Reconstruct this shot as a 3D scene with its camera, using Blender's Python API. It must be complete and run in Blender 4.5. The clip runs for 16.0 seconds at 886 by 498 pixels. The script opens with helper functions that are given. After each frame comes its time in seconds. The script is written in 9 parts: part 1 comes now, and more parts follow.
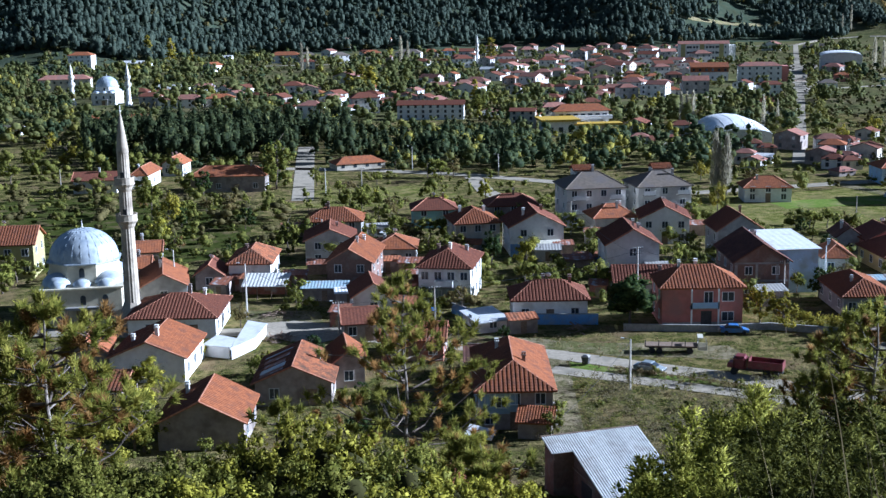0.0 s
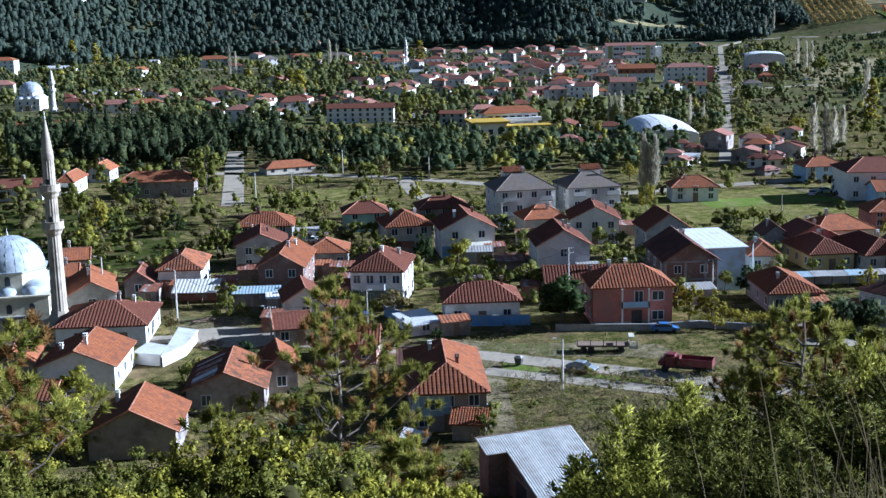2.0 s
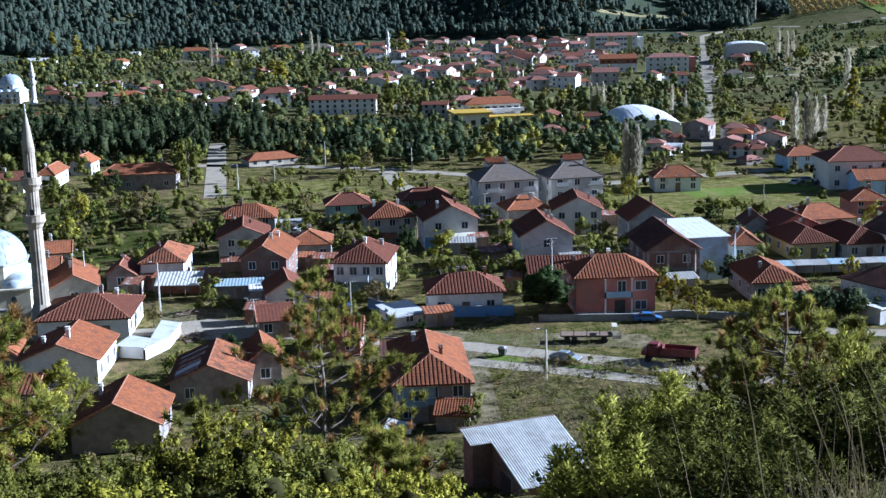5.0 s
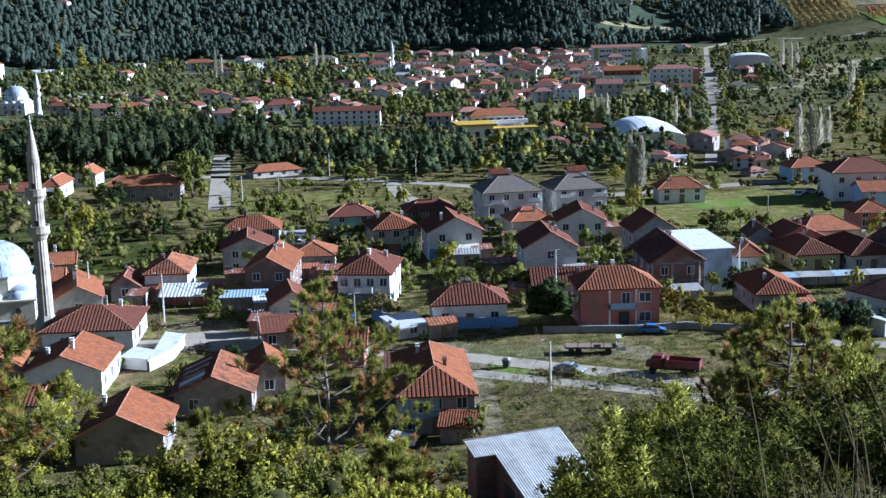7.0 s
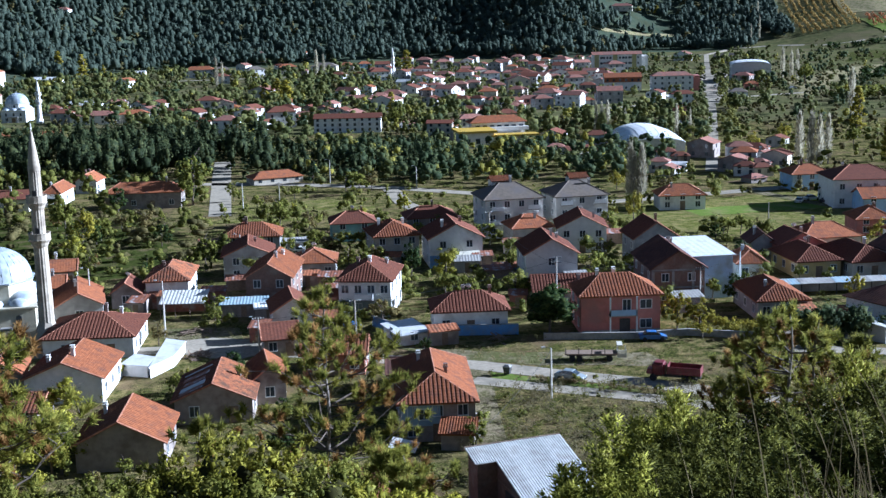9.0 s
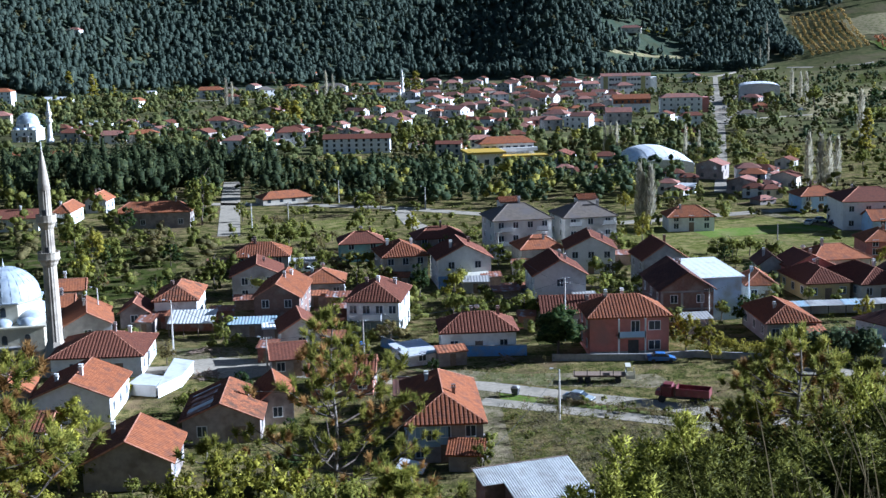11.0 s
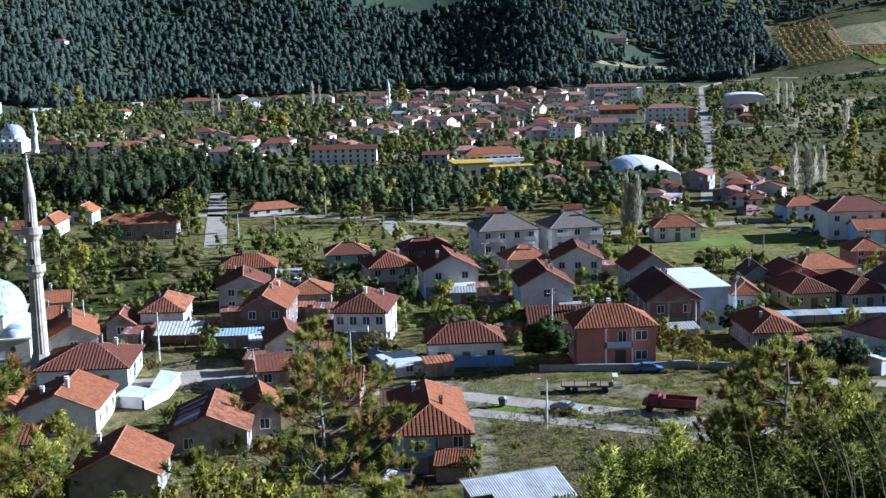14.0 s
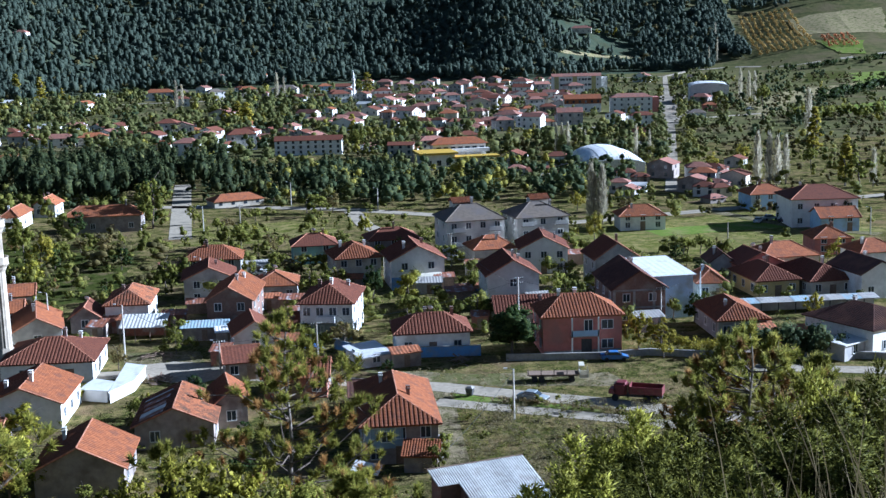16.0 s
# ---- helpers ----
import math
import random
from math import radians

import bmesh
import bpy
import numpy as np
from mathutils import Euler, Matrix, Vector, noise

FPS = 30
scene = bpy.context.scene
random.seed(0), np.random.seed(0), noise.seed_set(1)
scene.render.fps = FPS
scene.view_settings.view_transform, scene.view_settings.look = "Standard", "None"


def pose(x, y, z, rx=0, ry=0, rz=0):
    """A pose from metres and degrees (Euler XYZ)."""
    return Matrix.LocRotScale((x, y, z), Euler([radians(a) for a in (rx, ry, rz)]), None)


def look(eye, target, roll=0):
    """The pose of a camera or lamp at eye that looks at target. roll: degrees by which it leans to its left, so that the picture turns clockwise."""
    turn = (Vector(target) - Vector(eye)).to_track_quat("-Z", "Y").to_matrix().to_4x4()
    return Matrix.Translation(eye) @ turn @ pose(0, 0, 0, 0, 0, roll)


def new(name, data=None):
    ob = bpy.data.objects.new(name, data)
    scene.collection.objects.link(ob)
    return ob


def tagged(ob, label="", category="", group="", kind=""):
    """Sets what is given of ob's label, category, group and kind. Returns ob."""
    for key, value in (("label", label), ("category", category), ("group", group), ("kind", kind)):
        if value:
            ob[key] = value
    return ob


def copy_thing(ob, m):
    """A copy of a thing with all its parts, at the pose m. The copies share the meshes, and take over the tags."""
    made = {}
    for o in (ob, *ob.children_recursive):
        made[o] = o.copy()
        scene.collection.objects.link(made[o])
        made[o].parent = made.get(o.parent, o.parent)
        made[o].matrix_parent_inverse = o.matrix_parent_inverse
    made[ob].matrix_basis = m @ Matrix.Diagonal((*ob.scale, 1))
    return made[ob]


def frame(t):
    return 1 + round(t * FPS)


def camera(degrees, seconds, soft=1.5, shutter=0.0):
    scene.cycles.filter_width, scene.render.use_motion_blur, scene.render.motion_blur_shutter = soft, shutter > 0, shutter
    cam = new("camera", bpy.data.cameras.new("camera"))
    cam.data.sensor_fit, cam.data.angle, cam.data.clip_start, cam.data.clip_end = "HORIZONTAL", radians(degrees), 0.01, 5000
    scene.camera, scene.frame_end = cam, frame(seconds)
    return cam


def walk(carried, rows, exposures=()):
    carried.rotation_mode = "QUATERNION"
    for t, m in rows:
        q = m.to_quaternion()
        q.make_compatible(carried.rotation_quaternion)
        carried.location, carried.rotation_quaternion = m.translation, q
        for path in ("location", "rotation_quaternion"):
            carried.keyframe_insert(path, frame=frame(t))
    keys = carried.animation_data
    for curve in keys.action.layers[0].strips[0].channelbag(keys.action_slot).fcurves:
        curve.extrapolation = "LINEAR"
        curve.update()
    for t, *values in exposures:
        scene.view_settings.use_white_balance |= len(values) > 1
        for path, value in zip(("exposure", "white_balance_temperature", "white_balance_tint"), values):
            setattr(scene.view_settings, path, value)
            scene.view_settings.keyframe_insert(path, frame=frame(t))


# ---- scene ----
cam = camera(38.00, 16.0, 1.45)
EYE = (0.0, 0.0, 50.0)
ROWS = [
    (0.0, 78.577, 0.980, -0.198),
    (0.5, 78.575, 0.785, -0.956),
    (1.0, 78.546, 0.804, -1.693),
    (1.5, 78.596, 0.975, -2.299),
    (2.0, 78.644, 1.165, -3.336),
    (2.5, 78.761, 1.308, -3.993),
    (3.0, 78.728, 1.230, -4.179),
    (3.5, 78.509, 1.220, -4.553),
    (4.0, 78.208, 1.299, -4.413),
    (6.5, 78.518, 1.267, -3.933),
    (7.0, 78.745, 1.340, -3.953),
    (7.5, 78.820, 1.364, -3.944),
    (8.0, 78.934, 1.362, -3.957),
    (10.5, 79.540, 1.329, -3.750),
    (11.0, 79.981, 1.234, -3.517),
    (11.5, 80.260, 1.316, -3.212),
    (12.0, 80.418, 1.218, -3.062),
    (12.5, 80.376, 1.132, -3.230),
    (13.0, 80.437, 1.091, -3.582),
    (13.5, 80.438, 1.186, -3.802),
    (14.0, 80.446, 1.287, -4.118),
    (14.5, 80.476, 1.334, -4.424),
    (15.0, 80.141, 1.233, -4.773),
    (15.5, 80.011, 1.271, -5.301),
    (16.0, 79.975, 1.427, -5.672),
]
walk(cam, [(t, pose(*EYE, tilt, lean, turn)) for t, tilt, lean, turn in ROWS], [(0.0, 1.36, 4650, 10), (2.5, 1.41, 4650, 10), (16.0, 1.47, 4620, 9)])

# ---- light ----
SUN_EL, SUN_AZ = 21.0, 83.0          # degrees above the plain; clockwise from straight ahead
world = bpy.data.worlds.new("sky")
scene.world = world
world.use_nodes = True
wn = world.node_tree.nodes
sky = wn.new("ShaderNodeTexSky")
sky.sky_type, sky.sun_disc = "NISHITA", False
sky.sun_elevation, sky.sun_rotation = radians(SUN_EL), radians(SUN_AZ)
wn["Background"].inputs["Strength"].default_value = 0.020
world.node_tree.links.new(sky.outputs[0], wn["Background"].inputs[0])
sun_data = bpy.data.lights.new("sun", "SUN")
sun_data.energy, sun_data.angle, sun_data.color = 5.0, radians(0.6), (1.0, 0.93, 0.84)
sun = new("sun", sun_data)
sun_way = Vector((math.cos(radians(SUN_EL)) * math.sin(radians(SUN_AZ)), math.cos(radians(SUN_EL)) * math.cos(radians(SUN_AZ)), math.sin(radians(SUN_EL))))
sun.matrix_world = look(sun_way * 400, (0, 0, 0))

# ---- materials ----


def links(m):
    return m.node_tree.nodes, m.node_tree.links


def surface(name, a, b, size=1.0, rough=0.8, metal=0.0, bump=0.3, spread=0.12, stain=None, stain_size=6.0, stain_part=0.45, space="Object"):
    """A worn surface: two tones in fine noise, a third in large stains, a change of tone from object to object."""
    m = bpy.data.materials.new(name)
    m.use_nodes = True
    n, l = links(m)
    p = n["Principled BSDF"]
    p.inputs["Roughness"].default_value, p.inputs["Metallic"].default_value = rough, metal
    co = n.new("ShaderNodeTexCoord")
    fine = n.new("ShaderNodeTexNoise")
    fine.inputs["Scale"].default_value, fine.inputs["Detail"].default_value = 1.0 / size, 6
    l.new(co.outputs[space], fine.inputs["Vector"])
    ramp = n.new("ShaderNodeMapRange")
    ramp.inputs["From Min"].default_value, ramp.inputs["From Max"].default_value = 0.35, 0.65
    l.new(fine.outputs["Fac"], ramp.inputs["Value"])
    mix = n.new("ShaderNodeMix")
    mix.data_type = "RGBA"
    mix.inputs["A"].default_value, mix.inputs["B"].default_value = (*a, 1), (*b, 1)
    l.new(ramp.outputs[0], mix.inputs["Factor"])
    out = mix.outputs["Result"]
    if stain:
        big = n.new("ShaderNodeTexNoise")
        big.inputs["Scale"].default_value, big.inputs["Detail"].default_value = 1.0 / stain_size, 5
        l.new(co.outputs[space], big.inputs["Vector"])
        r2 = n.new("ShaderNodeMapRange")
        r2.inputs["From Min"].default_value, r2.inputs["From Max"].default_value = 0.62 - stain_part * 0.3, 0.72 - stain_part * 0.1
        l.new(big.outputs["Fac"], r2.inputs["Value"])
        mix2 = n.new("ShaderNodeMix")
        mix2.data_type = "RGBA"
        mix2.inputs["B"].default_value = (*stain, 1)
        l.new(r2.outputs[0], mix2.inputs["Factor"])
        l.new(out, mix2.inputs["A"])
        out = mix2.outputs["Result"]
    if spread:
        info, hsv, rng = n.new("ShaderNodeObjectInfo"), n.new("ShaderNodeHueSaturation"), n.new("ShaderNodeMapRange")
        rng.inputs["To Min"].default_value, rng.inputs["To Max"].default_value = 1 - spread, 1 + spread
        l.new(info.outputs["Random"], rng.inputs["Value"])
        l.new(rng.outputs[0], hsv.inputs["Value"])
        l.new(out, hsv.inputs["Color"])
        out = hsv.outputs[0]
    l.new(out, p.inputs["Base Color"])
    if bump:
        bp = n.new("ShaderNodeBump")
        bp.inputs["Strength"].default_value, bp.inputs["Distance"].default_value = bump, size * 0.15
        l.new(fine.outputs["Fac"], bp.inputs["Height"])
        l.new(bp.outputs[0], p.inputs["Normal"])
    return m


def foliage(name, a, b, c, spread=0.25, through_part=0.48, grain=0.05, depth=0.55):
    """Leaves: three tones from clump to clump, a mottle of leaf size over each, a little light passing through."""
    m = bpy.data.materials.new(name)
    m.use_nodes = True
    n, l = links(m)
    p = n["Principled BSDF"]
    p.inputs["Roughness"].default_value = 0.6
    p.inputs["Specular IOR Level"].default_value = 0.05
    geo, ramp = n.new("ShaderNodeNewGeometry"), n.new("ShaderNodeValToRGB")
    ramp.color_ramp.elements[0].color, ramp.color_ramp.elements[1].color = (*a, 1), (*c, 1)
    mid = ramp.color_ramp.elements.new(0.55)
    mid.color = (*b, 1)
    co, fine, pick, add = n.new("ShaderNodeTexCoord"), n.new("ShaderNodeTexNoise"), n.new("ShaderNodeMapRange"), n.new("ShaderNodeMath")
    fine.inputs["Scale"].default_value, fine.inputs["Detail"].default_value, fine.inputs["Roughness"].default_value = 1.0 / grain, 3, 0.6
    l.new(co.outputs["Object"], fine.inputs["Vector"])
    pick.inputs["From Min"].default_value, pick.inputs["From Max"].default_value = 0.32, 0.68
    pick.inputs["To Min"].default_value, pick.inputs["To Max"].default_value = -depth, depth
    l.new(fine.outputs["Fac"], pick.inputs["Value"])
    half = n.new("ShaderNodeMath")
    half.operation = "MULTIPLY_ADD"
    half.inputs[1].default_value, half.inputs[2].default_value = 0.7, 0.15
    l.new(geo.outputs["Random Per Island"], half.inputs[0])
    l.new(half.outputs[0], add.inputs[0])
    l.new(pick.outputs[0], add.inputs[1])
    add.use_clamp = True
    l.new(add.outputs[0], ramp.inputs[0])
    info, hsv, rng = n.new("ShaderNodeObjectInfo"), n.new("ShaderNodeHueSaturation"), n.new("ShaderNodeMapRange")
    rng.inputs["To Min"].default_value, rng.inputs["To Max"].default_value = 1 - spread, 1 + spread
    l.new(info.outputs["Random"], rng.inputs["Value"])
    l.new(rng.outputs[0], hsv.inputs["Value"])
    l.new(ramp.outputs[0], hsv.inputs["Color"])
    l.new(hsv.outputs[0], p.inputs["Base Color"])
    tr, mx = n.new("ShaderNodeBsdfTranslucent"), n.new("ShaderNodeMixShader")
    l.new(hsv.outputs[0], tr.inputs["Color"])
    mx.inputs[0].default_value = through_part
    l.new(p.outputs[0], mx.inputs[1])
    l.new(tr.outputs[0], mx.inputs[2])
    l.new(mx.outputs[0], n["Material Output"].inputs["Surface"])
    return m


WHITE_WALL = surface("white_render", (0.80, 0.78, 0.75), (0.70, 0.68, 0.65), 0.8, 0.85, stain=(0.56, 0.53, 0.49), stain_size=2.5, stain_part=0.2)
LIGHT_WALL = surface("light_render", (0.66, 0.64, 0.60), (0.58, 0.56, 0.53), 0.9, 0.9, stain=(0.45, 0.43, 0.40), stain_size=3, stain_part=0.2)
GREY_WALL = surface("grey_render", (0.46, 0.44, 0.42), (0.36, 0.35, 0.34), 0.9, 0.9, stain=(0.27, 0.25, 0.23), stain_size=3, stain_part=0.4)
CREAM_WALL = surface("cream_render", (0.60, 0.54, 0.44), (0.50, 0.45, 0.36), 0.9, 0.9, stain=(0.36, 0.31, 0.25), stain_size=3, stain_part=0.3)
BRICK_WALL = surface("brick_infill", (0.34, 0.13, 0.08), (0.24, 0.10, 0.07), 0.35, 0.9, stain=(0.36, 0.30, 0.26), stain_size=2, stain_part=0.25)
DULL_BRICK = surface("weathered_brick", (0.21, 0.125, 0.095), (0.15, 0.095, 0.075), 0.35, 0.95, stain=(0.24, 0.20, 0.17), stain_size=2, stain_part=0.3)
PINK_WALL = surface("pink_render", (0.56, 0.22, 0.18), (0.46, 0.18, 0.14), 0.9, 0.9, stain=(0.40, 0.20, 0.17), stain_size=3, stain_part=0.3)
YELLOW_WALL = surface("yellow_render", (0.62, 0.48, 0.20), (0.54, 0.42, 0.20), 0.9, 0.9, stain=(0.5, 0.42, 0.26), stain_size=3, stain_part=0.3)
BLUE_WALL = surface("pale_blue_render", (0.46, 0.61, 0.80), (0.40, 0.54, 0.72), 0.9, 0.9, stain=(0.34, 0.40, 0.46), stain_size=3, stain_part=0.3)
OLIVE_WALL = surface("olive_render", (0.42, 0.38, 0.15), (0.36, 0.32, 0.14), 0.9, 0.9, stain=(0.3, 0.27, 0.15), stain_size=3, stain_part=0.3)
TEAL_WALL = surface("turquoise_render", (0.32, 0.52, 0.50), (0.26, 0.42, 0.42), 0.9, 0.9, stain=(0.26, 0.33, 0.32), stain_size=3, stain_part=0.3)
DUSKY_WALL = surface("old_render", (0.34, 0.29, 0.25), (0.25, 0.21, 0.19), 0.8, 0.9, stain=(0.18, 0.14, 0.12), stain_size=2, stain_part=0.45)
STONE = surface("pale_stone", (0.60, 0.55, 0.41), (0.52, 0.47, 0.35), 0.6, 0.85, stain=(0.56, 0.49, 0.35), stain_size=3, stain_part=0.3, spread=0.04)
TOWER_STONE = surface("weathered_tower_stone", (0.44, 0.385, 0.30), (0.35, 0.30, 0.235), 0.5, 0.9, stain=(0.24, 0.20, 0.155), stain_size=2.2, stain_part=0.45, spread=0.04)
TILE_RED = surface("red_clay_tile", (0.33, 0.122, 0.052), (0.22, 0.079, 0.037), 0.45, 0.9, bump=0.5, spread=0.18, stain=(0.185, 0.080, 0.048), stain_size=1.3, stain_part=0.4)
TILE_BROWN = surface("brown_clay_tile", (0.19, 0.072, 0.043), (0.12, 0.047, 0.031), 0.3, 0.85, bump=0.4, spread=0.2, stain=(0.125, 0.052, 0.036), stain_size=0.8, stain_part=0.4)
TILE_OLD = surface("weathered_clay_tile", (0.42, 0.16, 0.07), (0.24, 0.09, 0.05), 0.35, 0.9, bump=0.6, spread=0.15, stain=(0.13, 0.075, 0.05), stain_size=1.4, stain_part=0.6)
TILE_GREY = surface("grey_roof_sheet", (0.18, 0.148, 0.118), (0.14, 0.115, 0.092), 0.6, 0.85, spread=0.1, stain=(0.15, 0.13, 0.12), stain_size=3)
TILE_DARK = surface("dark_clay_tile", (0.12, 0.06, 0.045), (0.08, 0.045, 0.038), 0.5, 0.85, spread=0.15, stain=(0.16, 0.08, 0.055), stain_size=3)
# Far roofs: the clay colour is dulled and paled in place of haze.
TILE_HAZED = surface("hazed_clay_tile", (0.30, 0.145, 0.105), (0.21, 0.10, 0.078), 1.2, 0.9, spread=0.25, stain=(0.2, 0.12, 0.1), stain_size=4)
RIDGE = surface("mortared_ridge", (0.50, 0.25, 0.155), (0.30, 0.125, 0.075), 0.5, 0.9)
METAL_ROOF = surface("galvanised_sheet", (0.66, 0.65, 0.62), (0.54, 0.53, 0.50), 0.7, 0.6, 0.0, 0.1, stain=(0.48, 0.45, 0.41), stain_size=1.6, stain_part=0.35)
WHITE_SHEET = surface("white_sheet", (0.78, 0.78, 0.78), (0.68, 0.68, 0.68), 0.6, 0.5, stain=(0.6, 0.58, 0.55), stain_size=2, stain_part=0.25)
RUST_SHEET = surface("rusty_sheet", (0.30, 0.11, 0.05), (0.20, 0.08, 0.05), 0.4, 0.7, 0.2, stain=(0.5, 0.5, 0.5), stain_size=1.2, stain_part=0.3)
LEAD = surface("lead_sheet", (0.46, 0.50, 0.54), (0.37, 0.41, 0.46), 0.9, 0.5, 0.1, 0.08, spread=0.03, stain=(0.27, 0.31, 0.37), stain_size=1.2, stain_part=0.45)
BLUE_GREY = surface("faded_blue_render", (0.30, 0.38, 0.46), (0.24, 0.31, 0.38), 0.8, 0.9)
CANVAS = surface("pale_canvas", (0.60, 0.56, 0.46), (0.50, 0.47, 0.39), 0.6, 0.9)
TEAL_GREY = surface("grey_green_render", (0.30, 0.35, 0.33), (0.24, 0.28, 0.27), 0.8, 0.9)
BLUE_SHEET = surface("blue_grey_sheet", (0.36, 0.46, 0.52), (0.27, 0.36, 0.42), 0.6, 0.6, stain=(0.40, 0.38, 0.35), stain_size=1.5)
CONCRETE = surface("raw_concrete", (0.36, 0.34, 0.32), (0.28, 0.27, 0.25), 0.5, 0.9, stain=(0.2, 0.19, 0.18), stain_size=1.6)
FRAME = surface("white_window_frame", (0.74, 0.74, 0.73), (0.66, 0.66, 0.65), 0.3, 0.5)
DARK_METAL = surface("dark_painted_metal", (0.06, 0.06, 0.065), (0.04, 0.04, 0.045), 0.3, 0.55, 0.3)
RED_PAINT = surface("faded_red_paint", (0.16, 0.02, 0.028), (0.11, 0.018, 0.022), 0.4, 0.5, stain=(0.16, 0.05, 0.04), stain_size=0.8)
BLUE_PAINT = surface("blue_paint", (0.05, 0.16, 0.42), (0.05, 0.13, 0.34), 0.4, 0.45, stain=(0.1, 0.15, 0.26), stain_size=0.9)
BLUE_BASE = surface("blue_washed_wall", (0.17, 0.36, 0.68), (0.16, 0.30, 0.56), 0.6, 0.85, stain=(0.26, 0.32, 0.42), stain_size=1.4)
SILVER_PAINT = surface("silver_paint", (0.46, 0.50, 0.52), (0.40, 0.44, 0.46), 0.4, 0.35, 0.5)
RUBBER = surface("tyre_rubber", (0.02, 0.02, 0.02), (0.03, 0.03, 0.03), 0.1, 0.9)
YELLOW_PAINT = surface("yellow_fascia", (0.62, 0.40, 0.03), (0.52, 0.34, 0.04), 0.6, 0.6)
WOOD_POLE = surface("weathered_pole_wood", (0.38, 0.34, 0.29), (0.28, 0.25, 0.21), 0.2, 0.9)
OLD_WOOD = surface("old_boards", (0.26, 0.18, 0.12), (0.17, 0.12, 0.085), 0.25, 0.9)
BARK = surface("bark", (0.13, 0.10, 0.075), (0.075, 0.058, 0.045), 0.12, 0.95, bump=0.8)
# Near-black colour of the bush cores, in place of shade between tufts.
CORE_SHADE = surface("bush_core_shade", (0.05, 0.048, 0.018), (0.028, 0.026, 0.010), 0.05, 0.95, bump=0.8)
# Tile channels: grime, with the shade of the grooves painted in.
TILE_JOINT = surface("grimy_shaded_tile_channels", (0.155, 0.062, 0.036), (0.10, 0.042, 0.028), 0.5, 0.95, spread=0.1)
PALE_BARK = surface("pale_bark", (0.30, 0.26, 0.22), (0.13, 0.105, 0.085), 0.1, 0.9, bump=0.6, stain=(0.12, 0.10, 0.08), stain_size=0.5)
GLASS = bpy.data.materials.new("window_glass")
GLASS.use_nodes = True
GLASS.node_tree.nodes["Principled BSDF"].inputs["Base Color"].default_value = (0.035, 0.045, 0.06, 1)
GLASS.node_tree.nodes["Principled BSDF"].inputs["Roughness"].default_value = 0.08
ROAD = surface("worn_asphalt", (0.40, 0.35, 0.275), (0.30, 0.26, 0.20), 0.7, 0.9, bump=0.2, spread=0, stain=(0.24, 0.215, 0.17), stain_size=5, stain_part=0.4)


def ground_cover(name, dark, green, straw, earth):
    """Rough grass: tufts, dry and lush patches, and bare earth, at three scales."""
    m = bpy.data.materials.new(name)
    m.use_nodes = True
    n, l = links(m)
    p = n["Principled BSDF"]
    p.inputs["Roughness"].default_value = 0.95
    p.inputs["Specular IOR Level"].default_value = 0.1
    co = n.new("ShaderNodeTexCoord")
    out = None
    for k, (size, lo, hi, a, c) in enumerate(((0.5, 0.42, 0.58, dark, green), (2.6, 0.45, 0.62, None, straw), (9.0, 0.50, 0.66, None, earth), (1.1, 0.58, 0.66, None, dark))):
        t, r, x = n.new("ShaderNodeTexNoise"), n.new("ShaderNodeMapRange"), n.new("ShaderNodeMix")
        t.inputs["Scale"].default_value, t.inputs["Detail"].default_value, t.inputs["Roughness"].default_value = 1 / size, 7, 0.65
        r.inputs["From Min"].default_value, r.inputs["From Max"].default_value = lo, hi
        x.data_type = "RGBA"
        l.new(co.outputs["Object"], t.inputs["Vector"])
        l.new(t.outputs["Fac"], r.inputs["Value"])
        l.new(r.outputs[0], x.inputs["Factor"])
        if a:
            x.inputs["A"].default_value = (*a, 1)
            bp = n.new("ShaderNodeBump")
            bp.inputs["Strength"].default_value, bp.inputs["Distance"].default_value = 1.0, 0.25
            l.new(t.outputs["Fac"], bp.inputs["Height"])
            l.new(bp.outputs[0], p.inputs["Normal"])
        else:
            l.new(out, x.inputs["A"])
        x.inputs["B"].default_value = (*c, 1)
        out = x.outputs["Result"]
    l.new(out, p.inputs["Base Color"])
    return m


GRASS = ground_cover("meadow_grass", (0.034, 0.040, 0.012), (0.112, 0.110, 0.030), (0.225, 0.178, 0.075), (0.165, 0.118, 0.065))
YARD = ground_cover("trodden_earth", (0.09, 0.085, 0.035), (0.19, 0.16, 0.095), (0.26, 0.215, 0.14), (0.10, 0.11, 0.03))
MEADOW = ground_cover("dry_meadow", (0.07, 0.082, 0.018), (0.155, 0.155, 0.036), (0.255, 0.215, 0.085), (0.19, 0.16, 0.07))
SLOPE = surface("rough_pasture", (0.075, 0.082, 0.034), (0.125, 0.115, 0.05), 6.0, 0.95, bump=0.6, spread=0, stain=(0.13, 0.11, 0.06), stain_size=30)
FLOOR = surface("forest_floor", (0.05, 0.068, 0.045), (0.075, 0.085, 0.055), 5.0, 0.95, bump=0.5, spread=0, stain=(0.05, 0.055, 0.03), stain_size=20)
LUSH = surface("lush_grass", (0.11, 0.165, 0.030), (0.17, 0.21, 0.045), 0.8, 0.95, bump=0.8, spread=0.05, stain=(0.21, 0.20, 0.08), stain_size=5)
TILLED = surface("orchard_grass", (0.070, 0.078, 0.020), (0.037, 0.048, 0.011), 1.2, 0.95, bump=0.9, spread=0.05, stain=(0.123, 0.098, 0.049), stain_size=4, stain_part=0.4)
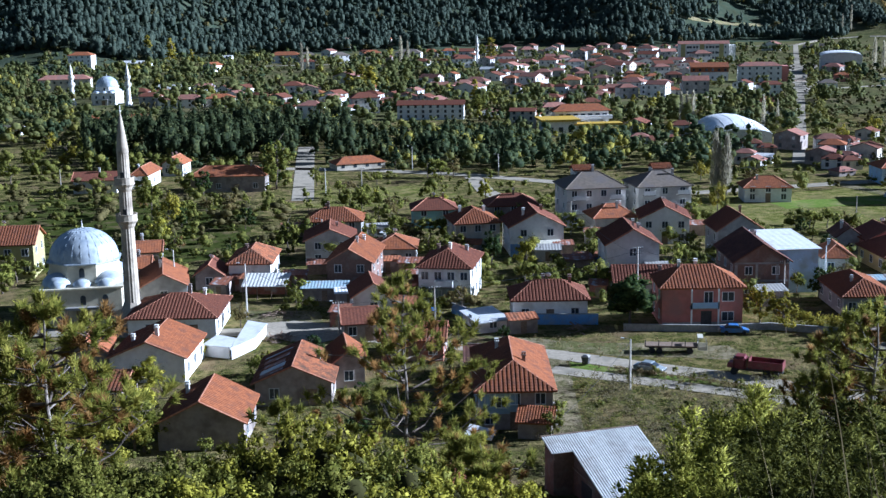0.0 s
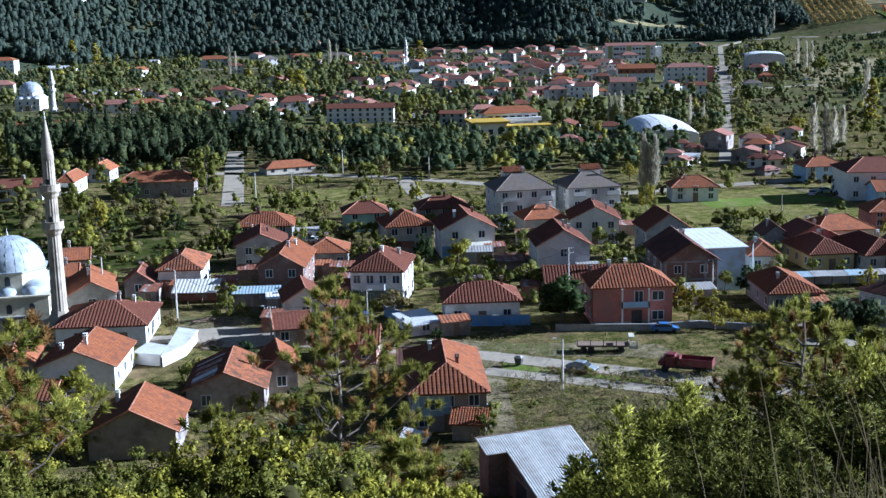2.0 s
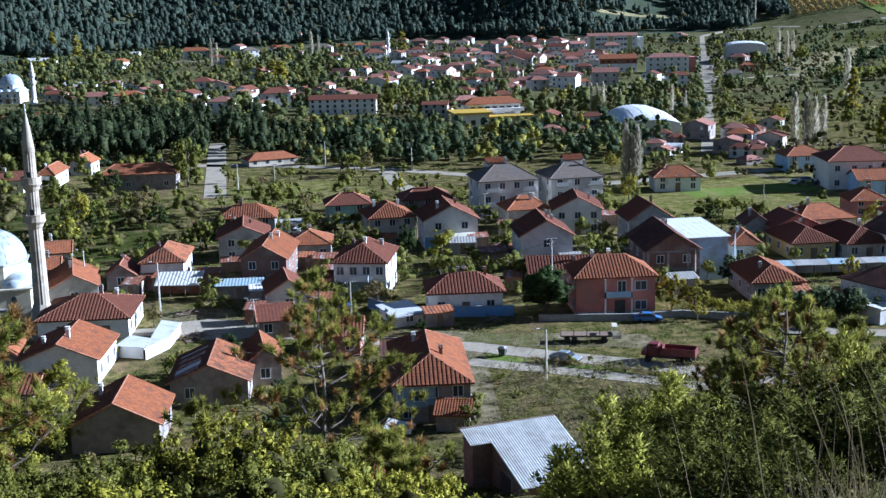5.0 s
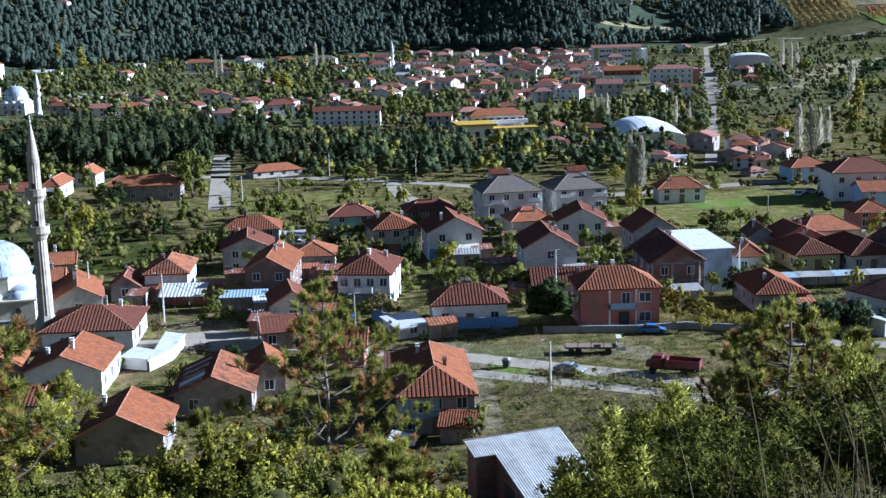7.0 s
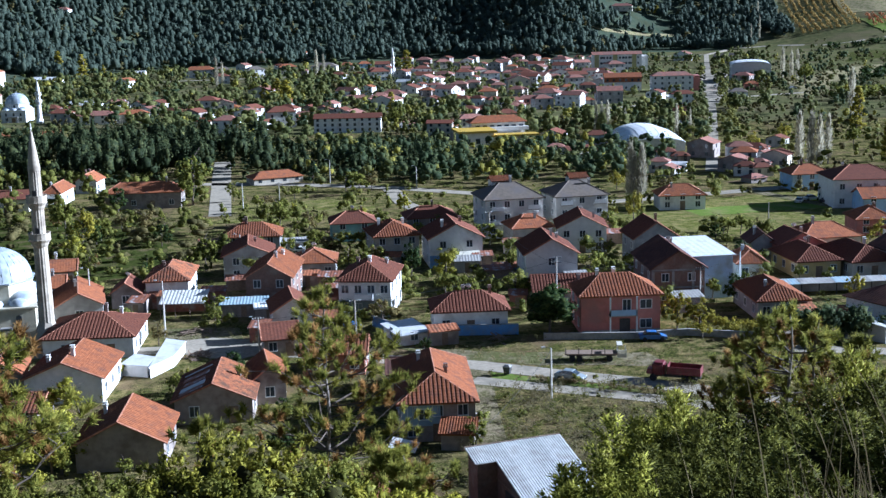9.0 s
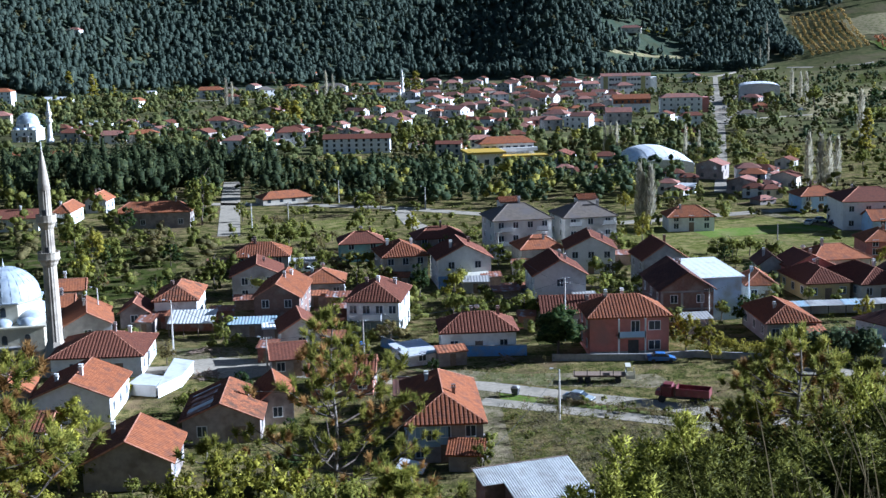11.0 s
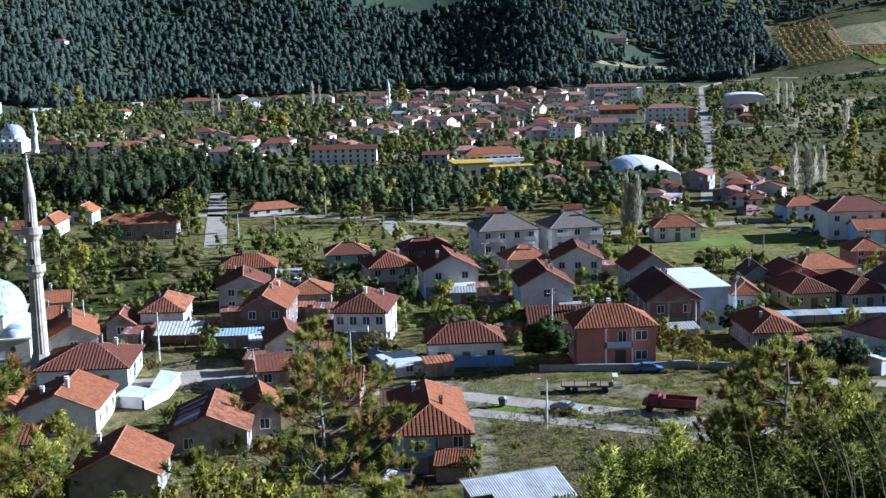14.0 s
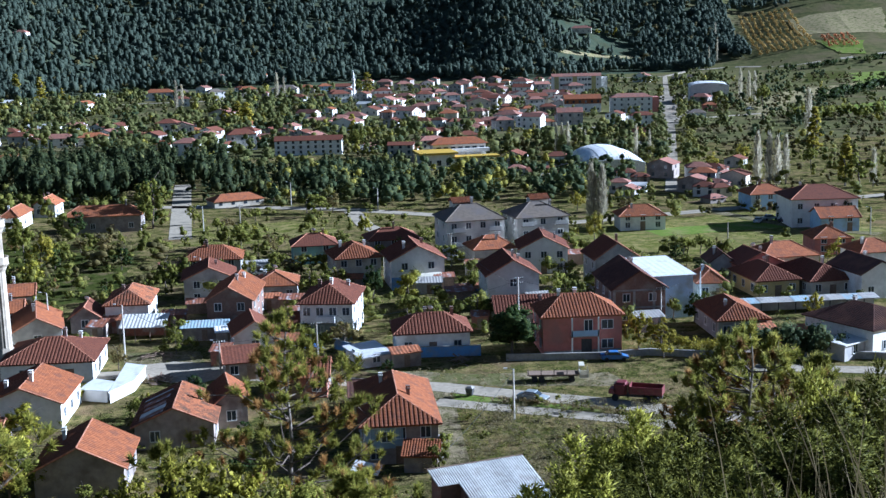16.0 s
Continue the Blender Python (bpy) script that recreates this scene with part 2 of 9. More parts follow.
DRY = surface("dry_grass", (0.36, 0.30, 0.17), (0.26, 0.22, 0.12), 0.6, 0.95, bump=0.5, stain=(0.15, 0.16, 0.06), stain_size=3)

for m in (TILE_RED, TILE_BROWN, TILE_OLD, TILE_GREY, TILE_DARK, TILE_HAZED, TILE_JOINT, RIDGE):
    m.node_tree.nodes["Principled BSDF"].inputs["Specular IOR Level"].default_value = 0.12
for m in (GRASS, YARD, MEADOW, SLOPE, FLOOR, LUSH, TILLED, DRY, ROAD, CORE_SHADE):
    m.node_tree.nodes["Principled BSDF"].inputs["Specular IOR Level"].default_value = 0.0
LEAF = foliage("green_leaves", (0.08, 0.095, 0.018), (0.175, 0.185, 0.035), (0.33, 0.31, 0.065))
LEAF_DARK = foliage("dark_leaves", (0.020, 0.036, 0.012), (0.042, 0.066, 0.020), (0.09, 0.11, 0.03))
LEAF_YELLOW = foliage("autumn_yellow_leaves", (0.16, 0.155, 0.025), (0.31, 0.27, 0.035), (0.46, 0.37, 0.05))
LEAF_OLIVE = foliage("olive_brown_leaves", (0.085, 0.07, 0.025), (0.165, 0.135, 0.05), (0.26, 0.20, 0.075))
LEAF_RUST = foliage("russet_leaves", (0.12, 0.06, 0.025), (0.21, 0.11, 0.045), (0.29, 0.17, 0.07))
LEAF_PALE = foliage("pale_poplar_twigs", (0.36, 0.33, 0.25), (0.46, 0.42, 0.32), (0.50, 0.46, 0.30), through_part=0.5)
NEEDLE_DARK = foliage("dark_conifer_needles", (0.022, 0.038, 0.020), (0.040, 0.062, 0.030), (0.085, 0.105, 0.045), through_part=0.4)
BELT = foliage("park_conifer_needles", (0.026, 0.036, 0.017), (0.044, 0.058, 0.025), (0.10, 0.11, 0.042), spread=0.0, through_part=0.4, grain=0.9)
NEEDLE = foliage("pine_needles", (0.085, 0.095, 0.014), (0.19, 0.185, 0.028), (0.37, 0.33, 0.065), through_part=0.4, grain=0.25)
NEEDLE_BROWN = foliage("withered_needles", (0.19, 0.10, 0.03), (0.29, 0.155, 0.045), (0.38, 0.23, 0.075), through_part=0.35, grain=0.25)
# Far pines: canopy colour lifted and turned bluish to stand in for haze.
HAZED_FOREST = foliage("hazed_forest_canopy", (0.070, 0.092, 0.072), (0.090, 0.116, 0.088), (0.135, 0.16, 0.115), spread=0.0, through_part=0.55, grain=2.2)
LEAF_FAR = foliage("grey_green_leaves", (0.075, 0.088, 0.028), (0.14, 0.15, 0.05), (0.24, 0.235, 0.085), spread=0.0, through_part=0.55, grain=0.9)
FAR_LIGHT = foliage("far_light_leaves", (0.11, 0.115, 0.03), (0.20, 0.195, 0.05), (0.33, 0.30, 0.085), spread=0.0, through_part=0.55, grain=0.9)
FAR_DARK = foliage("far_dark_leaves", (0.045, 0.066, 0.032), (0.08, 0.105, 0.05), (0.14, 0.155, 0.06), spread=0.0, through_part=0.55, grain=0.9)
FAR_YELLOW = foliage("far_yellow_leaves", (0.15, 0.15, 0.03), (0.27, 0.25, 0.045), (0.42, 0.36, 0.07), spread=0.0, grain=0.7)
FAR_OLIVE = foliage("far_olive_leaves", (0.075, 0.068, 0.026), (0.135, 0.118, 0.045), (0.205, 0.17, 0.068), spread=0.0, grain=0.7)
SCRUB = foliage("bare_scrub_twigs", (0.10, 0.085, 0.045), (0.17, 0.145, 0.08), (0.25, 0.215, 0.12), spread=0.0, grain=0.25)
ORCHARD = foliage("orange_orchard_leaves", (0.34, 0.25, 0.08), (0.48, 0.34, 0.11), (0.60, 0.45, 0.17), spread=0.0, through_part=0.5, grain=0.7)
ORCHARD_RED = foliage("red_orchard_leaves", (0.38, 0.17, 0.08), (0.50, 0.22, 0.10), (0.58, 0.30, 0.14), spread=0.0, through_part=0.5, grain=0.7)
SHRUB = foliage("shrub_leaves", (0.07, 0.08, 0.017), (0.15, 0.155, 0.033), (0.28, 0.26, 0.06), spread=0.0, grain=0.35)
BUSH_LEAF = foliage("bush_leaves", (0.10, 0.10, 0.010), (0.24, 0.22, 0.022), (0.46, 0.41, 0.065), through_part=0.25, grain=0.08, depth=0.4)
# Copy of the bush leaves with shade put into the colour.
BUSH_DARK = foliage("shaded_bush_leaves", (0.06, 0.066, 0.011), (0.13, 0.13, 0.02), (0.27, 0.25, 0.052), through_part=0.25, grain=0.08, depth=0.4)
WEED = foliage("weeds_and_grass", (0.07, 0.09, 0.02), (0.15, 0.155, 0.04), (0.27, 0.23, 0.09), grain=0.5)
DRY_STALK = foliage("grey_dry_stalks", (0.13, 0.10, 0.05), (0.21, 0.165, 0.085), (0.32, 0.26, 0.14), through_part=0.2, grain=0.5)
# Juniper colour again, darkened to carry shade.
JUNIPER_DARK = foliage("shaded_juniper_sprays", (0.04, 0.046, 0.008), (0.10, 0.10, 0.015), (0.26, 0.245, 0.046), through_part=0.25, grain=0.08, depth=0.4)
JUNIPER = foliage("juniper_sprays", (0.11, 0.12, 0.014), (0.28, 0.27, 0.032), (0.50, 0.46, 0.09), through_part=0.25, grain=0.08, depth=0.35)
STRAW = foliage("dry_stalks", (0.22, 0.16, 0.075), (0.33, 0.25, 0.12), (0.46, 0.36, 0.19), through_part=0.2, grain=0.5)

# ---- building helpers ----


def mesh(name, bm, material, smooth=False):
    me = bpy.data.meshes.new(name)
    bm.to_mesh(me)
    bm.free()
    me.materials.append(material)
    if smooth:
        for f in me.polygons:
            f.use_smooth = True
    return me


def part(name, bm, material, parent=None, label="", m=None, smooth=False):
    """Links a bmesh, or a mesh that is shared, as one mesh object under a thing or a part."""
    me = bm if isinstance(bm, bpy.types.Mesh) else mesh(name, bm, material, smooth)
    ob = new(name, me)
    ob.parent = parent
    if m is not None:
        ob.matrix_basis = m
    if label:
        ob["label"] = label
    return ob


def thing(name, m, label, category, group="", kind=""):
    ob = new(name)
    ob.matrix_basis = m
    ob.empty_display_size = 0.2
    return tagged(ob, label, category, group, kind)


def box(bm, x0, x1, y0, y1, z0, z1):
    v = [bm.verts.new(p) for p in ((x0, y0, z0), (x1, y0, z0), (x1, y1, z0), (x0, y1, z0), (x0, y0, z1), (x1, y0, z1), (x1, y1, z1), (x0, y1, z1))]
    for q in ((3, 2, 1, 0), (4, 5, 6, 7), (0, 1, 5, 4), (1, 2, 6, 5), (2, 3, 7, 6), (3, 0, 4, 7)):
        bm.faces.new([v[i] for i in q])
    return bm


def boxes(*rows):
    bm = bmesh.new()
    for r in rows:
        box(bm, *r)
    return bm


def turned(profile, n=24, flute=0.0):
    """A lathe body: (radius, height) from the bottom up. flute: depth of the ribs."""
    bm = bmesh.new()
    rings = []
    for r, z in profile:
        rings.append([bm.verts.new(((r - (flute if i % 2 else 0)) * math.cos(2 * math.pi * i / n), (r - (flute if i % 2 else 0)) * math.sin(2 * math.pi * i / n), z)) for i in range(n)])
    for a, b in zip(rings, rings[1:]):
        for i in range(n):
            bm.faces.new((a[i], a[(i + 1) % n], b[(i + 1) % n], b[i]))
    bm.faces.new(rings[-1])
    return bm


def tube(bm, pts, r0, r1, n=6):
    """A tapered round bar along points."""
    rings = []
    for k, p in enumerate(pts):
        d = (pts[min(k + 1, len(pts) - 1)] - pts[max(k - 1, 0)]).normalized()
        a = d.orthogonal().normalized()
        b = d.cross(a)
        r = r0 + (r1 - r0) * k / (len(pts) - 1)
        rings.append([bm.verts.new(p + (a * math.cos(2 * math.pi * i / n) + b * math.sin(2 * math.pi * i / n)) * r) for i in range(n)])
    for a, b in zip(rings, rings[1:]):
        for i in range(n):
            bm.faces.new((a[i], a[(i + 1) % n], b[(i + 1) % n], b[i]))
    bm.faces.new(rings[-1])
    return bm


def leaf_card(verts, faces, c, size, rng, up=0.0, long=1.7, face=None):
    """One leaf or spray, a slightly folded blade with two faces. face: the way that it mostly looks."""
    if face is None:
        n = Vector((rng.gauss(0, 1), rng.gauss(0, 1), rng.gauss(0, 1) + up)).normalized()
    else:
        n = (face + Vector((rng.gauss(0, 1), rng.gauss(0, 1), rng.gauss(0, 1))) * 0.38).normalized()
    b = n.orthogonal().normalized()
    t = rng.random() * 6.3
    b = b * math.cos(t) + n.cross(b) * math.sin(t)
    a = n.cross(b)
    s = size * rng.uniform(0.6, 1.3)
    k = len(verts)
    h = n * s * 0.15
    verts.extend((c - a * s * long / 2, c + b * s / 2 + h, c + a * s * long / 2, c - b * s / 2 + h))
    faces.append((k, k + 1, k + 2))
    faces.append((k, k + 2, k + 3))


def from_lists(name, verts, faces, material, ways=None):
    """A mesh from lists. ways: for each vertex the way that its spray of leaves faces, which rounds the light over a crown."""
    me = bpy.data.meshes.new(name)
    me.from_pydata([tuple(v) for v in verts], [], faces)
    me.materials.append(material)
    me.polygons.foreach_set("use_smooth", [True] * len(me.polygons))
    if ways:
        me.normals_split_custom_set_from_vertices(ways)
    return me


GOLD = (1 + 5 ** 0.5) / 2
ICO = [Vector(v).normalized() for v in ((-1, GOLD, 0), (1, GOLD, 0), (-1, -GOLD, 0), (1, -GOLD, 0), (0, -1, GOLD), (0, 1, GOLD), (0, -1, -GOLD), (0, 1, -GOLD), (GOLD, 0, -1), (GOLD, 0, 1), (-GOLD, 0, -1), (-GOLD, 0, 1))]
ICO_FACES = [(a, b, c) for a in range(12) for b in range(a + 1, 12) for c in range(b + 1, 12) if (ICO[a] - ICO[b]).length < 1.1 and (ICO[b] - ICO[c]).length < 1.1 and (ICO[a] - ICO[c]).length < 1.1]
ICO_FACES = [f if (ICO[f[1]] - ICO[f[0]]).cross(ICO[f[2]] - ICO[f[0]]).dot(ICO[f[0]]) > 0 else (f[0], f[2], f[1]) for f in ICO_FACES]


def clump(verts, faces, c, rx, rz, rng):
    """The dense uneven inside of a cluster of leaves."""
    k = len(verts)
    for v in ICO:
        s = rng.uniform(0.7, 1.15)
        verts.append(Vector((c.x + v.x * rx * s, c.y + v.y * rx * s, c.z + v.z * rz * s)))
    faces.extend((k + a, k + b, k + d) for a, b, d in ICO_FACES)


# ---- ground ----


def ease(a, b, v):
    v = min(1.0, max(0.0, (v - a) / (b - a)))
    return v * v * (3 - 2 * v)


def land(x, y):
    """Height of the ground: the viewer's hillside, the flat valley floor, the wooded hill and the open slope beyond."""
    if y < 135:
        stops = ((-60, 58.0), (-4, 49.6), (0, 48.3), (6, 45.9), (12, 43.6), (20, 40.6), (32, 36.2), (60, 23.5), (85, 11.5), (105, 4.0), (118, 1.0), (135, 0.0))
        z = 0.0
        for (a, za), (b, zb) in zip(stops, stops[1:]):
            if a <= y <= b:
                z = za + (zb - za) * (y - a) / (b - a)
        if y < -60:
            z = 58.0
        z += 0.30 * max(0.0, x) * (1 - ease(8, 40, y)) * (1 - 0.6 * ease(4, 14, x))
        z += 0.25 * noise.noise(Vector((x * 0.25, y * 0.25, 0))) * (1 - ease(90, 130, y))
        z += 0.55 * math.exp(-((x - 2.7) / 1.4) ** 2 - ((y - 5.4) / 1.7) ** 2)
        return z
    r = math.hypot(x, y)
    az = math.degrees(math.atan2(x, y))
    foot = 930 + 170 * ease(-16, -2, az) + 60 * ease(8, 14, az) + 90 * math.sin(az * 0.5) * 0.3
    steep = 0.42 - 0.22 * ease(15, 19, az)
    over = max(0.0, r - foot)
    z = steep * (over * over / 160 if over < 80 else over - 40)
    z *= 1 + 0.18 * noise.noise(Vector((x * 0.004, y * 0.004, 3.0))) * ease(0, 200, over)
    z += 0.1 * max(0.0, r - 1330) * ease(12, 17, az)
    return min(z, 330.0)


def grid_ground():
    """One sheet, fine near the viewer and wide far off."""
    rows = [-60, -30, -14] + [-6 + 1.0 * i for i in range(46)] + [40 + 5 * i for i in range(20)] + [140 + 40 * i for i in range(20)] + [940 + 20 * i for i in range(40)] + [1760, 1850, 1950, 2100, 2400, 3000, 4500]
    verts, faces = [], []
    cols = 121
    for y in rows:
        half = 26 + max(0, y) * 0.78
        for i in range(cols):
            x = half * (2 * i / (cols - 1) - 1)
            verts.append((x, y, land(x, y)))
    for r in range(len(rows) - 1):
        for i in range(cols - 1):
            a = r * cols + i
            faces.append((a, a + 1, a + cols + 1, a + cols))
    me = from_lists("ground", verts, faces, GRASS)
    me.materials.append(FLOOR)
    me.materials.append(SLOPE)
    for f in me.polygons:
        c = f.center
        if c.z > 0.3 and c.y > 500 and math.degrees(math.atan2(c.x, c.y)) < 16.5:
            f.material_index = 1
        elif c.y > 500:
            f.material_index = 2
    return me


tagged(new("ground", grid_ground()), "grassy valley floor and hillside with dry patches", "ground", kind="structure")
TAKEN = []      # round plots that stand already


def free(x, y, r):
    return all((x - a) ** 2 + (y - b) ** 2 > (r + c) ** 2 for a, b, c in TAKEN)


def strip(name, material, label, category, points, width, lift=0.05):
    """A road or path: a flat bar with its own thickness along corner points."""
    bm = bmesh.new()
    pts = [Vector((a, b, 0)) for a, b in points]
    top, low = [], []
    for k, p in enumerate(pts):
        d = (pts[min(k + 1, len(pts) - 1)] - pts[max(k - 1, 0)]).normalized()
        s = Vector((d.y, -d.x, 0)) * width / 2
        for sign in (-1, 1):
            q = p + s * sign
            z = land(q.x, q.y)
            top.append(bm.verts.new((q.x, q.y, z + lift)))
            low.append(bm.verts.new((q.x, q.y, z - 0.3)))
    for k in range(len(pts) - 1):
        i = 2 * k
        bm.faces.new((top[i], top[i + 1], top[i + 3], top[i + 2]))
        bm.faces.new((low[i], top[i], top[i + 2], low[i + 2]))
        bm.faces.new((top[i + 1], low[i + 1], low[i + 3], top[i + 3]))
    bmesh.ops.recalc_face_normals(bm, faces=bm.faces)
    ob = new(name, mesh(name, bm, material))
    for a, b in zip(pts, pts[1:]):
        for i in range(int((b - a).length // 4) + 1):
            q = a.lerp(b, min(1, i * 4 / (b - a).length))
            TAKEN.append((q.x, q.y, width / 2 - 0.2))
    return tagged(ob, label, category, kind="structure")


def patch(name, material, label, corners, lift=0.02):
    """A field or yard: a thin slab with worn, uneven edges, laid on the ground."""
    bm = bmesh.new()
    rng = random.Random(len(name) + int(corners[0][0]))
    edge = []
    for a, b in zip(corners, corners[1:] + corners[:1]):
        for i in range(8):
            x, y = a[0] + (b[0] - a[0]) * i / 8, a[1] + (b[1] - a[1]) * i / 8
            s = math.hypot(b[0] - a[0], b[1] - a[1]) * 0.025
            x, y = x + rng.uniform(-s, s), y + rng.uniform(-s, s)
            edge.append((x, y))
    up = [bm.verts.new((x, y, land(x, y) + lift)) for x, y in edge]
    down = [bm.verts.new((x, y, land(x, y) - 0.3)) for x, y in edge]
    bm.faces.new(up)
    for i in range(len(up)):
        j = (i + 1) % len(up)
        bm.faces.new((up[i], down[i], down[j], up[j]))
    bmesh.ops.recalc_face_normals(bm, faces=bm.faces)
    bmesh.ops.triangulate(bm, faces=[f for f in bm.faces if len(f.verts) > 4])
    return tagged(new(name, mesh(name, bm, material)), label, "field", kind="structure")


# ---- houses ----


def slope(bm, e0, e1, t0, t1, pitch, course):
    """A tiled roof slope: eave e0-e1, top t0-t1, in upright ribs, with courses that lap where course is set."""
    e0, e1, t0, t1 = (Vector(p) for p in (e0, e1, t0, t1))
    ax = (e1 - e0)
    length = ax.length
    ax /= length
    a0, a1 = (t0 - e0).dot(ax), (t1 - e0).dot(ax)
    rise = (t0 - e0) - ax * a0
    full = rise.length
    up = rise / full
    nrm = ax.cross(up)
    n = max(1, round(length / pitch))
    if pitch >= 4:
        q = [bm.verts.new(p) for p in ((e0, e1, t1, t0) if (t1 - t0).length > 0.01 else (e0, e1, t0))]
        bm.faces.new(q)
    else:
        ribs = (0.0, 0.42, 0.70) if course else (0.0, 0.5)
        cuts = [length * (j + f) / n for j in range(n) for f in ribs] + [length]
        low = len(ribs) - 1

        def high(u):
            return full * max(0.0, min(1.0, u / a0 if a0 > 1e-6 else 1.0, (length - u) / (length - a1) if length - a1 > 1e-6 else 1.0))
        rows = max(1, round(full / course)) if course else 1
        for r in range(rows):
            lo, hi = full * r / rows, full * (r + 1) / rows
            prev = None
            for j, u in enumerate(cuts):
                h = high(u)
                lift = nrm * (0.0 if j % len(ribs) == low else 0.10 if course else 0.014)
                a, b = min(lo, h), min(hi, h)
                base = e0 + ax * u + lift
                lap = nrm * (0.03 if course else 0)
                cur = (base + up * a + lap, base + up * b, base + up * a, b - a)
                if prev and (b - a > 1e-4 or prev[3] > 1e-4):
                    pan = bm.faces.new([bm.verts.new(p) for p in (prev[0], cur[0], cur[1], prev[1])])
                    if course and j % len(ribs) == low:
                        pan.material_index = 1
                    if course and r:
                        bm.faces.new([bm.verts.new(p) for p in (prev[2], cur[2], cur[0], prev[0])])
                prev = cur
    k = Vector((0, 0, -0.16))
    ring = [e0 + nrm * 0.03, e1 + nrm * 0.03, t1, t0] if course and pitch < 4 else [e0, e1, t1, t0]
    if (t1 - t0).length < 0.01:
        ring = ring[:3]
    under = [bm.verts.new(p + k) for p in ring]
    bm.faces.new(under[::-1])
    over = [bm.verts.new(p) for p in ring]
    for i in range(len(ring)):
        j = (i + 1) % len(ring)
        bm.faces.new((over[j], over[i], under[i], under[j]))
    bmesh.ops.remove_doubles(bm, verts=bm.verts, dist=0.002)
    return bm


SHARED = {}


def shared(key, maker):
    if key not in SHARED:
        SHARED[key] = maker()
    return SHARED[key]


def window_at(parent, x, y, z, turn, w=1.1, h=1.25, fine=True):
    """A window set in a wall: a proud frame with a mullion, and a pane set back inside it."""
    def frame_mesh():
        return mesh("window_frame", boxes((-w / 2 - 0.09, -w / 2, -0.07, 0.05, -0.08, h + 0.08), (w / 2, w / 2 + 0.09, -0.07, 0.05, -0.08, h + 0.08), (-w / 2, w / 2, -0.07, 0.05, h, h + 0.08),
                                          (-w / 2 - 0.05, w / 2 + 0.05, -0.14, 0.05, -0.09, 0), (-0.04, 0.04, -0.05, 0.04, 0, h)), FRAME)
    m = pose(x, y, z, 0, 0, turn)
    if not fine:
        return part("window", shared(("far", w, h), lambda: mesh("window", boxes((-w / 2, w / 2, -0.05, 0.05, 0, h)), GLASS)), None, parent, m=m)
    win = part("window", shared(("frame", w, h), frame_mesh), None, parent, m=m)
    part("pane", shared(("pane", w, h), lambda: mesh("pane", boxes((-w / 2, w / 2, -0.012, 0.03, 0, h)), GLASS)), None, win)
    return win


def chimney_at(parent, x, y, z0, z1, s=0.62):
    bm = boxes((-s / 2, s / 2, -s / 2, s / 2, z0, z1), (-s / 2 - 0.09, s / 2 + 0.09, -s / 2 - 0.09, s / 2 + 0.09, z1 + 0.002, z1 + 0.14))
    for cx in (-1, 1):
        for cy in (-1, 1):
            box(bm, cx * s * 0.35 - 0.06, cx * s * 0.35 + 0.06, cy * s * 0.35 - 0.06, cy * s * 0.35 + 0.06, z1 + 0.142, z1 + 0.36)
    box(bm, -s / 2 - 0.06, s / 2 + 0.06, -s / 2 - 0.06, s / 2 + 0.06, z1 + 0.362, z1 + 0.45)
    return part("chimney", bm, random.choice((LIGHT_WALL, GREY_WALL, DULL_BRICK, DUSKY_WALL)), parent, m=pose(x, y, 0))


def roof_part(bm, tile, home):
    """One slope of a roof; its tile channels hold grime and painted groove shade."""
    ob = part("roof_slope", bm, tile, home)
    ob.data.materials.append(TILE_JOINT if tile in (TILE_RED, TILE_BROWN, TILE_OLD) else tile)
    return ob


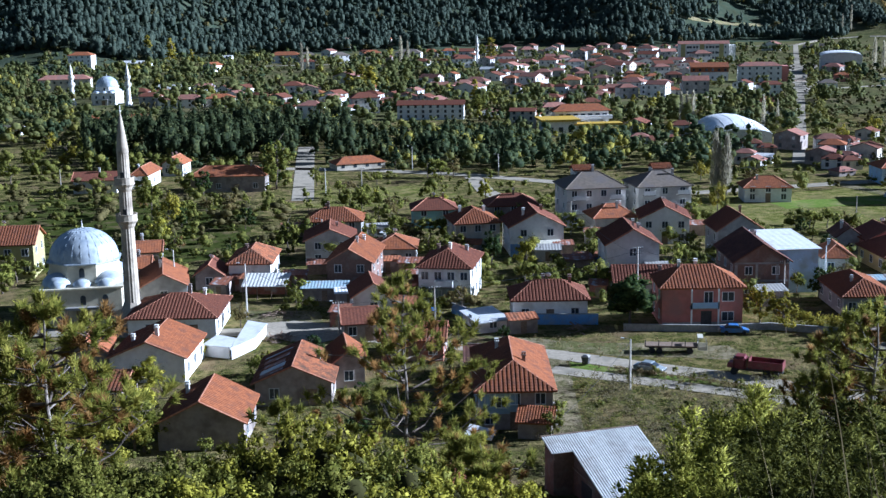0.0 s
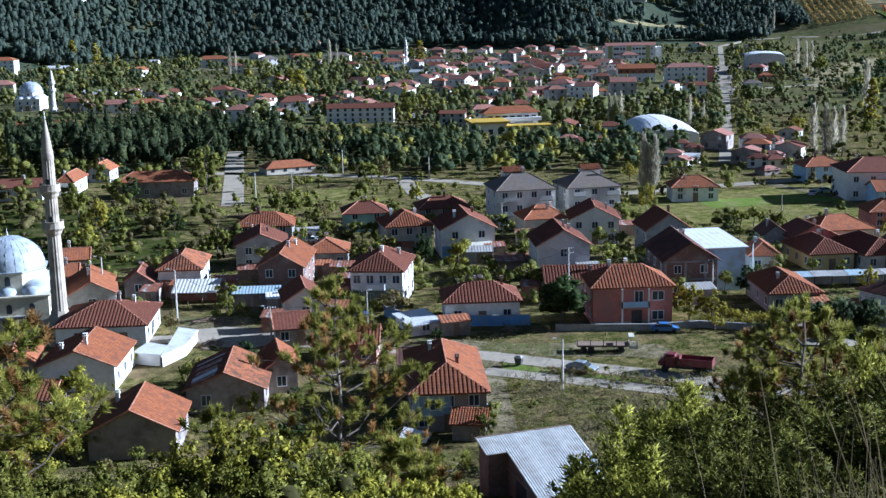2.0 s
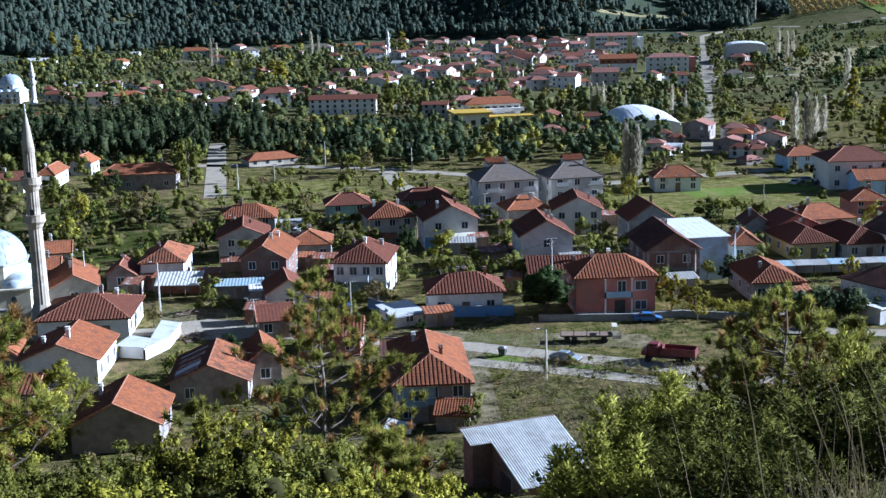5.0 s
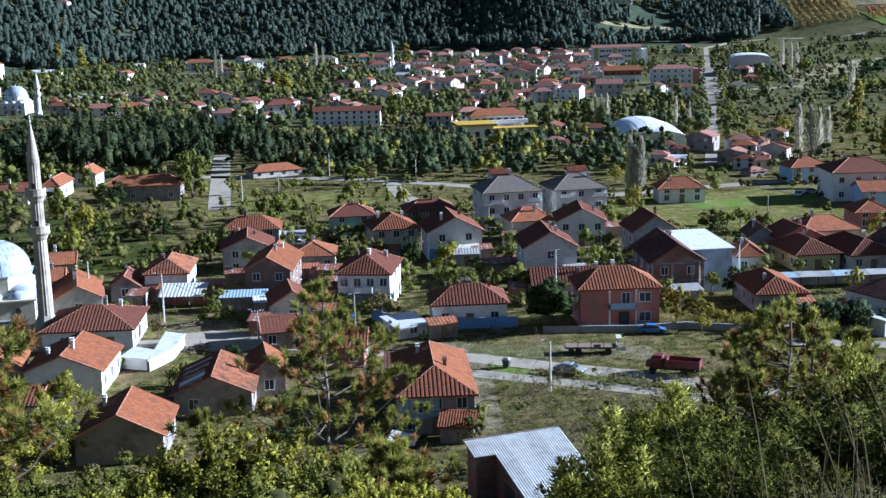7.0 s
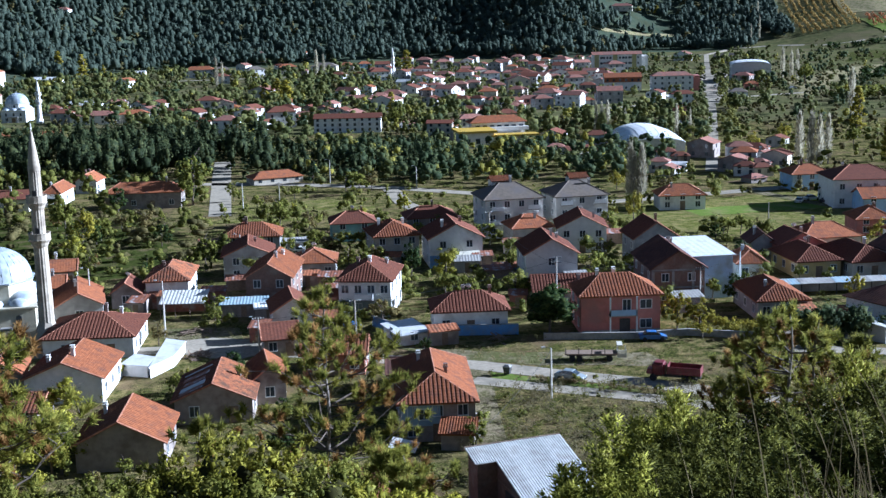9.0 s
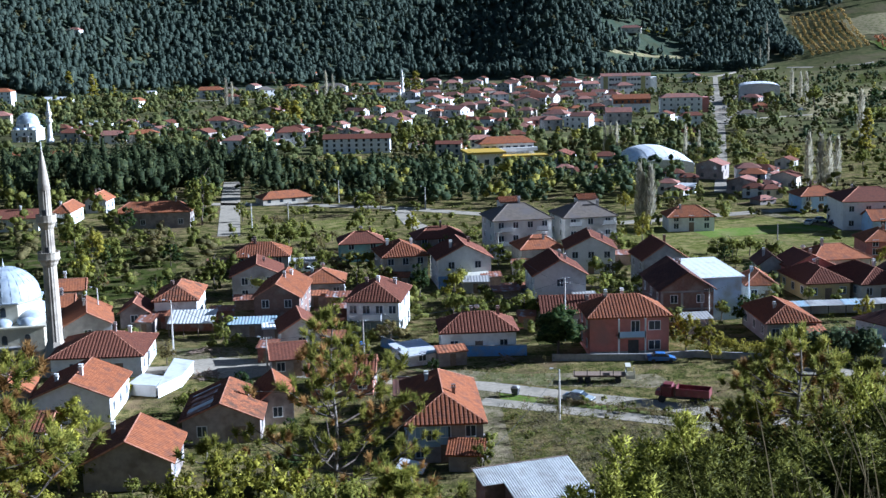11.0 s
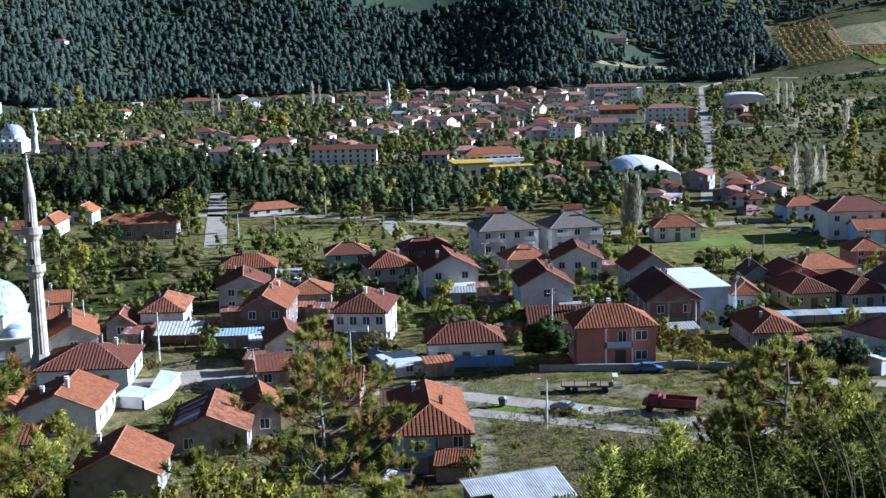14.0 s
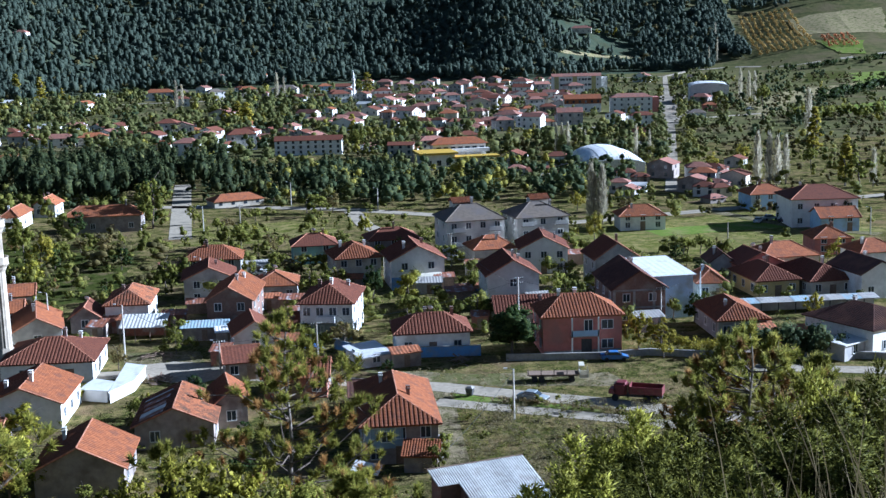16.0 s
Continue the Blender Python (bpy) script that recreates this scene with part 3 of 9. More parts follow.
def house(x, y, yaw, w, d, h, rise, roof, wall, tile, label, floors, wins, detail, chimneys):
    """A house with walls, a tiled roof, windows, a door and chimneys. x, y: the middle of its plan; w along its front; h: height of the eaves."""
    rng = random.Random(round(x * 13 + y * 7))
    random.seed(round(x * 13 + y * 7))
    home = thing("house", pose(x, y, land(x, y), 0, 0, yaw), label, "house", "houses of the near quarter" if detail else "houses of the far quarter")
    TAKEN.append((x, y, max(w, d) * 0.55))
    a, b, o = w / 2, d / 2, 0.45 if detail else 0.3
    bm = boxes((-a, a, -b, b, -0.6, h - 0.02))
    if roof == "gable_y":
        for s in (-1, 1):
            v = [bm.verts.new(p) for p in ((-a, s * b, h - 0.02), (a, s * b, h - 0.02), (0, s * b, h + rise - 0.2))]
            bm.faces.new(v if s < 0 else v[::-1])
    if roof == "gable_x":
        for s in (-1, 1):
            v = [bm.verts.new(p) for p in ((s * a, -b, h - 0.02), (s * a, b, h - 0.02), (s * a, 0, h + rise - 0.2))]
            bm.faces.new(v if s > 0 else v[::-1])
    part("wall", bm, wall, home)
    A, B, z0, z1 = a + o, b + o, h - 0.05, h + rise
    pitch, course = (9, 0) if tile is TILE_GREY or not detail else (0.5, 0.45) if detail == 2 else (0.5, 0)
    caps = bmesh.new()

    def cap(p, q):
        tube(caps, [Vector(p), Vector(q)], 0.115, 0.115, 5)
    c = [(-A, -B, z0), (A, -B, z0), (A, B, z0), (-A, B, z0)]
    if roof == "flat":
        pairs = ()
        n = max(2, round(2 * A / 0.6))
        bm = bmesh.new()
        cut = [[bm.verts.new((-A + 2 * A * i / n, y, z + (0.015 if i % 2 else 0))) for i in range(n + 1)] for y, z in ((-B, z0), (B, z0 + rise), (B, z0 + rise - 0.14), (-B, z0 - 0.14))]
        for k in range(4):
            for i in range(n):
                bm.faces.new((cut[k][i], cut[k][i + 1], cut[(k + 1) % 4][i + 1], cut[(k + 1) % 4][i]))
        bmesh.ops.recalc_face_normals(bm, faces=bm.faces)
        part("roof_sheet", bm, tile, home)
        if rise > 0.3:
            part("gable", slope(bmesh.new(), (-a, b, h - 0.1), (a, b, h - 0.1), (-a, b + 0.01, h + rise - 0.25), (a, b + 0.01, h + rise - 0.25), 9, 0), wall, home)
    elif roof in ("hip", "hip_y"):
        if roof == "hip" and w >= d:
            r0, r1 = (-(A - B * 0.85), 0, z1), (A - B * 0.85, 0, z1)
            roof_part(slope(bmesh.new(), c[0], c[1], r0, r1, pitch, course), tile, home)
            roof_part(slope(bmesh.new(), c[2], c[3], r1, r0, pitch, course), tile, home)
            roof_part(slope(bmesh.new(), c[1], c[2], r1, r1, pitch, course), tile, home)
            roof_part(slope(bmesh.new(), c[3], c[0], r0, r0, pitch, course), tile, home)
            pairs = ((r0, r1), (c[0], r0), (c[3], r0), (c[1], r1), (c[2], r1))
        else:
            k = max(0.0, B - A * 0.85)
            r0, r1 = (0, -k, z1), (0, k, z1)
            roof_part(slope(bmesh.new(), c[0], c[1], r0, r0, pitch, course), tile, home)
            roof_part(slope(bmesh.new(), c[2], c[3], r1, r1, pitch, course), tile, home)
            roof_part(slope(bmesh.new(), c[1], c[2], r0, r1, pitch, course), tile, home)
            roof_part(slope(bmesh.new(), c[3], c[0], r1, r0, pitch, course), tile, home)
            pairs = ((r0, r1), (c[0], r0), (c[1], r0), (c[2], r1), (c[3], r1))
    elif roof == "gable_x":
        r0, r1 = (-A, 0, z1), (A, 0, z1)
        roof_part(slope(bmesh.new(), c[0], c[1], r0, r1, pitch, course), tile, home)
        roof_part(slope(bmesh.new(), c[2], c[3], r1, r0, pitch, course), tile, home)
        pairs = ((r0, r1), (c[1], r1), (c[0], r0))
    else:
        r0, r1 = (0, -B, z1), (0, B, z1)
        roof_part(slope(bmesh.new(), c[1], c[2], r0, r1, pitch, course), tile, home)
        roof_part(slope(bmesh.new(), c[3], c[0], r1, r0, pitch, course), tile, home)
        pairs = ((r0, r1), (c[0], r0), (c[1], r0))
    if detail:
        for p, q in pairs:
            if (Vector(p) - Vector(q)).length > 0.3:
                cap(p, q)
        if roof != "flat":
            part("ridge_cap", caps, RIDGE if tile in (TILE_RED, TILE_BROWN, TILE_OLD) else tile, home)
        else:
            caps.free()
        for k in range(chimneys):
            cx, cy = rng.uniform(-0.6, 0.6) * a, rng.uniform(-0.45, 0.45) * b
            fx, fy = 1 - abs(cx) / A, 1 - abs(cy) / B
            part_up = fy if roof == "gable_x" else fx if roof == "gable_y" else min(1, fx * A / (B * 0.85), fy) if w >= d else min(1, fx, fy * B / (A * 0.85))
            chimney_at(home, cx, cy, h - 0.1, h + rise * part_up + rng.uniform(0.5, 1.1), rng.uniform(0.34, 0.5))
    else:
        caps.free()
    step = h / floors
    size = (1.1, 1.25) if detail else (0.95, 1.15)
    for f in range(floors):
        z = f * step + min(1.0, step * 0.36)
        if step < 2.6:
            z = f * step + 0.7
        for k in range(wins):
            u = -a + w * (k + 0.5) / wins
            if detail and f == 0 and k == wins // 2 and wins > 1:
                part("door", shared("door", lambda: mesh("door", boxes((-0.5, 0.5, -0.06, 0.05, 0, 2.05), (-0.6, -0.5, -0.09, 0.05, 0, 2.12), (0.5, 0.6, -0.09, 0.05, 0, 2.12), (-0.5, 0.5, -0.09, 0.05, 2.05, 2.12)), OLD_WOOD)), None, home, m=pose(u, -b, 0.02))
                continue
            window_at(home, u, -b, z, 0, *size, fine=detail > 0)
        if detail or f == floors - 1:
            side = max(1, round(d / 4.5))
            for k in range(side):
                v = -b + d * (k + 0.5) / side
                window_at(home, a, v, z, 90, *size, fine=detail > 0)
                if detail == 2:
                    window_at(home, -a, v, z, -90, *size)
    return home


# ---- trees ----


def crown_mesh(name, material, seed, clumps, leaves, leaf, shape, core=0.0):
    """A crown of leaf clumps. shape(rng) gives the middle and radius of a clump in a tree of height 1."""
    rng = random.Random(seed)
    verts, faces, ways = [], [], []
    for _ in range(clumps):
        c, r = shape(rng)
        out = Vector((c.x, c.y, (c.z - 0.45) * 0.8)) * 1.5
        if core:
            clump(verts, faces, c, r * core, r * core, rng)
            ways.extend((v + out).normalized() for v in ICO)
        for _ in range(leaves):
            v = Vector((rng.gauss(0, 1), rng.gauss(0, 1), rng.gauss(0, 1))).normalized()
            leaf_card(verts, faces, c + v * r * rng.uniform(0.45, 1.1), leaf, rng, 0.3, 1.6, (v * 0.7 + out).normalized())
            ways.extend([(v + out).normalized()] * 4)
    return from_lists(name, verts, faces, material, ways)


def lobed(seed, broad=1.0):
    """An uneven crown of a few lobes round the stem."""
    rng = random.Random(seed)
    lobes = [(Vector((rng.uniform(-0.05, 0.05), rng.uniform(-0.05, 0.05), rng.uniform(0.66, 0.74))), 0.23)]
    for k in range(6):
        t = k * 2.4 + rng.uniform(-0.5, 0.5)
        q = rng.uniform(0.13, 0.27) * broad
        lobes.append((Vector((q * math.cos(t), q * math.sin(t), rng.uniform(0.3, 0.68))), rng.uniform(0.12, 0.21)))

    def shape(rng):
        c, r = rng.choice(lobes)
        v = Vector((rng.gauss(0, 1), rng.gauss(0, 1), rng.gauss(0, 1))).normalized() * r * rng.uniform(0.35, 0.95)
        return c + v, rng.uniform(0.055, 0.115)
    return shape


def cone_shape(rng):
    z = rng.uniform(0.12, 0.98) ** 1.1
    r = 0.26 * (1.05 - z) * rng.uniform(0.5, 1.15)
    t = rng.random() * 6.3
    return Vector((r * math.cos(t), r * math.sin(t), z)), 0.03 + 0.055 * (1 - z)


def pole_shape(rng):
    z = rng.uniform(0.15, 0.98)
    r = 0.085 * math.sin(min(1, (1.04 - z) * 1.5) * 1.57) * rng.random() ** 0.5
    t = rng.random() * 6.3
    return Vector((r * math.cos(t), r * math.sin(t), z)), 0.035


def trunk_mesh(seed, top=0.75, bark=BARK, r=0.022, limbs=7, spread=0.3, lowest=0.25):
    rng = random.Random(seed)
    bm = bmesh.new()
    line = [Vector((rng.uniform(-0.012, 0.012) * k, rng.uniform(-0.012, 0.012) * k, -0.03 + (top + 0.03) * k / 5)) for k in range(6)]
    tube(bm, line, r, r * 0.3, 6)
    for i in range(limbs):
        z = lowest + (top - lowest) * (i + rng.random()) / limbs
        t = rng.random() * 6.3
        s = spread * rng.uniform(0.6, 1.1)
        p = Vector((0, 0, z))
        e = p + Vector((math.cos(t) * s, math.sin(t) * s, s * rng.uniform(0.4, 0.9)))
        tube(bm, [p, p.lerp(e, 0.5) + Vector((0, 0, 0.02)), e], r * 0.4, r * 0.12, 4)
    return mesh("trunk", bm, bark)


def bare_poplar(seed):
    """The pale upright twigs of a nearly leafless poplar."""
    rng = random.Random(seed)
    verts, faces = [], []
    for _ in range(520):
        z = rng.uniform(0.08, 0.9)
        t = rng.random() * 6.3
        r = 0.085 * math.sin(min(1, (1.05 - z) * 1.6) * 1.57) * rng.random() ** 0.5
        a = Vector((r * math.cos(t) * 0.6, r * math.sin(t) * 0.6, z))
        e = Vector((r * math.cos(t) * 1.1, r * math.sin(t) * 1.1, z + rng.uniform(0.06, 0.14)))
        s = Vector((rng.uniform(-1, 1), rng.uniform(-1, 1), 0)).normalized() * 0.0065
        k = len(verts)
        verts.extend((a - s, a + s, e))
        faces.append((k, k + 1, k + 2))
    return from_lists("crown", verts, faces, LEAF_PALE)


KINDS = {
    "leafy": [(crown_mesh("crown", LEAF, 10 + i, 40, 24, 0.030, lobed(10 + i), 0.6), trunk_mesh(10 + i)) for i in range(4)],
    "dark": [(crown_mesh("crown", LEAF_DARK, 20 + i, 40, 24, 0.030, lobed(20 + i), 0.6), trunk_mesh(20 + i)) for i in range(3)],
    "lime": [(crown_mesh("crown", BUSH_LEAF, 35 + i, 54, 44, 0.022, lobed(35 + i, 0.9), 0.55), trunk_mesh(35 + i)) for i in range(3)],
    "walnut": [(crown_mesh("crown", LEAF_DARK, 25, 150, 40, 0.026, lobed(27, 0.85), 0.75), trunk_mesh(25))],
    "yellow": [(crown_mesh("crown", LEAF_YELLOW, 30 + i, 42, 28, 0.027, lobed(30 + i), 0.55), trunk_mesh(30 + i)) for i in range(3)],
    "olive": [(crown_mesh("crown", LEAF_OLIVE, 40 + i, 38, 28, 0.026, lobed(40 + i), 0.5), trunk_mesh(40 + i)) for i in range(3)],
    "russet": [(crown_mesh("crown", LEAF_RUST, 45 + i, 38, 34, 0.026, lobed(45 + i), 0.35), trunk_mesh(45 + i)) for i in range(2)],
    "conifer": [(crown_mesh("crown", NEEDLE_DARK, 50 + i, 85, 13, 0.04, cone_shape, 0.6), trunk_mesh(50 + i, 0.9, limbs=4, spread=0.1)) for i in range(4)],
    "poplar": [(bare_poplar(60 + i), trunk_mesh(60 + i, 0.95, PALE_BARK, 0.014, 6, 0.06)) for i in range(3)],
    "poplar_green": [(crown_mesh("crown", LEAF_YELLOW, 70 + i, 60, 18, 0.024, pole_shape, 0.7), trunk_mesh(70 + i, 0.9, PALE_BARK, 0.014, 5, 0.06)) for i in range(3)],
}
TREE_WORDS = {
    "leafy": ("leafy green garden tree between houses", "tree"), "dark": ("dense dark green tree among the houses", "tree"), "walnut": ("broad dark walnut tree beside the pink house", "tree"),
    "lime": ("bushy yellow-green tree among the houses", "tree"),
    "yellow": ("tree with yellow autumn leaves", "tree"), "russet": ("small tree with russet autumn leaves", "tree"), "olive": ("tree with thinning olive-brown leaves", "tree"), "conifer": ("dark green conifer of the park belt", "conifer"),
    "poplar": ("tall nearly bare pale poplar beside the road", "poplar"), "poplar_green": ("tall yellow-green poplar between the houses", "poplar")}
MADE = {}
tree_rng = random.Random(5)


def tree(kind, x, y, h, wide=1.0):
    """A tree of a kind, h metres high, wide times as broad as usual."""
    i = tree_rng.randrange(len(KINDS[kind]))
    m = pose(x, y, land(x, y), 0, 0, tree_rng.uniform(0, 360))
    size = (h * wide, h * wide, h)
    if (kind, i) not in MADE:
        crown, trunk = KINDS[kind][i]
        words, category = TREE_WORDS[kind]
        ob = thing("tree", m, words, category, category + "s of the valley")
        part("trunk", trunk, None, ob)
        part("crown", crown, None, ob)
        MADE[kind, i] = ob
        ob.scale = size
        return ob
    ob = copy_thing(MADE[kind, i], m)
    ob.scale = size
    return ob


def scatter(n, x0, x1, y0, y1, kinds, low, high, seed, keep=1.5, fan=False):
    """Trees and shrubs strewn over a stretch, clear of houses and roads. fan: x0, x1 are parts of the distance."""
    rng = random.Random(seed)
    for _ in range(n):
        y = rng.uniform(y0, y1)
        x = rng.uniform(x0, x1) * (y if fan else 1)
        h = rng.uniform(low, high)
        if free(x, y, keep):
            tree(rng.choice(kinds), x, y, h, rng.uniform(0.8, 1.3))


# ---- roads, fields and yards ----
strip("road_1", ROAD, "worn pale asphalt street through the village", "road", [(-75, 190), (-45, 187), (-29.6, 187), (-11, 182.5), (15.5, 172), (26, 166), (36.8, 160.3), (56, 148), (80, 134)], 4.2)
strip("road_2", ROAD, "narrow pale lane beside the vacant lot", "road", [(14.2, 165), (22, 161), (35.5, 154), (56, 141.5)], 3.2, 0.06)
strip("road_3", YARD, "earth lane down to the sheds", "road", [(15.5, 171), (15, 160), (14.6, 150), (14.2, 135)], 3.0, 0.04)
strip("road_4", ROAD, "pale street leading to the park belt", "road", [(-44, 420), (-41, 385), (-34, 310)], 5.5)
strip("road_5", ROAD, "asphalt road past the park belt", "road", [(-60, 372), (-20, 362), (8, 349), (30, 333), (62, 311.5), (113, 326), (180, 345), (260, 372)], 5.0)
strip("road_6", ROAD, "side road across the meadow", "road", [(8, 349), (11, 320), (16, 303)], 4.5, 0.06)
strip("road_7", ROAD, "straight main road into the far quarter", "road", [(101, 361), (125, 446), (155, 555), (202, 731), (258, 940), (292, 1066)], 3.7, 0.06)
strip("road_8", YARD, "pale gravel track beside the meadow", "road", [(100, 322), (106, 306), (113, 290), (126, 277)], 4.0, 0.07)
strip("road_9", ROAD, "village road beside the dark-roofed house", "road", [(59, 174), (65, 172.6), (78, 168.8), (110, 160)], 3.6, 0.06)
strip("road_10", ROAD, "pale road climbing the far slope", "road", [(292, 1066), (337, 1150), (377, 1152), (420, 1115), (443, 1118), (476, 1125), (519, 1139), (620, 1150)], 5.0, 0.15)
strip("road_11", ROAD, "pale forest road along the foot of the hill", "road", [(60, 975), (116, 981), (156, 992), (185, 1008), (250, 1060), (292, 1066)], 5.0, 0.12)
strip("road_12", DRY, "pale forest track on the hillside", "road", [(216, 1172), (226, 1174), (260, 1192), (297, 1207), (324, 1198), (345, 1180)], 5.0, 0.4)
strip("road_13", DRY, "lower forest track on the hillside", "road", [(214, 1118), (224, 1126), (260, 1168), (289, 1194)], 4.5, 0.4)
strip("road_14", ROAD, "pale road beyond the far white houses", "road", [(-330, 838), (-284, 836), (-244, 862), (-190, 880), (-127, 893), (-60, 903), (-5, 911), (60, 930)], 5.0, 0.1)
patch("crossroads", ROAD, "wide worn asphalt crossroads of the far quarter", [(157, 590), (178, 640), (190, 705), (220, 817), (239, 820), (205, 705), (190, 637), (172, 590)], 0.09)
strip("road_15", ROAD, "cross street of the far quarter", "road", [(112, 579), (142, 594), (165, 620), (185, 619), (232, 640)], 4.5, 0.1)
patch("yard_3", DRY, "pale quarry yard beside the hill road", [(345, 1165), (360, 1176), (380, 1188), (366, 1222), (352, 1210)], 0.5)
patch("field_8", DRY, "dry pale field above the orchard", [(478, 1285), (581, 1291), (550, 1213), (470, 1226)], 0.5)
patch("field_9", LUSH, "green field on the open slope", [(474, 1198), (515, 1186), (497, 1134), (474, 1140)], 0.5)
patch("field_1", LUSH, "bright green meadow strip", [(78, 286), (108, 292), (128, 302), (118, 308), (96, 300), (76, 296)], 0.03)
patch("verge", LUSH, "bright green grass verge between the roads", [(15.2, 169.2), (26, 163.2), (35.6, 157.6), (34.8, 155.8), (24, 161.2), (14.9, 166.6)], 0.035)
patch("meadow", MEADOW, "dry yellow-green meadow", [(56, 262), (98, 262), (130, 282), (112, 318), (62, 304), (54, 285)], 0.015)
patch("field_2", TILLED, "orchard floor of grass and soil", [(-120, 235), (-62, 232), (-38, 245), (-42, 300), (-90, 320), (-150, 310)])
patch("yard_1", YARD, "vacant lot of dry grass and earth", [(4, 184), (20, 178), (40, 175), (42, 168), (24, 171), (10, 176.5)], 0.03)
patch("yard_2", YARD, "earth yard beside the sheds", [(-32, 200), (-20, 199), (-18, 190), (-30, 189.5)], 0.03)
TAKEN.extend(((80, 282, 17), (100, 294, 15)))
patch("yard_4", ROAD, "wide dusty street before the sheds", [(-30, 191.5), (-23.4, 193), (-15.5, 190.5), (-14, 183), (-19, 180), (-26, 183.5)], 0.07)
TAKEN.extend(((-22, 187, 5), (-29.6, 204, 5.5)))
patch("field_3", MEADOW, "dry meadow beyond the village", [(-34, 300), (2, 300), (4, 315), (-6, 332), (-32, 326)], 0.02)
patch("field_4", DRY, "pale dry field on the open slope", [(248, 725), (311, 820), (420, 920), (389, 850), (279, 710), (210, 595)], 0.05)
patch("field_5", LUSH, "green field beside the lower hedge", [(278, 664), (322, 705), (296, 644), (266, 624)], 0.05)
patch("field_6", TILLED, "brown field below the slope road", [(350, 895), (405, 1045), (455, 1090), (418, 980)], 0.08)
patch("field_7", LUSH, "green field below the slope road", [(434, 1025), (480, 1052), (397, 868), (382, 880)], 0.08)

# ---- mosque ----


def dome(r, h, n=28, rows=9):
    return turned([(r * math.cos(a * math.pi / 2 / rows), h * math.sin(a * math.pi / 2 / rows)) for a in range(rows)] + [(0.05, h)], n, 0.0)


def arch_window(parent, x, y, z, turn):
    def make():
        bm = bmesh.new()
        pts = [(-0.42, 0), (0.42, 0), (0.42, 1.1)] + [(0.42 * math.cos(a), 1.1 + 0.42 * math.sin(a)) for a in (0.6, 1.2, 1.9, 2.5)] + [(-0.42, 1.1)]
        front = [bm.verts.new((p, -0.04, q)) for p, q in pts]
        back = [bm.verts.new((p, 0.05, q)) for p, q in pts]
        bm.faces.new(front)
        for i in range(len(pts)):
            j = (i + 1) % len(pts)
            bm.faces.new((front[i], back[i], back[j], front[j]))
        bmesh.ops.recalc_face_normals(bm, faces=bm.faces)
        return mesh("arched_window", bm, GLASS)
    return part("arched_window", shared("arch", make), None, parent, m=pose(x, y, z, 0, 0, turn))


def minaret(x, y, h, r, label, STONE=STONE):
    """A fluted stone minaret with two balconies and a pointed cap."""
    tower = thing("minaret", pose(x, y, 0), label, "minaret")
    part("base", turned([(r * 1.65, -0.5), (r * 1.65, h * 0.04), (r * 1.5, h * 0.075), (r * 1.08, h * 0.115)], 8), STONE, tower)
    part("shaft", turned([(r * 1.04, h * 0.115), (r * 0.86, h * 0.47), (r * 0.8, h * 0.68), (r * 0.74, h * 0.80)], 32, r * 0.045), STONE, tower)
    for k, s in ((0.485, 0.95), (0.65, 0.88)):
        part("balcony", turned([(r * s * 0.9, h * k - 1.1), (r * s * 1.12, h * k - 0.7), (r * s * 1.2, h * k - 0.4), (r * s * 1.5, h * k), (r * s * 1.52, h * k + 0.12), (r * s * 1.45, h * k + 0.14), (r * s * 1.45, h * k + 1.0), (r * s * 1.5, h * k + 1.02), (r * s * 1.5, h * k + 1.1), (r * s * 1.38, h * k + 1.1), (r * s * 1.38, h * k + 0.15), (r * 0.5, h * k + 0.15)], 16), STONE, tower)
        part("door", boxes((-0.3, 0.3, -r * 0.92, -r * 0.6, h * k + 0.2, h * k + 1.9)), DARK_METAL, tower)
    part("cap", turned([(r * 0.80, h * 0.79), (r * 0.76, h * 0.81), (r * 0.5, h * 0.88), (r * 0.16, h * 0.955), (0.06, h * 0.965)], 16), STONE if STONE is not WHITE_WALL else METAL_ROOF, tower, "pointed grey cap", smooth=True)
    part("finial", turned([(0.06, h * 0.965), (0.16, h * 0.972), (0.05, h * 0.98), (0.11, h * 0.985), (0.03, h)], 8), METAL_ROOF, tower)
    return tower


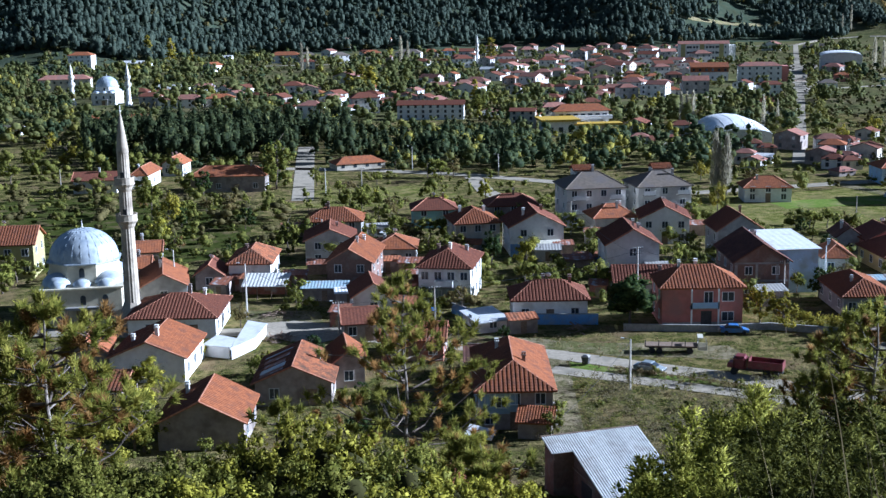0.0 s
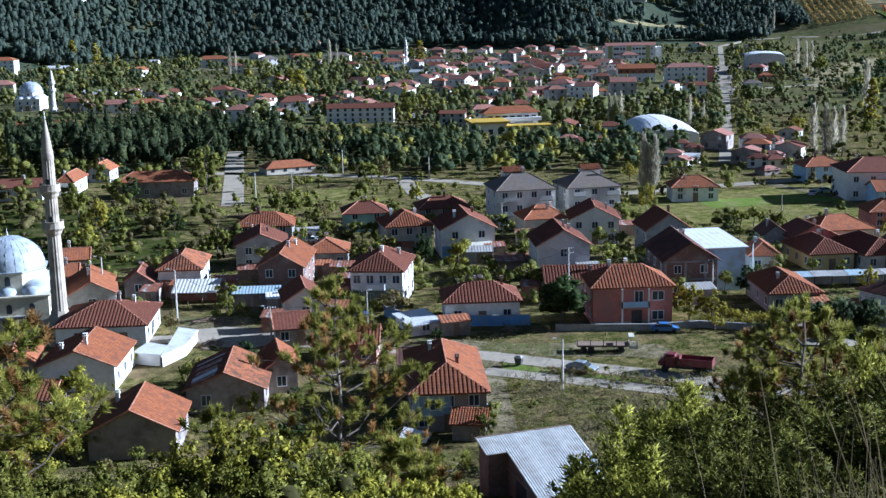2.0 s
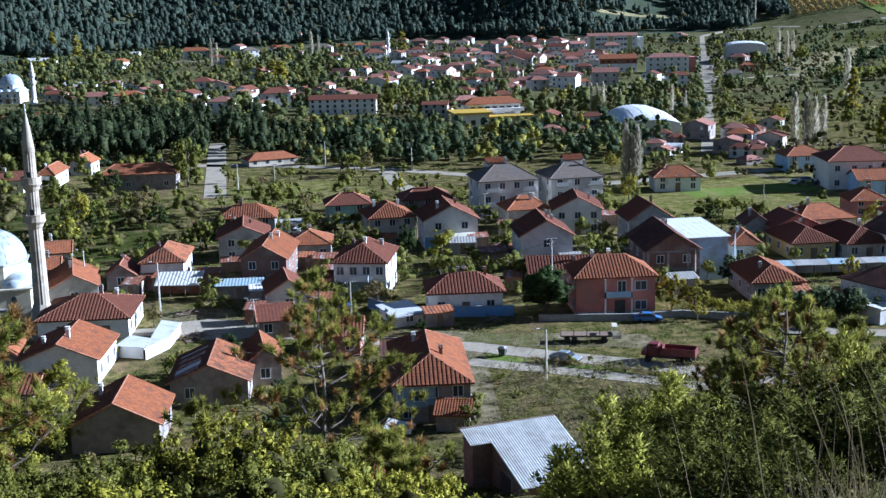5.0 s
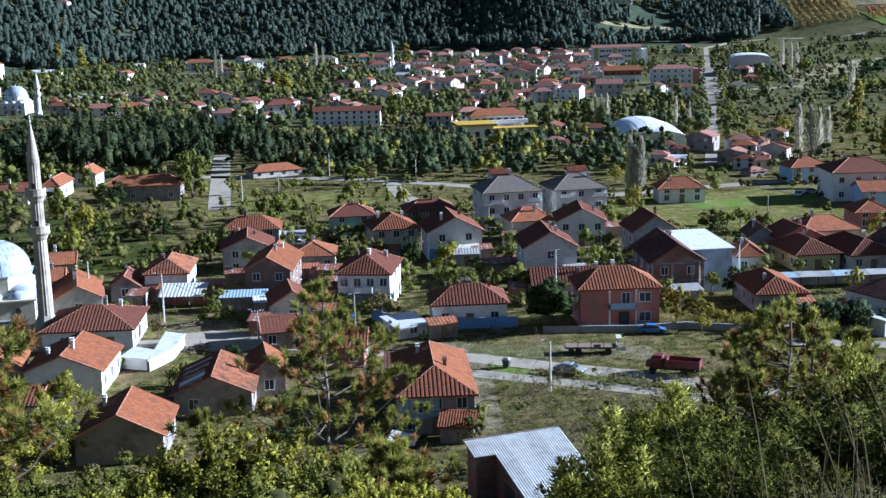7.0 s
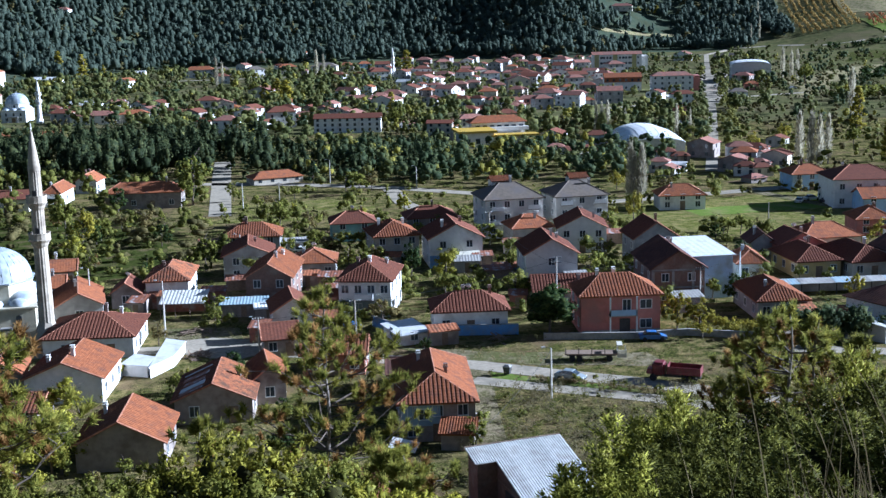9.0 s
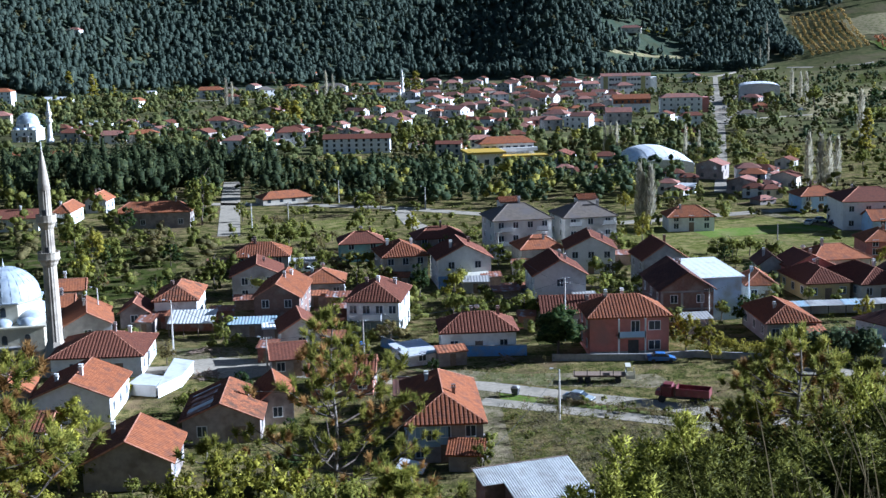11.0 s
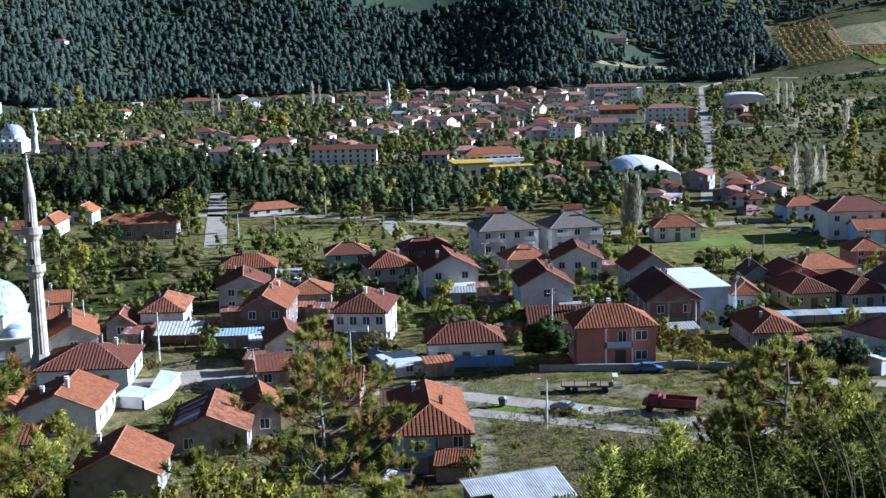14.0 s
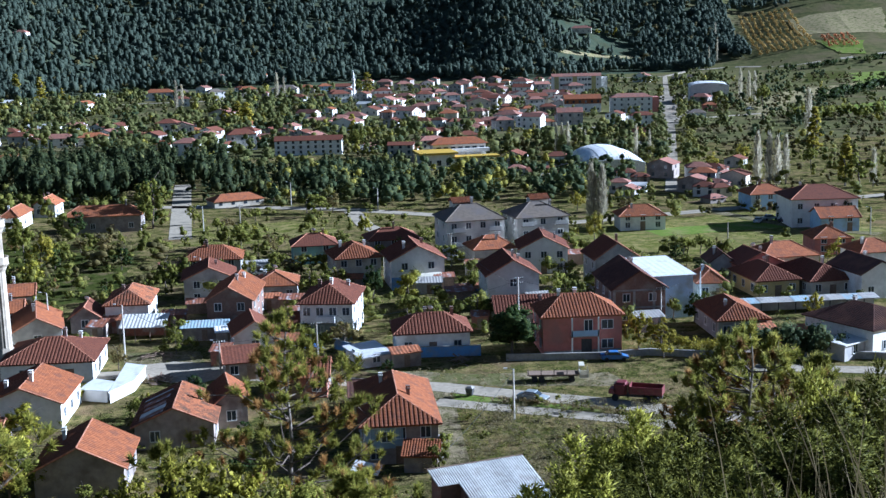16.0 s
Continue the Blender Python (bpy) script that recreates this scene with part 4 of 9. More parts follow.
def mosque(x, y, yaw, k, wall, label):
    """A domed mosque: a porch with three small domes, an eight-sided hall with half domes, and a lead-covered main dome."""
    hall = thing("mosque", pose(x, y, 0, 0, 0, yaw) @ Matrix.Scale(k, 4), label, "mosque")
    part("wall", boxes((-6.1, 6.1, -7.5, 7.5, -0.5, 5.7)), wall, hall)
    part("cornice", boxes((-6.45, 6.45, -7.85, 7.85, 5.702, 5.95)), STONE, hall)
    part("drum", turned([(5.75, 5.952), (5.75, 8.9)], 8), wall, hall, m=pose(0, 0.6, 0, 0, 0, 22.5))
    part("drum_cornice", turned([(5.8, 8.902), (6.15, 9.0), (6.15, 9.2), (5.5, 9.22)], 8), LEAD, hall, m=pose(0, 0.6, 0, 0, 0, 22.5))
    bm = dome(5.5, 4.9, 48, 10)
    part("dome", bm, LEAD, hall, "ribbed silver-grey lead dome", m=pose(0, 0.6, 9.15), smooth=True)
    seam = bmesh.new()
    for i in range(24):
        t = 2 * math.pi * i / 24
        tube(seam, [Vector((5.53 * math.cos(u) * math.cos(t), 5.53 * math.cos(u) * math.sin(t), 4.93 * math.sin(u))) for u in (0.0, 0.3, 0.6, 0.9, 1.2, 1.5)], 0.045, 0.03, 4)
    part("dome_seam", seam, LEAD, hall, m=pose(0, 0.6, 9.15))
    part("finial", turned([(0.1, 0), (0.2, 0.2), (0.08, 0.45), (0.16, 0.6), (0.05, 0.8), (0.02, 1.4)], 8), METAL_ROOF, hall, m=pose(0, 0.6, 14.0))
    for sx, sy in ((-1, -1), (1, -1), (1, 1), (-1, 1)):
        part("half_dome", dome(2.5, 1.75, 20, 6), LEAD, hall, m=pose(sx * 3.9, 0.6 + sy * 3.9, 5.95), smooth=True)
    for sx in (-3.7, 0, 3.7):
        part("porch_dome", dome(1.45, 1.05, 20, 6), LEAD, hall, m=pose(sx, -5.9, 5.97), smooth=True)
    for u in (-3.6, 0.2, 3.6):
        arch_window(hall, u, -7.5, 3.2, 0)
    for u in (-3.4, 3.4):
        window_at(hall, u, -7.5, 0.8, 0, 1.1, 1.5)
    for v in (-5, -1.5, 2, 5.5):
        arch_window(hall, 6.1, v, 3.2, 90)
        window_at(hall, 6.1, v, 0.8, 90, 1.0, 1.5)
    arch_window(hall, 0, -4.75, 7.0, 0)
    part("door", boxes((-0.95, 0.95, -7.58, -7.45, 0, 2.3)), OLD_WOOD, hall)
    part("porch_canopy", boxes((-2.6, 2.6, -9.2, -7.5, 2.7, 2.95)), CONCRETE, hall)
    for u in (-2.3, 2.3):
        part("porch_post", boxes((u - 0.15, u + 0.15, -9.1, -8.8, -0.2, 2.7)), CONCRETE, hall)
    return hall


mosque(-57.1, 200.4, 10, 0.985, STONE, "cream domed mosque with a silver-grey lead dome")
TAKEN.append((-55.6, 200, 10))
minaret(-47.78, 192.0, 33.9, 1.16, "tall fluted stone minaret with two balconies", TOWER_STONE)
mosque(-155.5, 604, -2, 0.92, WHITE_WALL, "far white mosque with a silver dome")
TAKEN.extend(((-155, 604, 14), (-151, 585, 15), (-147, 566, 12)))
minaret(-170.2, 598, 19.5, 1.1, "slender white minaret of the far mosque", WHITE_WALL)
minaret(-142.3, 590, 19.5, 1.1, "slender white minaret of the far mosque", WHITE_WALL)
minaret(24.4, 846, 21, 0.95, "small white minaret among the far houses", WHITE_WALL)

# ---- large halls ----


def vault(x, y, yaw, w, d, h, rise, label, dip=0.0):
    """A hall under a shallow barrel roof of white sheet; dip: how far the shell sinks towards its front end."""
    hall = thing("hall", pose(x, y, 0, 0, 0, yaw), label, "hall")
    TAKEN.append((x, y, w * 0.6))
    n, rows = 18, 7

    def arc(s, lift, wide):
        f = rise * (1 - dip * max(0.0, -s) ** 2)
        return [(-wide * math.cos(math.pi * i / n), s * (d / 2 + 0.2), h + lift + f * math.sin(math.pi * i / n)) for i in range(n + 1)]
    bm = bmesh.new()
    steps = [2 * k / (rows - 1) - 1 for k in range(rows)]
    top = [[bm.verts.new(p) for p in arc(s, 0, w / 2 + 0.15)] for s in steps]
    low = [[bm.verts.new(p) for p in arc(s, -0.25, w / 2 + 0.15)] for s in steps]
    for k in range(rows - 1):
        for i in range(n):
            bm.faces.new((top[k][i], top[k][i + 1], top[k + 1][i + 1], top[k + 1][i]))
            bm.faces.new((low[k][i + 1], low[k][i], low[k + 1][i], low[k + 1][i + 1]))
    for i in range(n):
        for k in (0, rows - 1):
            bm.faces.new((top[k][i], low[k][i], low[k][i + 1], top[k][i + 1]))
    bmesh.ops.recalc_face_normals(bm, faces=bm.faces)
    part("roof", bm, WHITE_SHEET, hall, "curved white sheet roof", smooth=True)
    seams = bmesh.new()
    for i in range(2, n - 1, 2):
        tube(seams, [Vector(arc(s, 0.03, w / 2 + 0.15)[i]) for s in steps], 0.035, 0.035, 4)
    part("roof_seam", seams, WHITE_SHEET, hall)
    bm = bmesh.new()
    rings = []
    for s in (-1, 1):
        f = rise * (1 - dip * max(0.0, -s) ** 2)
        rings.append([bm.verts.new((p, s * d / 2, q)) for p, q in [(-w / 2, -0.5), (w / 2, -0.5)] + [(w / 2 * math.cos(math.pi * i / n), h - 0.3 + f * math.sin(math.pi * i / n)) for i in range(n + 1)]])
    f, b = rings
    bm.faces.new(f)
    bm.faces.new(b[::-1])
    for i in range(len(f)):
        j = (i + 1) % len(f)
        bm.faces.new((f[j], f[i], b[i], b[j]))
    bmesh.ops.recalc_face_normals(bm, faces=bm.faces)
    part("wall", bm, WHITE_WALL if h < 5 else LIGHT_WALL, hall)
    for k in range(5 if h > 5 else 0):
        window_at(hall, -w * 0.36 + w * 0.18 * k, -d / 2, h * 0.45, 0, 1.6, 1.4, fine=False)
    return hall


vault(96.0, 423, 2, 19.6, 24, 2.6, 4.6, "white sports hall under a curved sheet roof", 0.62)
vault(228, 738, -14, 22, 26, 9.5, 2.0, "tall grey hall with a white rounded roof")

plaza = thing("market_hall", pose(50, 442, 0, 0, 0, 6), "white market building with yellow flat roof edges", "building")
TAKEN.append((50, 442, 18))
part("wall", boxes((-15, -4, -4, 8, -0.5, 5.2), (-4, 8, -1, 9, -0.5, 3.6)), WHITE_WALL, plaza)
part("roof_slab", boxes((-16.5, -3, -5.2, 9, 5.202, 5.9), (-5, 12, -4.2, 2, 3.602, 4.2)), YELLOW_PAINT, plaza, "yellow flat roof slab")
part("upper_storey", boxes((-9, 10, 9.1, 16, -0.5, 7.4)), WHITE_WALL, plaza)
part("balcony", boxes((-4, 11, 7.2, 9.08, 4.6, 5.8)), WHITE_WALL, plaza)
bm = bmesh.new()
slope(bm, (-10, 8.4, 7.4), (11, 8.4, 7.4), (-6, 12.5, 9.6), (7, 12.5, 9.6), 9, 0)
slope(bm, (11, 8.4, 7.4), (11, 16.6, 7.4), (7, 12.5, 9.6), (7, 12.5, 9.6), 9, 0)
slope(bm, (11, 16.6, 7.4), (-10, 16.6, 7.4), (7, 12.5, 9.6), (-6, 12.5, 9.6), 9, 0)
slope(bm, (-10, 16.6, 7.4), (-10, 8.4, 7.4), (-6, 12.5, 9.6), (-6, 12.5, 9.6), 9, 0)
part("roof", bm, TILE_RED, plaza)
for k in range(7):
    window_at(plaza, -7 + 2.6 * k, 9.1, 5.0, 0, 1.6, 1.4, fine=False)
for k in range(3):
    window_at(plaza, -13 + 3.4 * k, -4, 1.4, 0, 1.6, 1.8, fine=False)

# houses of the near quarter
house(-40.2, 190.4, 0, 13.0, 13.0, 3.2, 2.3, "hip", WHITE_WALL, TILE_BROWN, "white one-storey house with a hipped brown-red tile roof", 1, 2, 2, 2)
house(-47.2, 211.8, 12, 7.5, 13.1, 3.0, 2.2, "gable_y", GREY_WALL, TILE_RED, "grey rendered house with an orange gabled tile roof", 1, 1, 2, 1)
house(-40.3, 218.9, 2, 4.7, 7.1, 2.6, 1.9, "gable_y", DUSKY_WALL, TILE_BROWN, "small dark outhouse with a gabled tile roof", 1, 1, 1, 0)
house(-33.4, 222.9, 0, 7.2, 11.9, 4.2, 2.0, "hip", WHITE_WALL, TILE_OLD, "old whitewashed house with a weathered orange tile roof", 1, 4, 2, 1)
house(-55.3, 237.8, 8, 4.5, 6.1, 3.0, 1.6, "gable_x", GREY_WALL, TILE_RED, "small house with an orange tile roof behind the minaret", 1, 2, 1, 1)
house(-53.5, 223.6, 8, 3.0, 6.1, 3.0, 1.6, "gable_x", WHITE_WALL, TILE_RED, "small white house with an orange tile roof", 1, 2, 1, 1)
house(-80.4, 232.0, 6, 12.0, 10.1, 6.2, 2.6, "gable_x", OLIVE_WALL, TILE_RED, "olive-yellow two-storey house with a red tile roof", 2, 4, 2, 2)
house(-89.3, 331.0, 3, 11.0, 7.1, 3.4, 1.8, "gable_x", WHITE_WALL, TILE_BROWN, "long white house with a dark red tile roof", 1, 3, 1, 1)
house(-78.8, 340.4, -3, 4.2, 13.2, 3.6, 2.0, "hip", WHITE_WALL, TILE_RED, "white house with a red tile roof beyond the orchard", 1, 2, 1, 1)
house(-54.7, 329.8, -0, 18.9, 8.1, 4.2, 2.2, "hip", DUSKY_WALL, TILE_RED, "long beige house with a red tile roof beyond the orchard", 1, 4, 1, 1)
house(-74.8, 361.0, -5, 5.8, 8.1, 3.4, 2.0, "gable_y", WHITE_WALL, TILE_RED, "white gabled house with a red tile roof", 1, 2, 1, 1)
house(-22.2, 261.4, 0, 11.4, 9.1, 4.2, 2.2, "hip", GREY_WALL, TILE_RED, "grey house with a hipped red tile roof", 2, 3, 2, 2)
house(-21.3, 239.7, 4, 9.2, 10.1, 4.6, 2.2, "gable_y", GREY_WALL, TILE_BROWN, "light grey two-storey house with a gabled tile roof", 2, 2, 2, 1)
house(-15.2, 218.9, -5, 7.6, 14.6, 5.2, 2.4, "gable_y", DULL_BRICK, TILE_RED, "brick house with an orange gabled tile roof", 2, 2, 2, 2)
house(-9.0, 237.1, -1, 8.0, 8.1, 3.2, 2.0, "hip", GREY_WALL, TILE_RED, "low house with a hipped orange tile roof", 1, 3, 1, 1)
hip_house = house(1.2, 208.6, -10, 8.5, 12.2, 6.0, 2.4, "hip", WHITE_WALL, TILE_BROWN, "white two-storey house with a hipped brown tile roof", 2, 4, 2, 3)
house(-11.5, 199.3, 8, 6.4, 8.1, 3.2, 2.2, "gable_y", WHITE_WALL, TILE_BROWN, "low white house with a gabled tile roof", 1, 1, 2, 0)
house(-12.6, 184.1, 8, 4.8, 7.1, 2.8, 1.6, "gable_x", DUSKY_WALL, TILE_BROWN, "low house with a brown tile roof behind the pine", 1, 2, 1, 0)
house(-1.9, 274.3, 4, 9.3, 8.1, 4.0, 2.0, "hip", TEAL_WALL, TILE_BROWN, "turquoise house with a brown tile roof", 2, 2, 1, 1)
house(6.0, 251.6, 10, 8.8, 10.1, 5.2, 2.4, "hip", CREAM_WALL, TILE_RED, "cream two-storey house with a hipped tile roof", 2, 3, 2, 2)
house(15.0, 277.9, 6, 10.9, 8.1, 4.0, 2.0, "hip", DUSKY_WALL, TILE_BROWN, "dusky house with a wide brown tile roof", 2, 3, 1, 1)
gable_house = house(17.4, 245.1, 5, 10.2, 11.1, 5.6, 2.8, "gable_y", WHITE_WALL, TILE_BROWN, "white two-storey house with a gabled dark tile roof", 2, 2, 2, 2)
house(16.1, 193.7, 0, 11.3, 8.6, 3.6, 2.2, "hip", WHITE_WALL, TILE_BROWN, "white house with a blue base and a brown hipped roof", 1, 3, 2, 2)
apartment_a = house(31.8, 273.7, 8, 12.7, 11.1, 8.4, 2.8, "hip", LIGHT_WALL, TILE_GREY, "pale grey three-storey apartment house with a grey roof", 3, 4, 2, 1)
apartment_b = house(47.1, 278.4, 8, 11.7, 11.1, 7.8, 2.6, "hip", LIGHT_WALL, TILE_GREY, "pale grey apartment house with balconies and a grey roof", 3, 3, 2, 1)
house(34.3, 258.5, 8, 8.7, 8.1, 4.5, 2.2, "hip", CREAM_WALL, TILE_RED, "cream house with a red tile roof", 1, 3, 1, 2)
house(44.2, 254.0, -5, 9.5, 10.1, 5.0, 2.6, "gable_y", WHITE_WALL, TILE_BROWN, "white house with a dark gabled tile roof", 2, 3, 2, 1)
house(32.9, 224.4, 1, 9.1, 11.1, 6.0, 2.8, "gable_y", WHITE_WALL, TILE_BROWN, "pale house with a steep dark gabled roof", 2, 1, 2, 2)
house(34.1, 206.0, -3, 12.3, 9.1, 3.2, 2.0, "gable_x", GREY_WALL, TILE_BROWN, "long low house with a brown tile roof", 1, 3, 2, 1)
pink_house = house(38.4, 190.2, 0, 12.0, 9.1, 6.0, 2.5, "hip", PINK_WALL, TILE_RED, "pink two-storey house with a hipped red tile roof", 2, 0, 2, 2)
brick_house = house(51.3, 209.2, 0, 8.7, 14.1, 6.2, 3.0, "gable_y", DULL_BRICK, TILE_DARK, "unfinished brick house with a concrete frame and brown roof", 2, 2, 2, 1)
brick_w, brick_d = 8.7, 14.1
house(53.8, 233.7, 3, 8.2, 9.1, 6.2, 3.0, "gable_y", GREY_WALL, TILE_BROWN, "grey house with a steep brown gabled roof", 2, 2, 2, 1)
house(76.1, 299.9, -3, 10.8, 8.1, 3.5, 2.2, "hip", WHITE_WALL, TILE_RED, "white house with a red hipped roof beside the meadow", 2, 3, 1, 1)
house(57.7, 213.5, 4, 6.7, 14.5, 7.4, 0.5, "flat", BLUE_WALL, WHITE_SHEET, "pale blue-white block with a flat metal roof", 2, 0, 2, 0)
house(6.1, 188.2, -73, 7.8, 4.4, 1.7, 0.3, "flat", WHITE_WALL, WHITE_SHEET, "small white shed with a patched sheet roof", 1, 1, 1, 0)
house(75.8, 176.8, 32, 5.0, 3.1, 2.6, 0.3, "flat", GREY_WALL, METAL_ROOF, "small garage with a tin roof beside the house", 1, 1, 1, 0)
# houses at the end of the pan
house(64.7, 196.5, 0, 7.9, 13.3, 3.2, 2.0, "hip", GREY_WALL, TILE_RED, "low grey house with a hipped red tile roof", 1, 3, 2, 1)
house(80.3, 224.5, 4, 8.0, 12.3, 3.1, 2.2, "hip", YELLOW_WALL, TILE_BROWN, "yellow house with a hipped brown tile roof", 1, 3, 2, 1)
house(89.5, 224.2, 6, 8.5, 14.6, 3.0, 2.2, "hip", CREAM_WALL, TILE_BROWN, "cream house with a dark hipped tile roof", 1, 3, 2, 1)
house(96.7, 218.9, 8, 7.5, 11.1, 4.6, 2.2, "gable_y", WHITE_WALL, TILE_DARK, "white house with a dark gabled roof", 1, 2, 1, 1)
house(89.6, 241.2, 5, 11.4, 9.1, 3.8, 2.2, "hip", CREAM_WALL, TILE_RED, "house with a red hipped tile roof", 1, 3, 1, 1)
house(81.5, 234.5, 5, 8.6, 8.1, 3.8, 2.2, "gable_y", PINK_WALL, TILE_BROWN, "pinkish house with a gabled brown roof", 1, 2, 1, 1)
house(75.8, 237.6, -5, 4.6, 7.1, 3.6, 2.0, "gable_y", GREY_WALL, TILE_DARK, "small grey house with a dark roof and a wide chimney", 1, 1, 1, 1)
house(69.0, 222.4, -5, 5.1, 8.1, 3.2, 2.0, "hip", CREAM_WALL, TILE_RED, "low cream house with a dull red roof", 1, 2, 1, 1)
house(106.4, 259.7, -4, 7.7, 8.1, 3.5, 2.2, "hip", PINK_WALL, TILE_RED, "dusky pink house with a red tile roof", 2, 2, 1, 1)
house(115.4, 324.1, 2, 10.4, 9.1, 4.2, 2.0, "hip", BLUE_WALL, TILE_RED, "light blue two-storey house with a red roof", 2, 3, 1, 1)
house(118.6, 296.5, -4, 15.7, 13.1, 6.8, 2.6, "hip", WHITE_WALL, TILE_BROWN, "large white house with a brown tile roof", 2, 4, 1, 1)
house(119.0, 286.5, -2, 8.9, 8.1, 3.4, 2.0, "gable_x", BLUE_WALL, TILE_RED, "pale house with a bright red tile roof", 2, 2, 1, 1)
house(81.5, 183.9, -64, 13.0, 11.1, 4.2, 2.2, "hip", WHITE_WALL, TILE_DARK, "white house with a wide dark roof beside the road", 1, 3, 2, 1)
house(108.6, 243.0, 6, 8.5, 8.1, 3.5, 2.0, "hip", WHITE_WALL, TILE_RED, "white house with an orange hipped roof", 1, 2, 1, 1)
# houses under the slope
house(-38.8, 168.1, -2, 9.9, 11.5, 3.4, 2.2, "gable_y", WHITE_WALL, TILE_RED, "white house with a gabled orange tile roof", 1, 0, 2, 2)
house(-27.3, 141.2, 0, 9.6, 9.6, 3.2, 2.6, "gable_y", DUSKY_WALL, TILE_RED, "house with a bright orange corrugated tile roof", 1, 0, 2, 1)
patched_house = house(-18.7, 157.1, 0, 9.4, 11.1, 3.0, 2.2, "gable_y", DUSKY_WALL, TILE_OLD, "old house with a rusty patched tile roof", 1, 2, 2, 1)
patched_w = 9.4
house(-48.4, 169.5, 10, 5.6, 9.1, 3.0, 2.2, "gable_y", DUSKY_WALL, TILE_RED, "house with an orange gabled roof below the mosque", 1, 1, 2, 1)
house(-40.9, 154.3, -5, 3.0, 6.1, 2.6, 1.6, "gable_x", DUSKY_WALL, TILE_OLD, "small outhouse with a weathered tile roof", 1, 1, 2, 0)
house(-12.9, 162.5, 8, 4.1, 8.1, 3.2, 1.8, "gable_y", DUSKY_WALL, TILE_RED, "dark house with an orange roof behind the pine", 1, 1, 2, 0)
house(-4.2, 173.6, -4, 8.5, 7.1, 3.0, 1.8, "gable_x", BRICK_WALL, TILE_RED, "brick house with a red roof behind the pine", 1, 3, 2, 0)
orange_house = house(8.0, 150.5, 0, 8.7, 17.9, 4.7, 2.5, "hip_y", DUSKY_WALL, TILE_RED, "grey house with an orange hipped tile roof and stairs", 2, 3, 2, 2)
house(1.5, 118.9, -5, 3.8, 7.1, 2.8, 1.8, "gable_x", BRICK_WALL, TILE_RED, "low brick house with a red roof under the slope", 1, 2, 2, 0)
house(4.7, 163.5, -1, 3.5, 5.1, 2.6, 1.5, "gable_x", DUSKY_WALL, TILE_DARK, "small dark shed with a patched roof", 1, 1, 1, 0)
# far quarter
house(-199.5, 690.1, 8, 26.9, 9.4, 6.6, 2.1, "hip", CREAM_WALL, TILE_HAZED, "far cream two-storey house with a hipped pale red tile roof", 2, 8, 0, 1)
house(-242.1, 880.0, -5, 16.0, 9.6, 10.3, 2.1, "hip", WHITE_WALL, TILE_RED, "far white four-storey house with a hipped red tile roof", 4, 4, 0, 1)
house(-136.0, 664.9, -12, 17.9, 9.0, 2.3, 2.0, "gable_x", WHITE_WALL, METAL_ROOF, "far white one-storey house with a gabled metal roof", 1, 3, 0, 1)
house(-115.8, 577.8, 4, 20.1, 8.0, 4.0, 1.8, "hip", WHITE_WALL, TILE_HAZED, "far white two-storey house with a hipped pale red tile roof", 2, 5, 0, 1)
house(-99.9, 580.1, 4, 15.1, 7.6, 4.0, 1.7, "hip", CREAM_WALL, TILE_RED, "far cream two-storey house with a hipped red tile roof", 2, 4, 0, 1)
house(-94.4, 595.3, -32, 7.3, 5.8, 4.7, 1.3, "gable_y", WHITE_WALL, TILE_HAZED, "far white two-storey house with a gabled pale red tile roof", 2, 2, 0, 1)
house(-126.0, 506.1, 2, 22.1, 6.6, 2.6, 1.5, "gable_x", DUSKY_WALL, TILE_RED, "far dusky beige one-storey house with a gabled red tile roof", 1, 5, 0, 1)
house(-157.7, 475.5, -10, 8.3, 6.6, 1.9, 1.5, "gable_x", WHITE_WALL, TILE_GREY, "far white one-storey house with a gabled grey roof", 1, 2, 0, 1)
house(-146.9, 840.8, -32, 10.2, 8.2, 4.4, 1.8, "gable_y", WHITE_WALL, TILE_RED, "far white one-storey house with a gabled red tile roof", 1, 2, 0, 1)
house(-155.5, 946.2, -10, 9.0, 6.3, 4.1, 1.4, "gable_x", WHITE_WALL, METAL_ROOF, "far white one-storey house with a gabled metal roof", 1, 2, 0, 1)
house(-110.7, 934.2, 3, 21.0, 10.5, 5.7, 2.3, "hip", WHITE_WALL, TILE_RED, "far white two-storey house with a hipped red tile roof", 2, 5, 0, 1)
house(-94.5, 928.0, 10, 12.1, 8.4, 5.6, 1.9, "hip", GREY_WALL, TILE_GREY, "far grey three-storey house with a hipped grey roof", 3, 3, 0, 1)
house(-80.2, 1096.0, -12, 12.8, 10.2, 6.4, 2.2, "hip", CREAM_WALL, TILE_HAZED, "far cream two-storey house with a hipped pale red tile roof", 2, 2, 0, 1)
house(-70.9, 920.6, 22, 12.0, 9.6, 5.6, 2.1, "hip", WHITE_WALL, TILE_GREY, "far white two-storey house with a hipped grey roof", 2, 3, 0, 1)
house(-44.4, 1114.0, -24, 10.3, 8.2, 5.1, 1.8, "hip", CREAM_WALL, TILE_RED, "far cream one-storey house with a hipped red tile roof", 1, 2, 0, 1)
house(-49.1, 943.2, 10, 13.1, 9.1, 5.7, 2.0, "hip", CREAM_WALL, TILE_RED, "far cream two-storey house with a hipped red tile roof", 2, 3, 0, 1)
house(-22.0, 936.0, -8, 18.2, 10.9, 5.7, 2.4, "hip", WHITE_WALL, TILE_GREY, "far white two-storey house with a hipped grey roof", 2, 4, 0, 1)
house(-6.7, 976.5, -12, 11.0, 8.8, 4.2, 1.9, "hip", CREAM_WALL, TILE_RED, "far cream one-storey house with a hipped red tile roof", 1, 2, 0, 1)
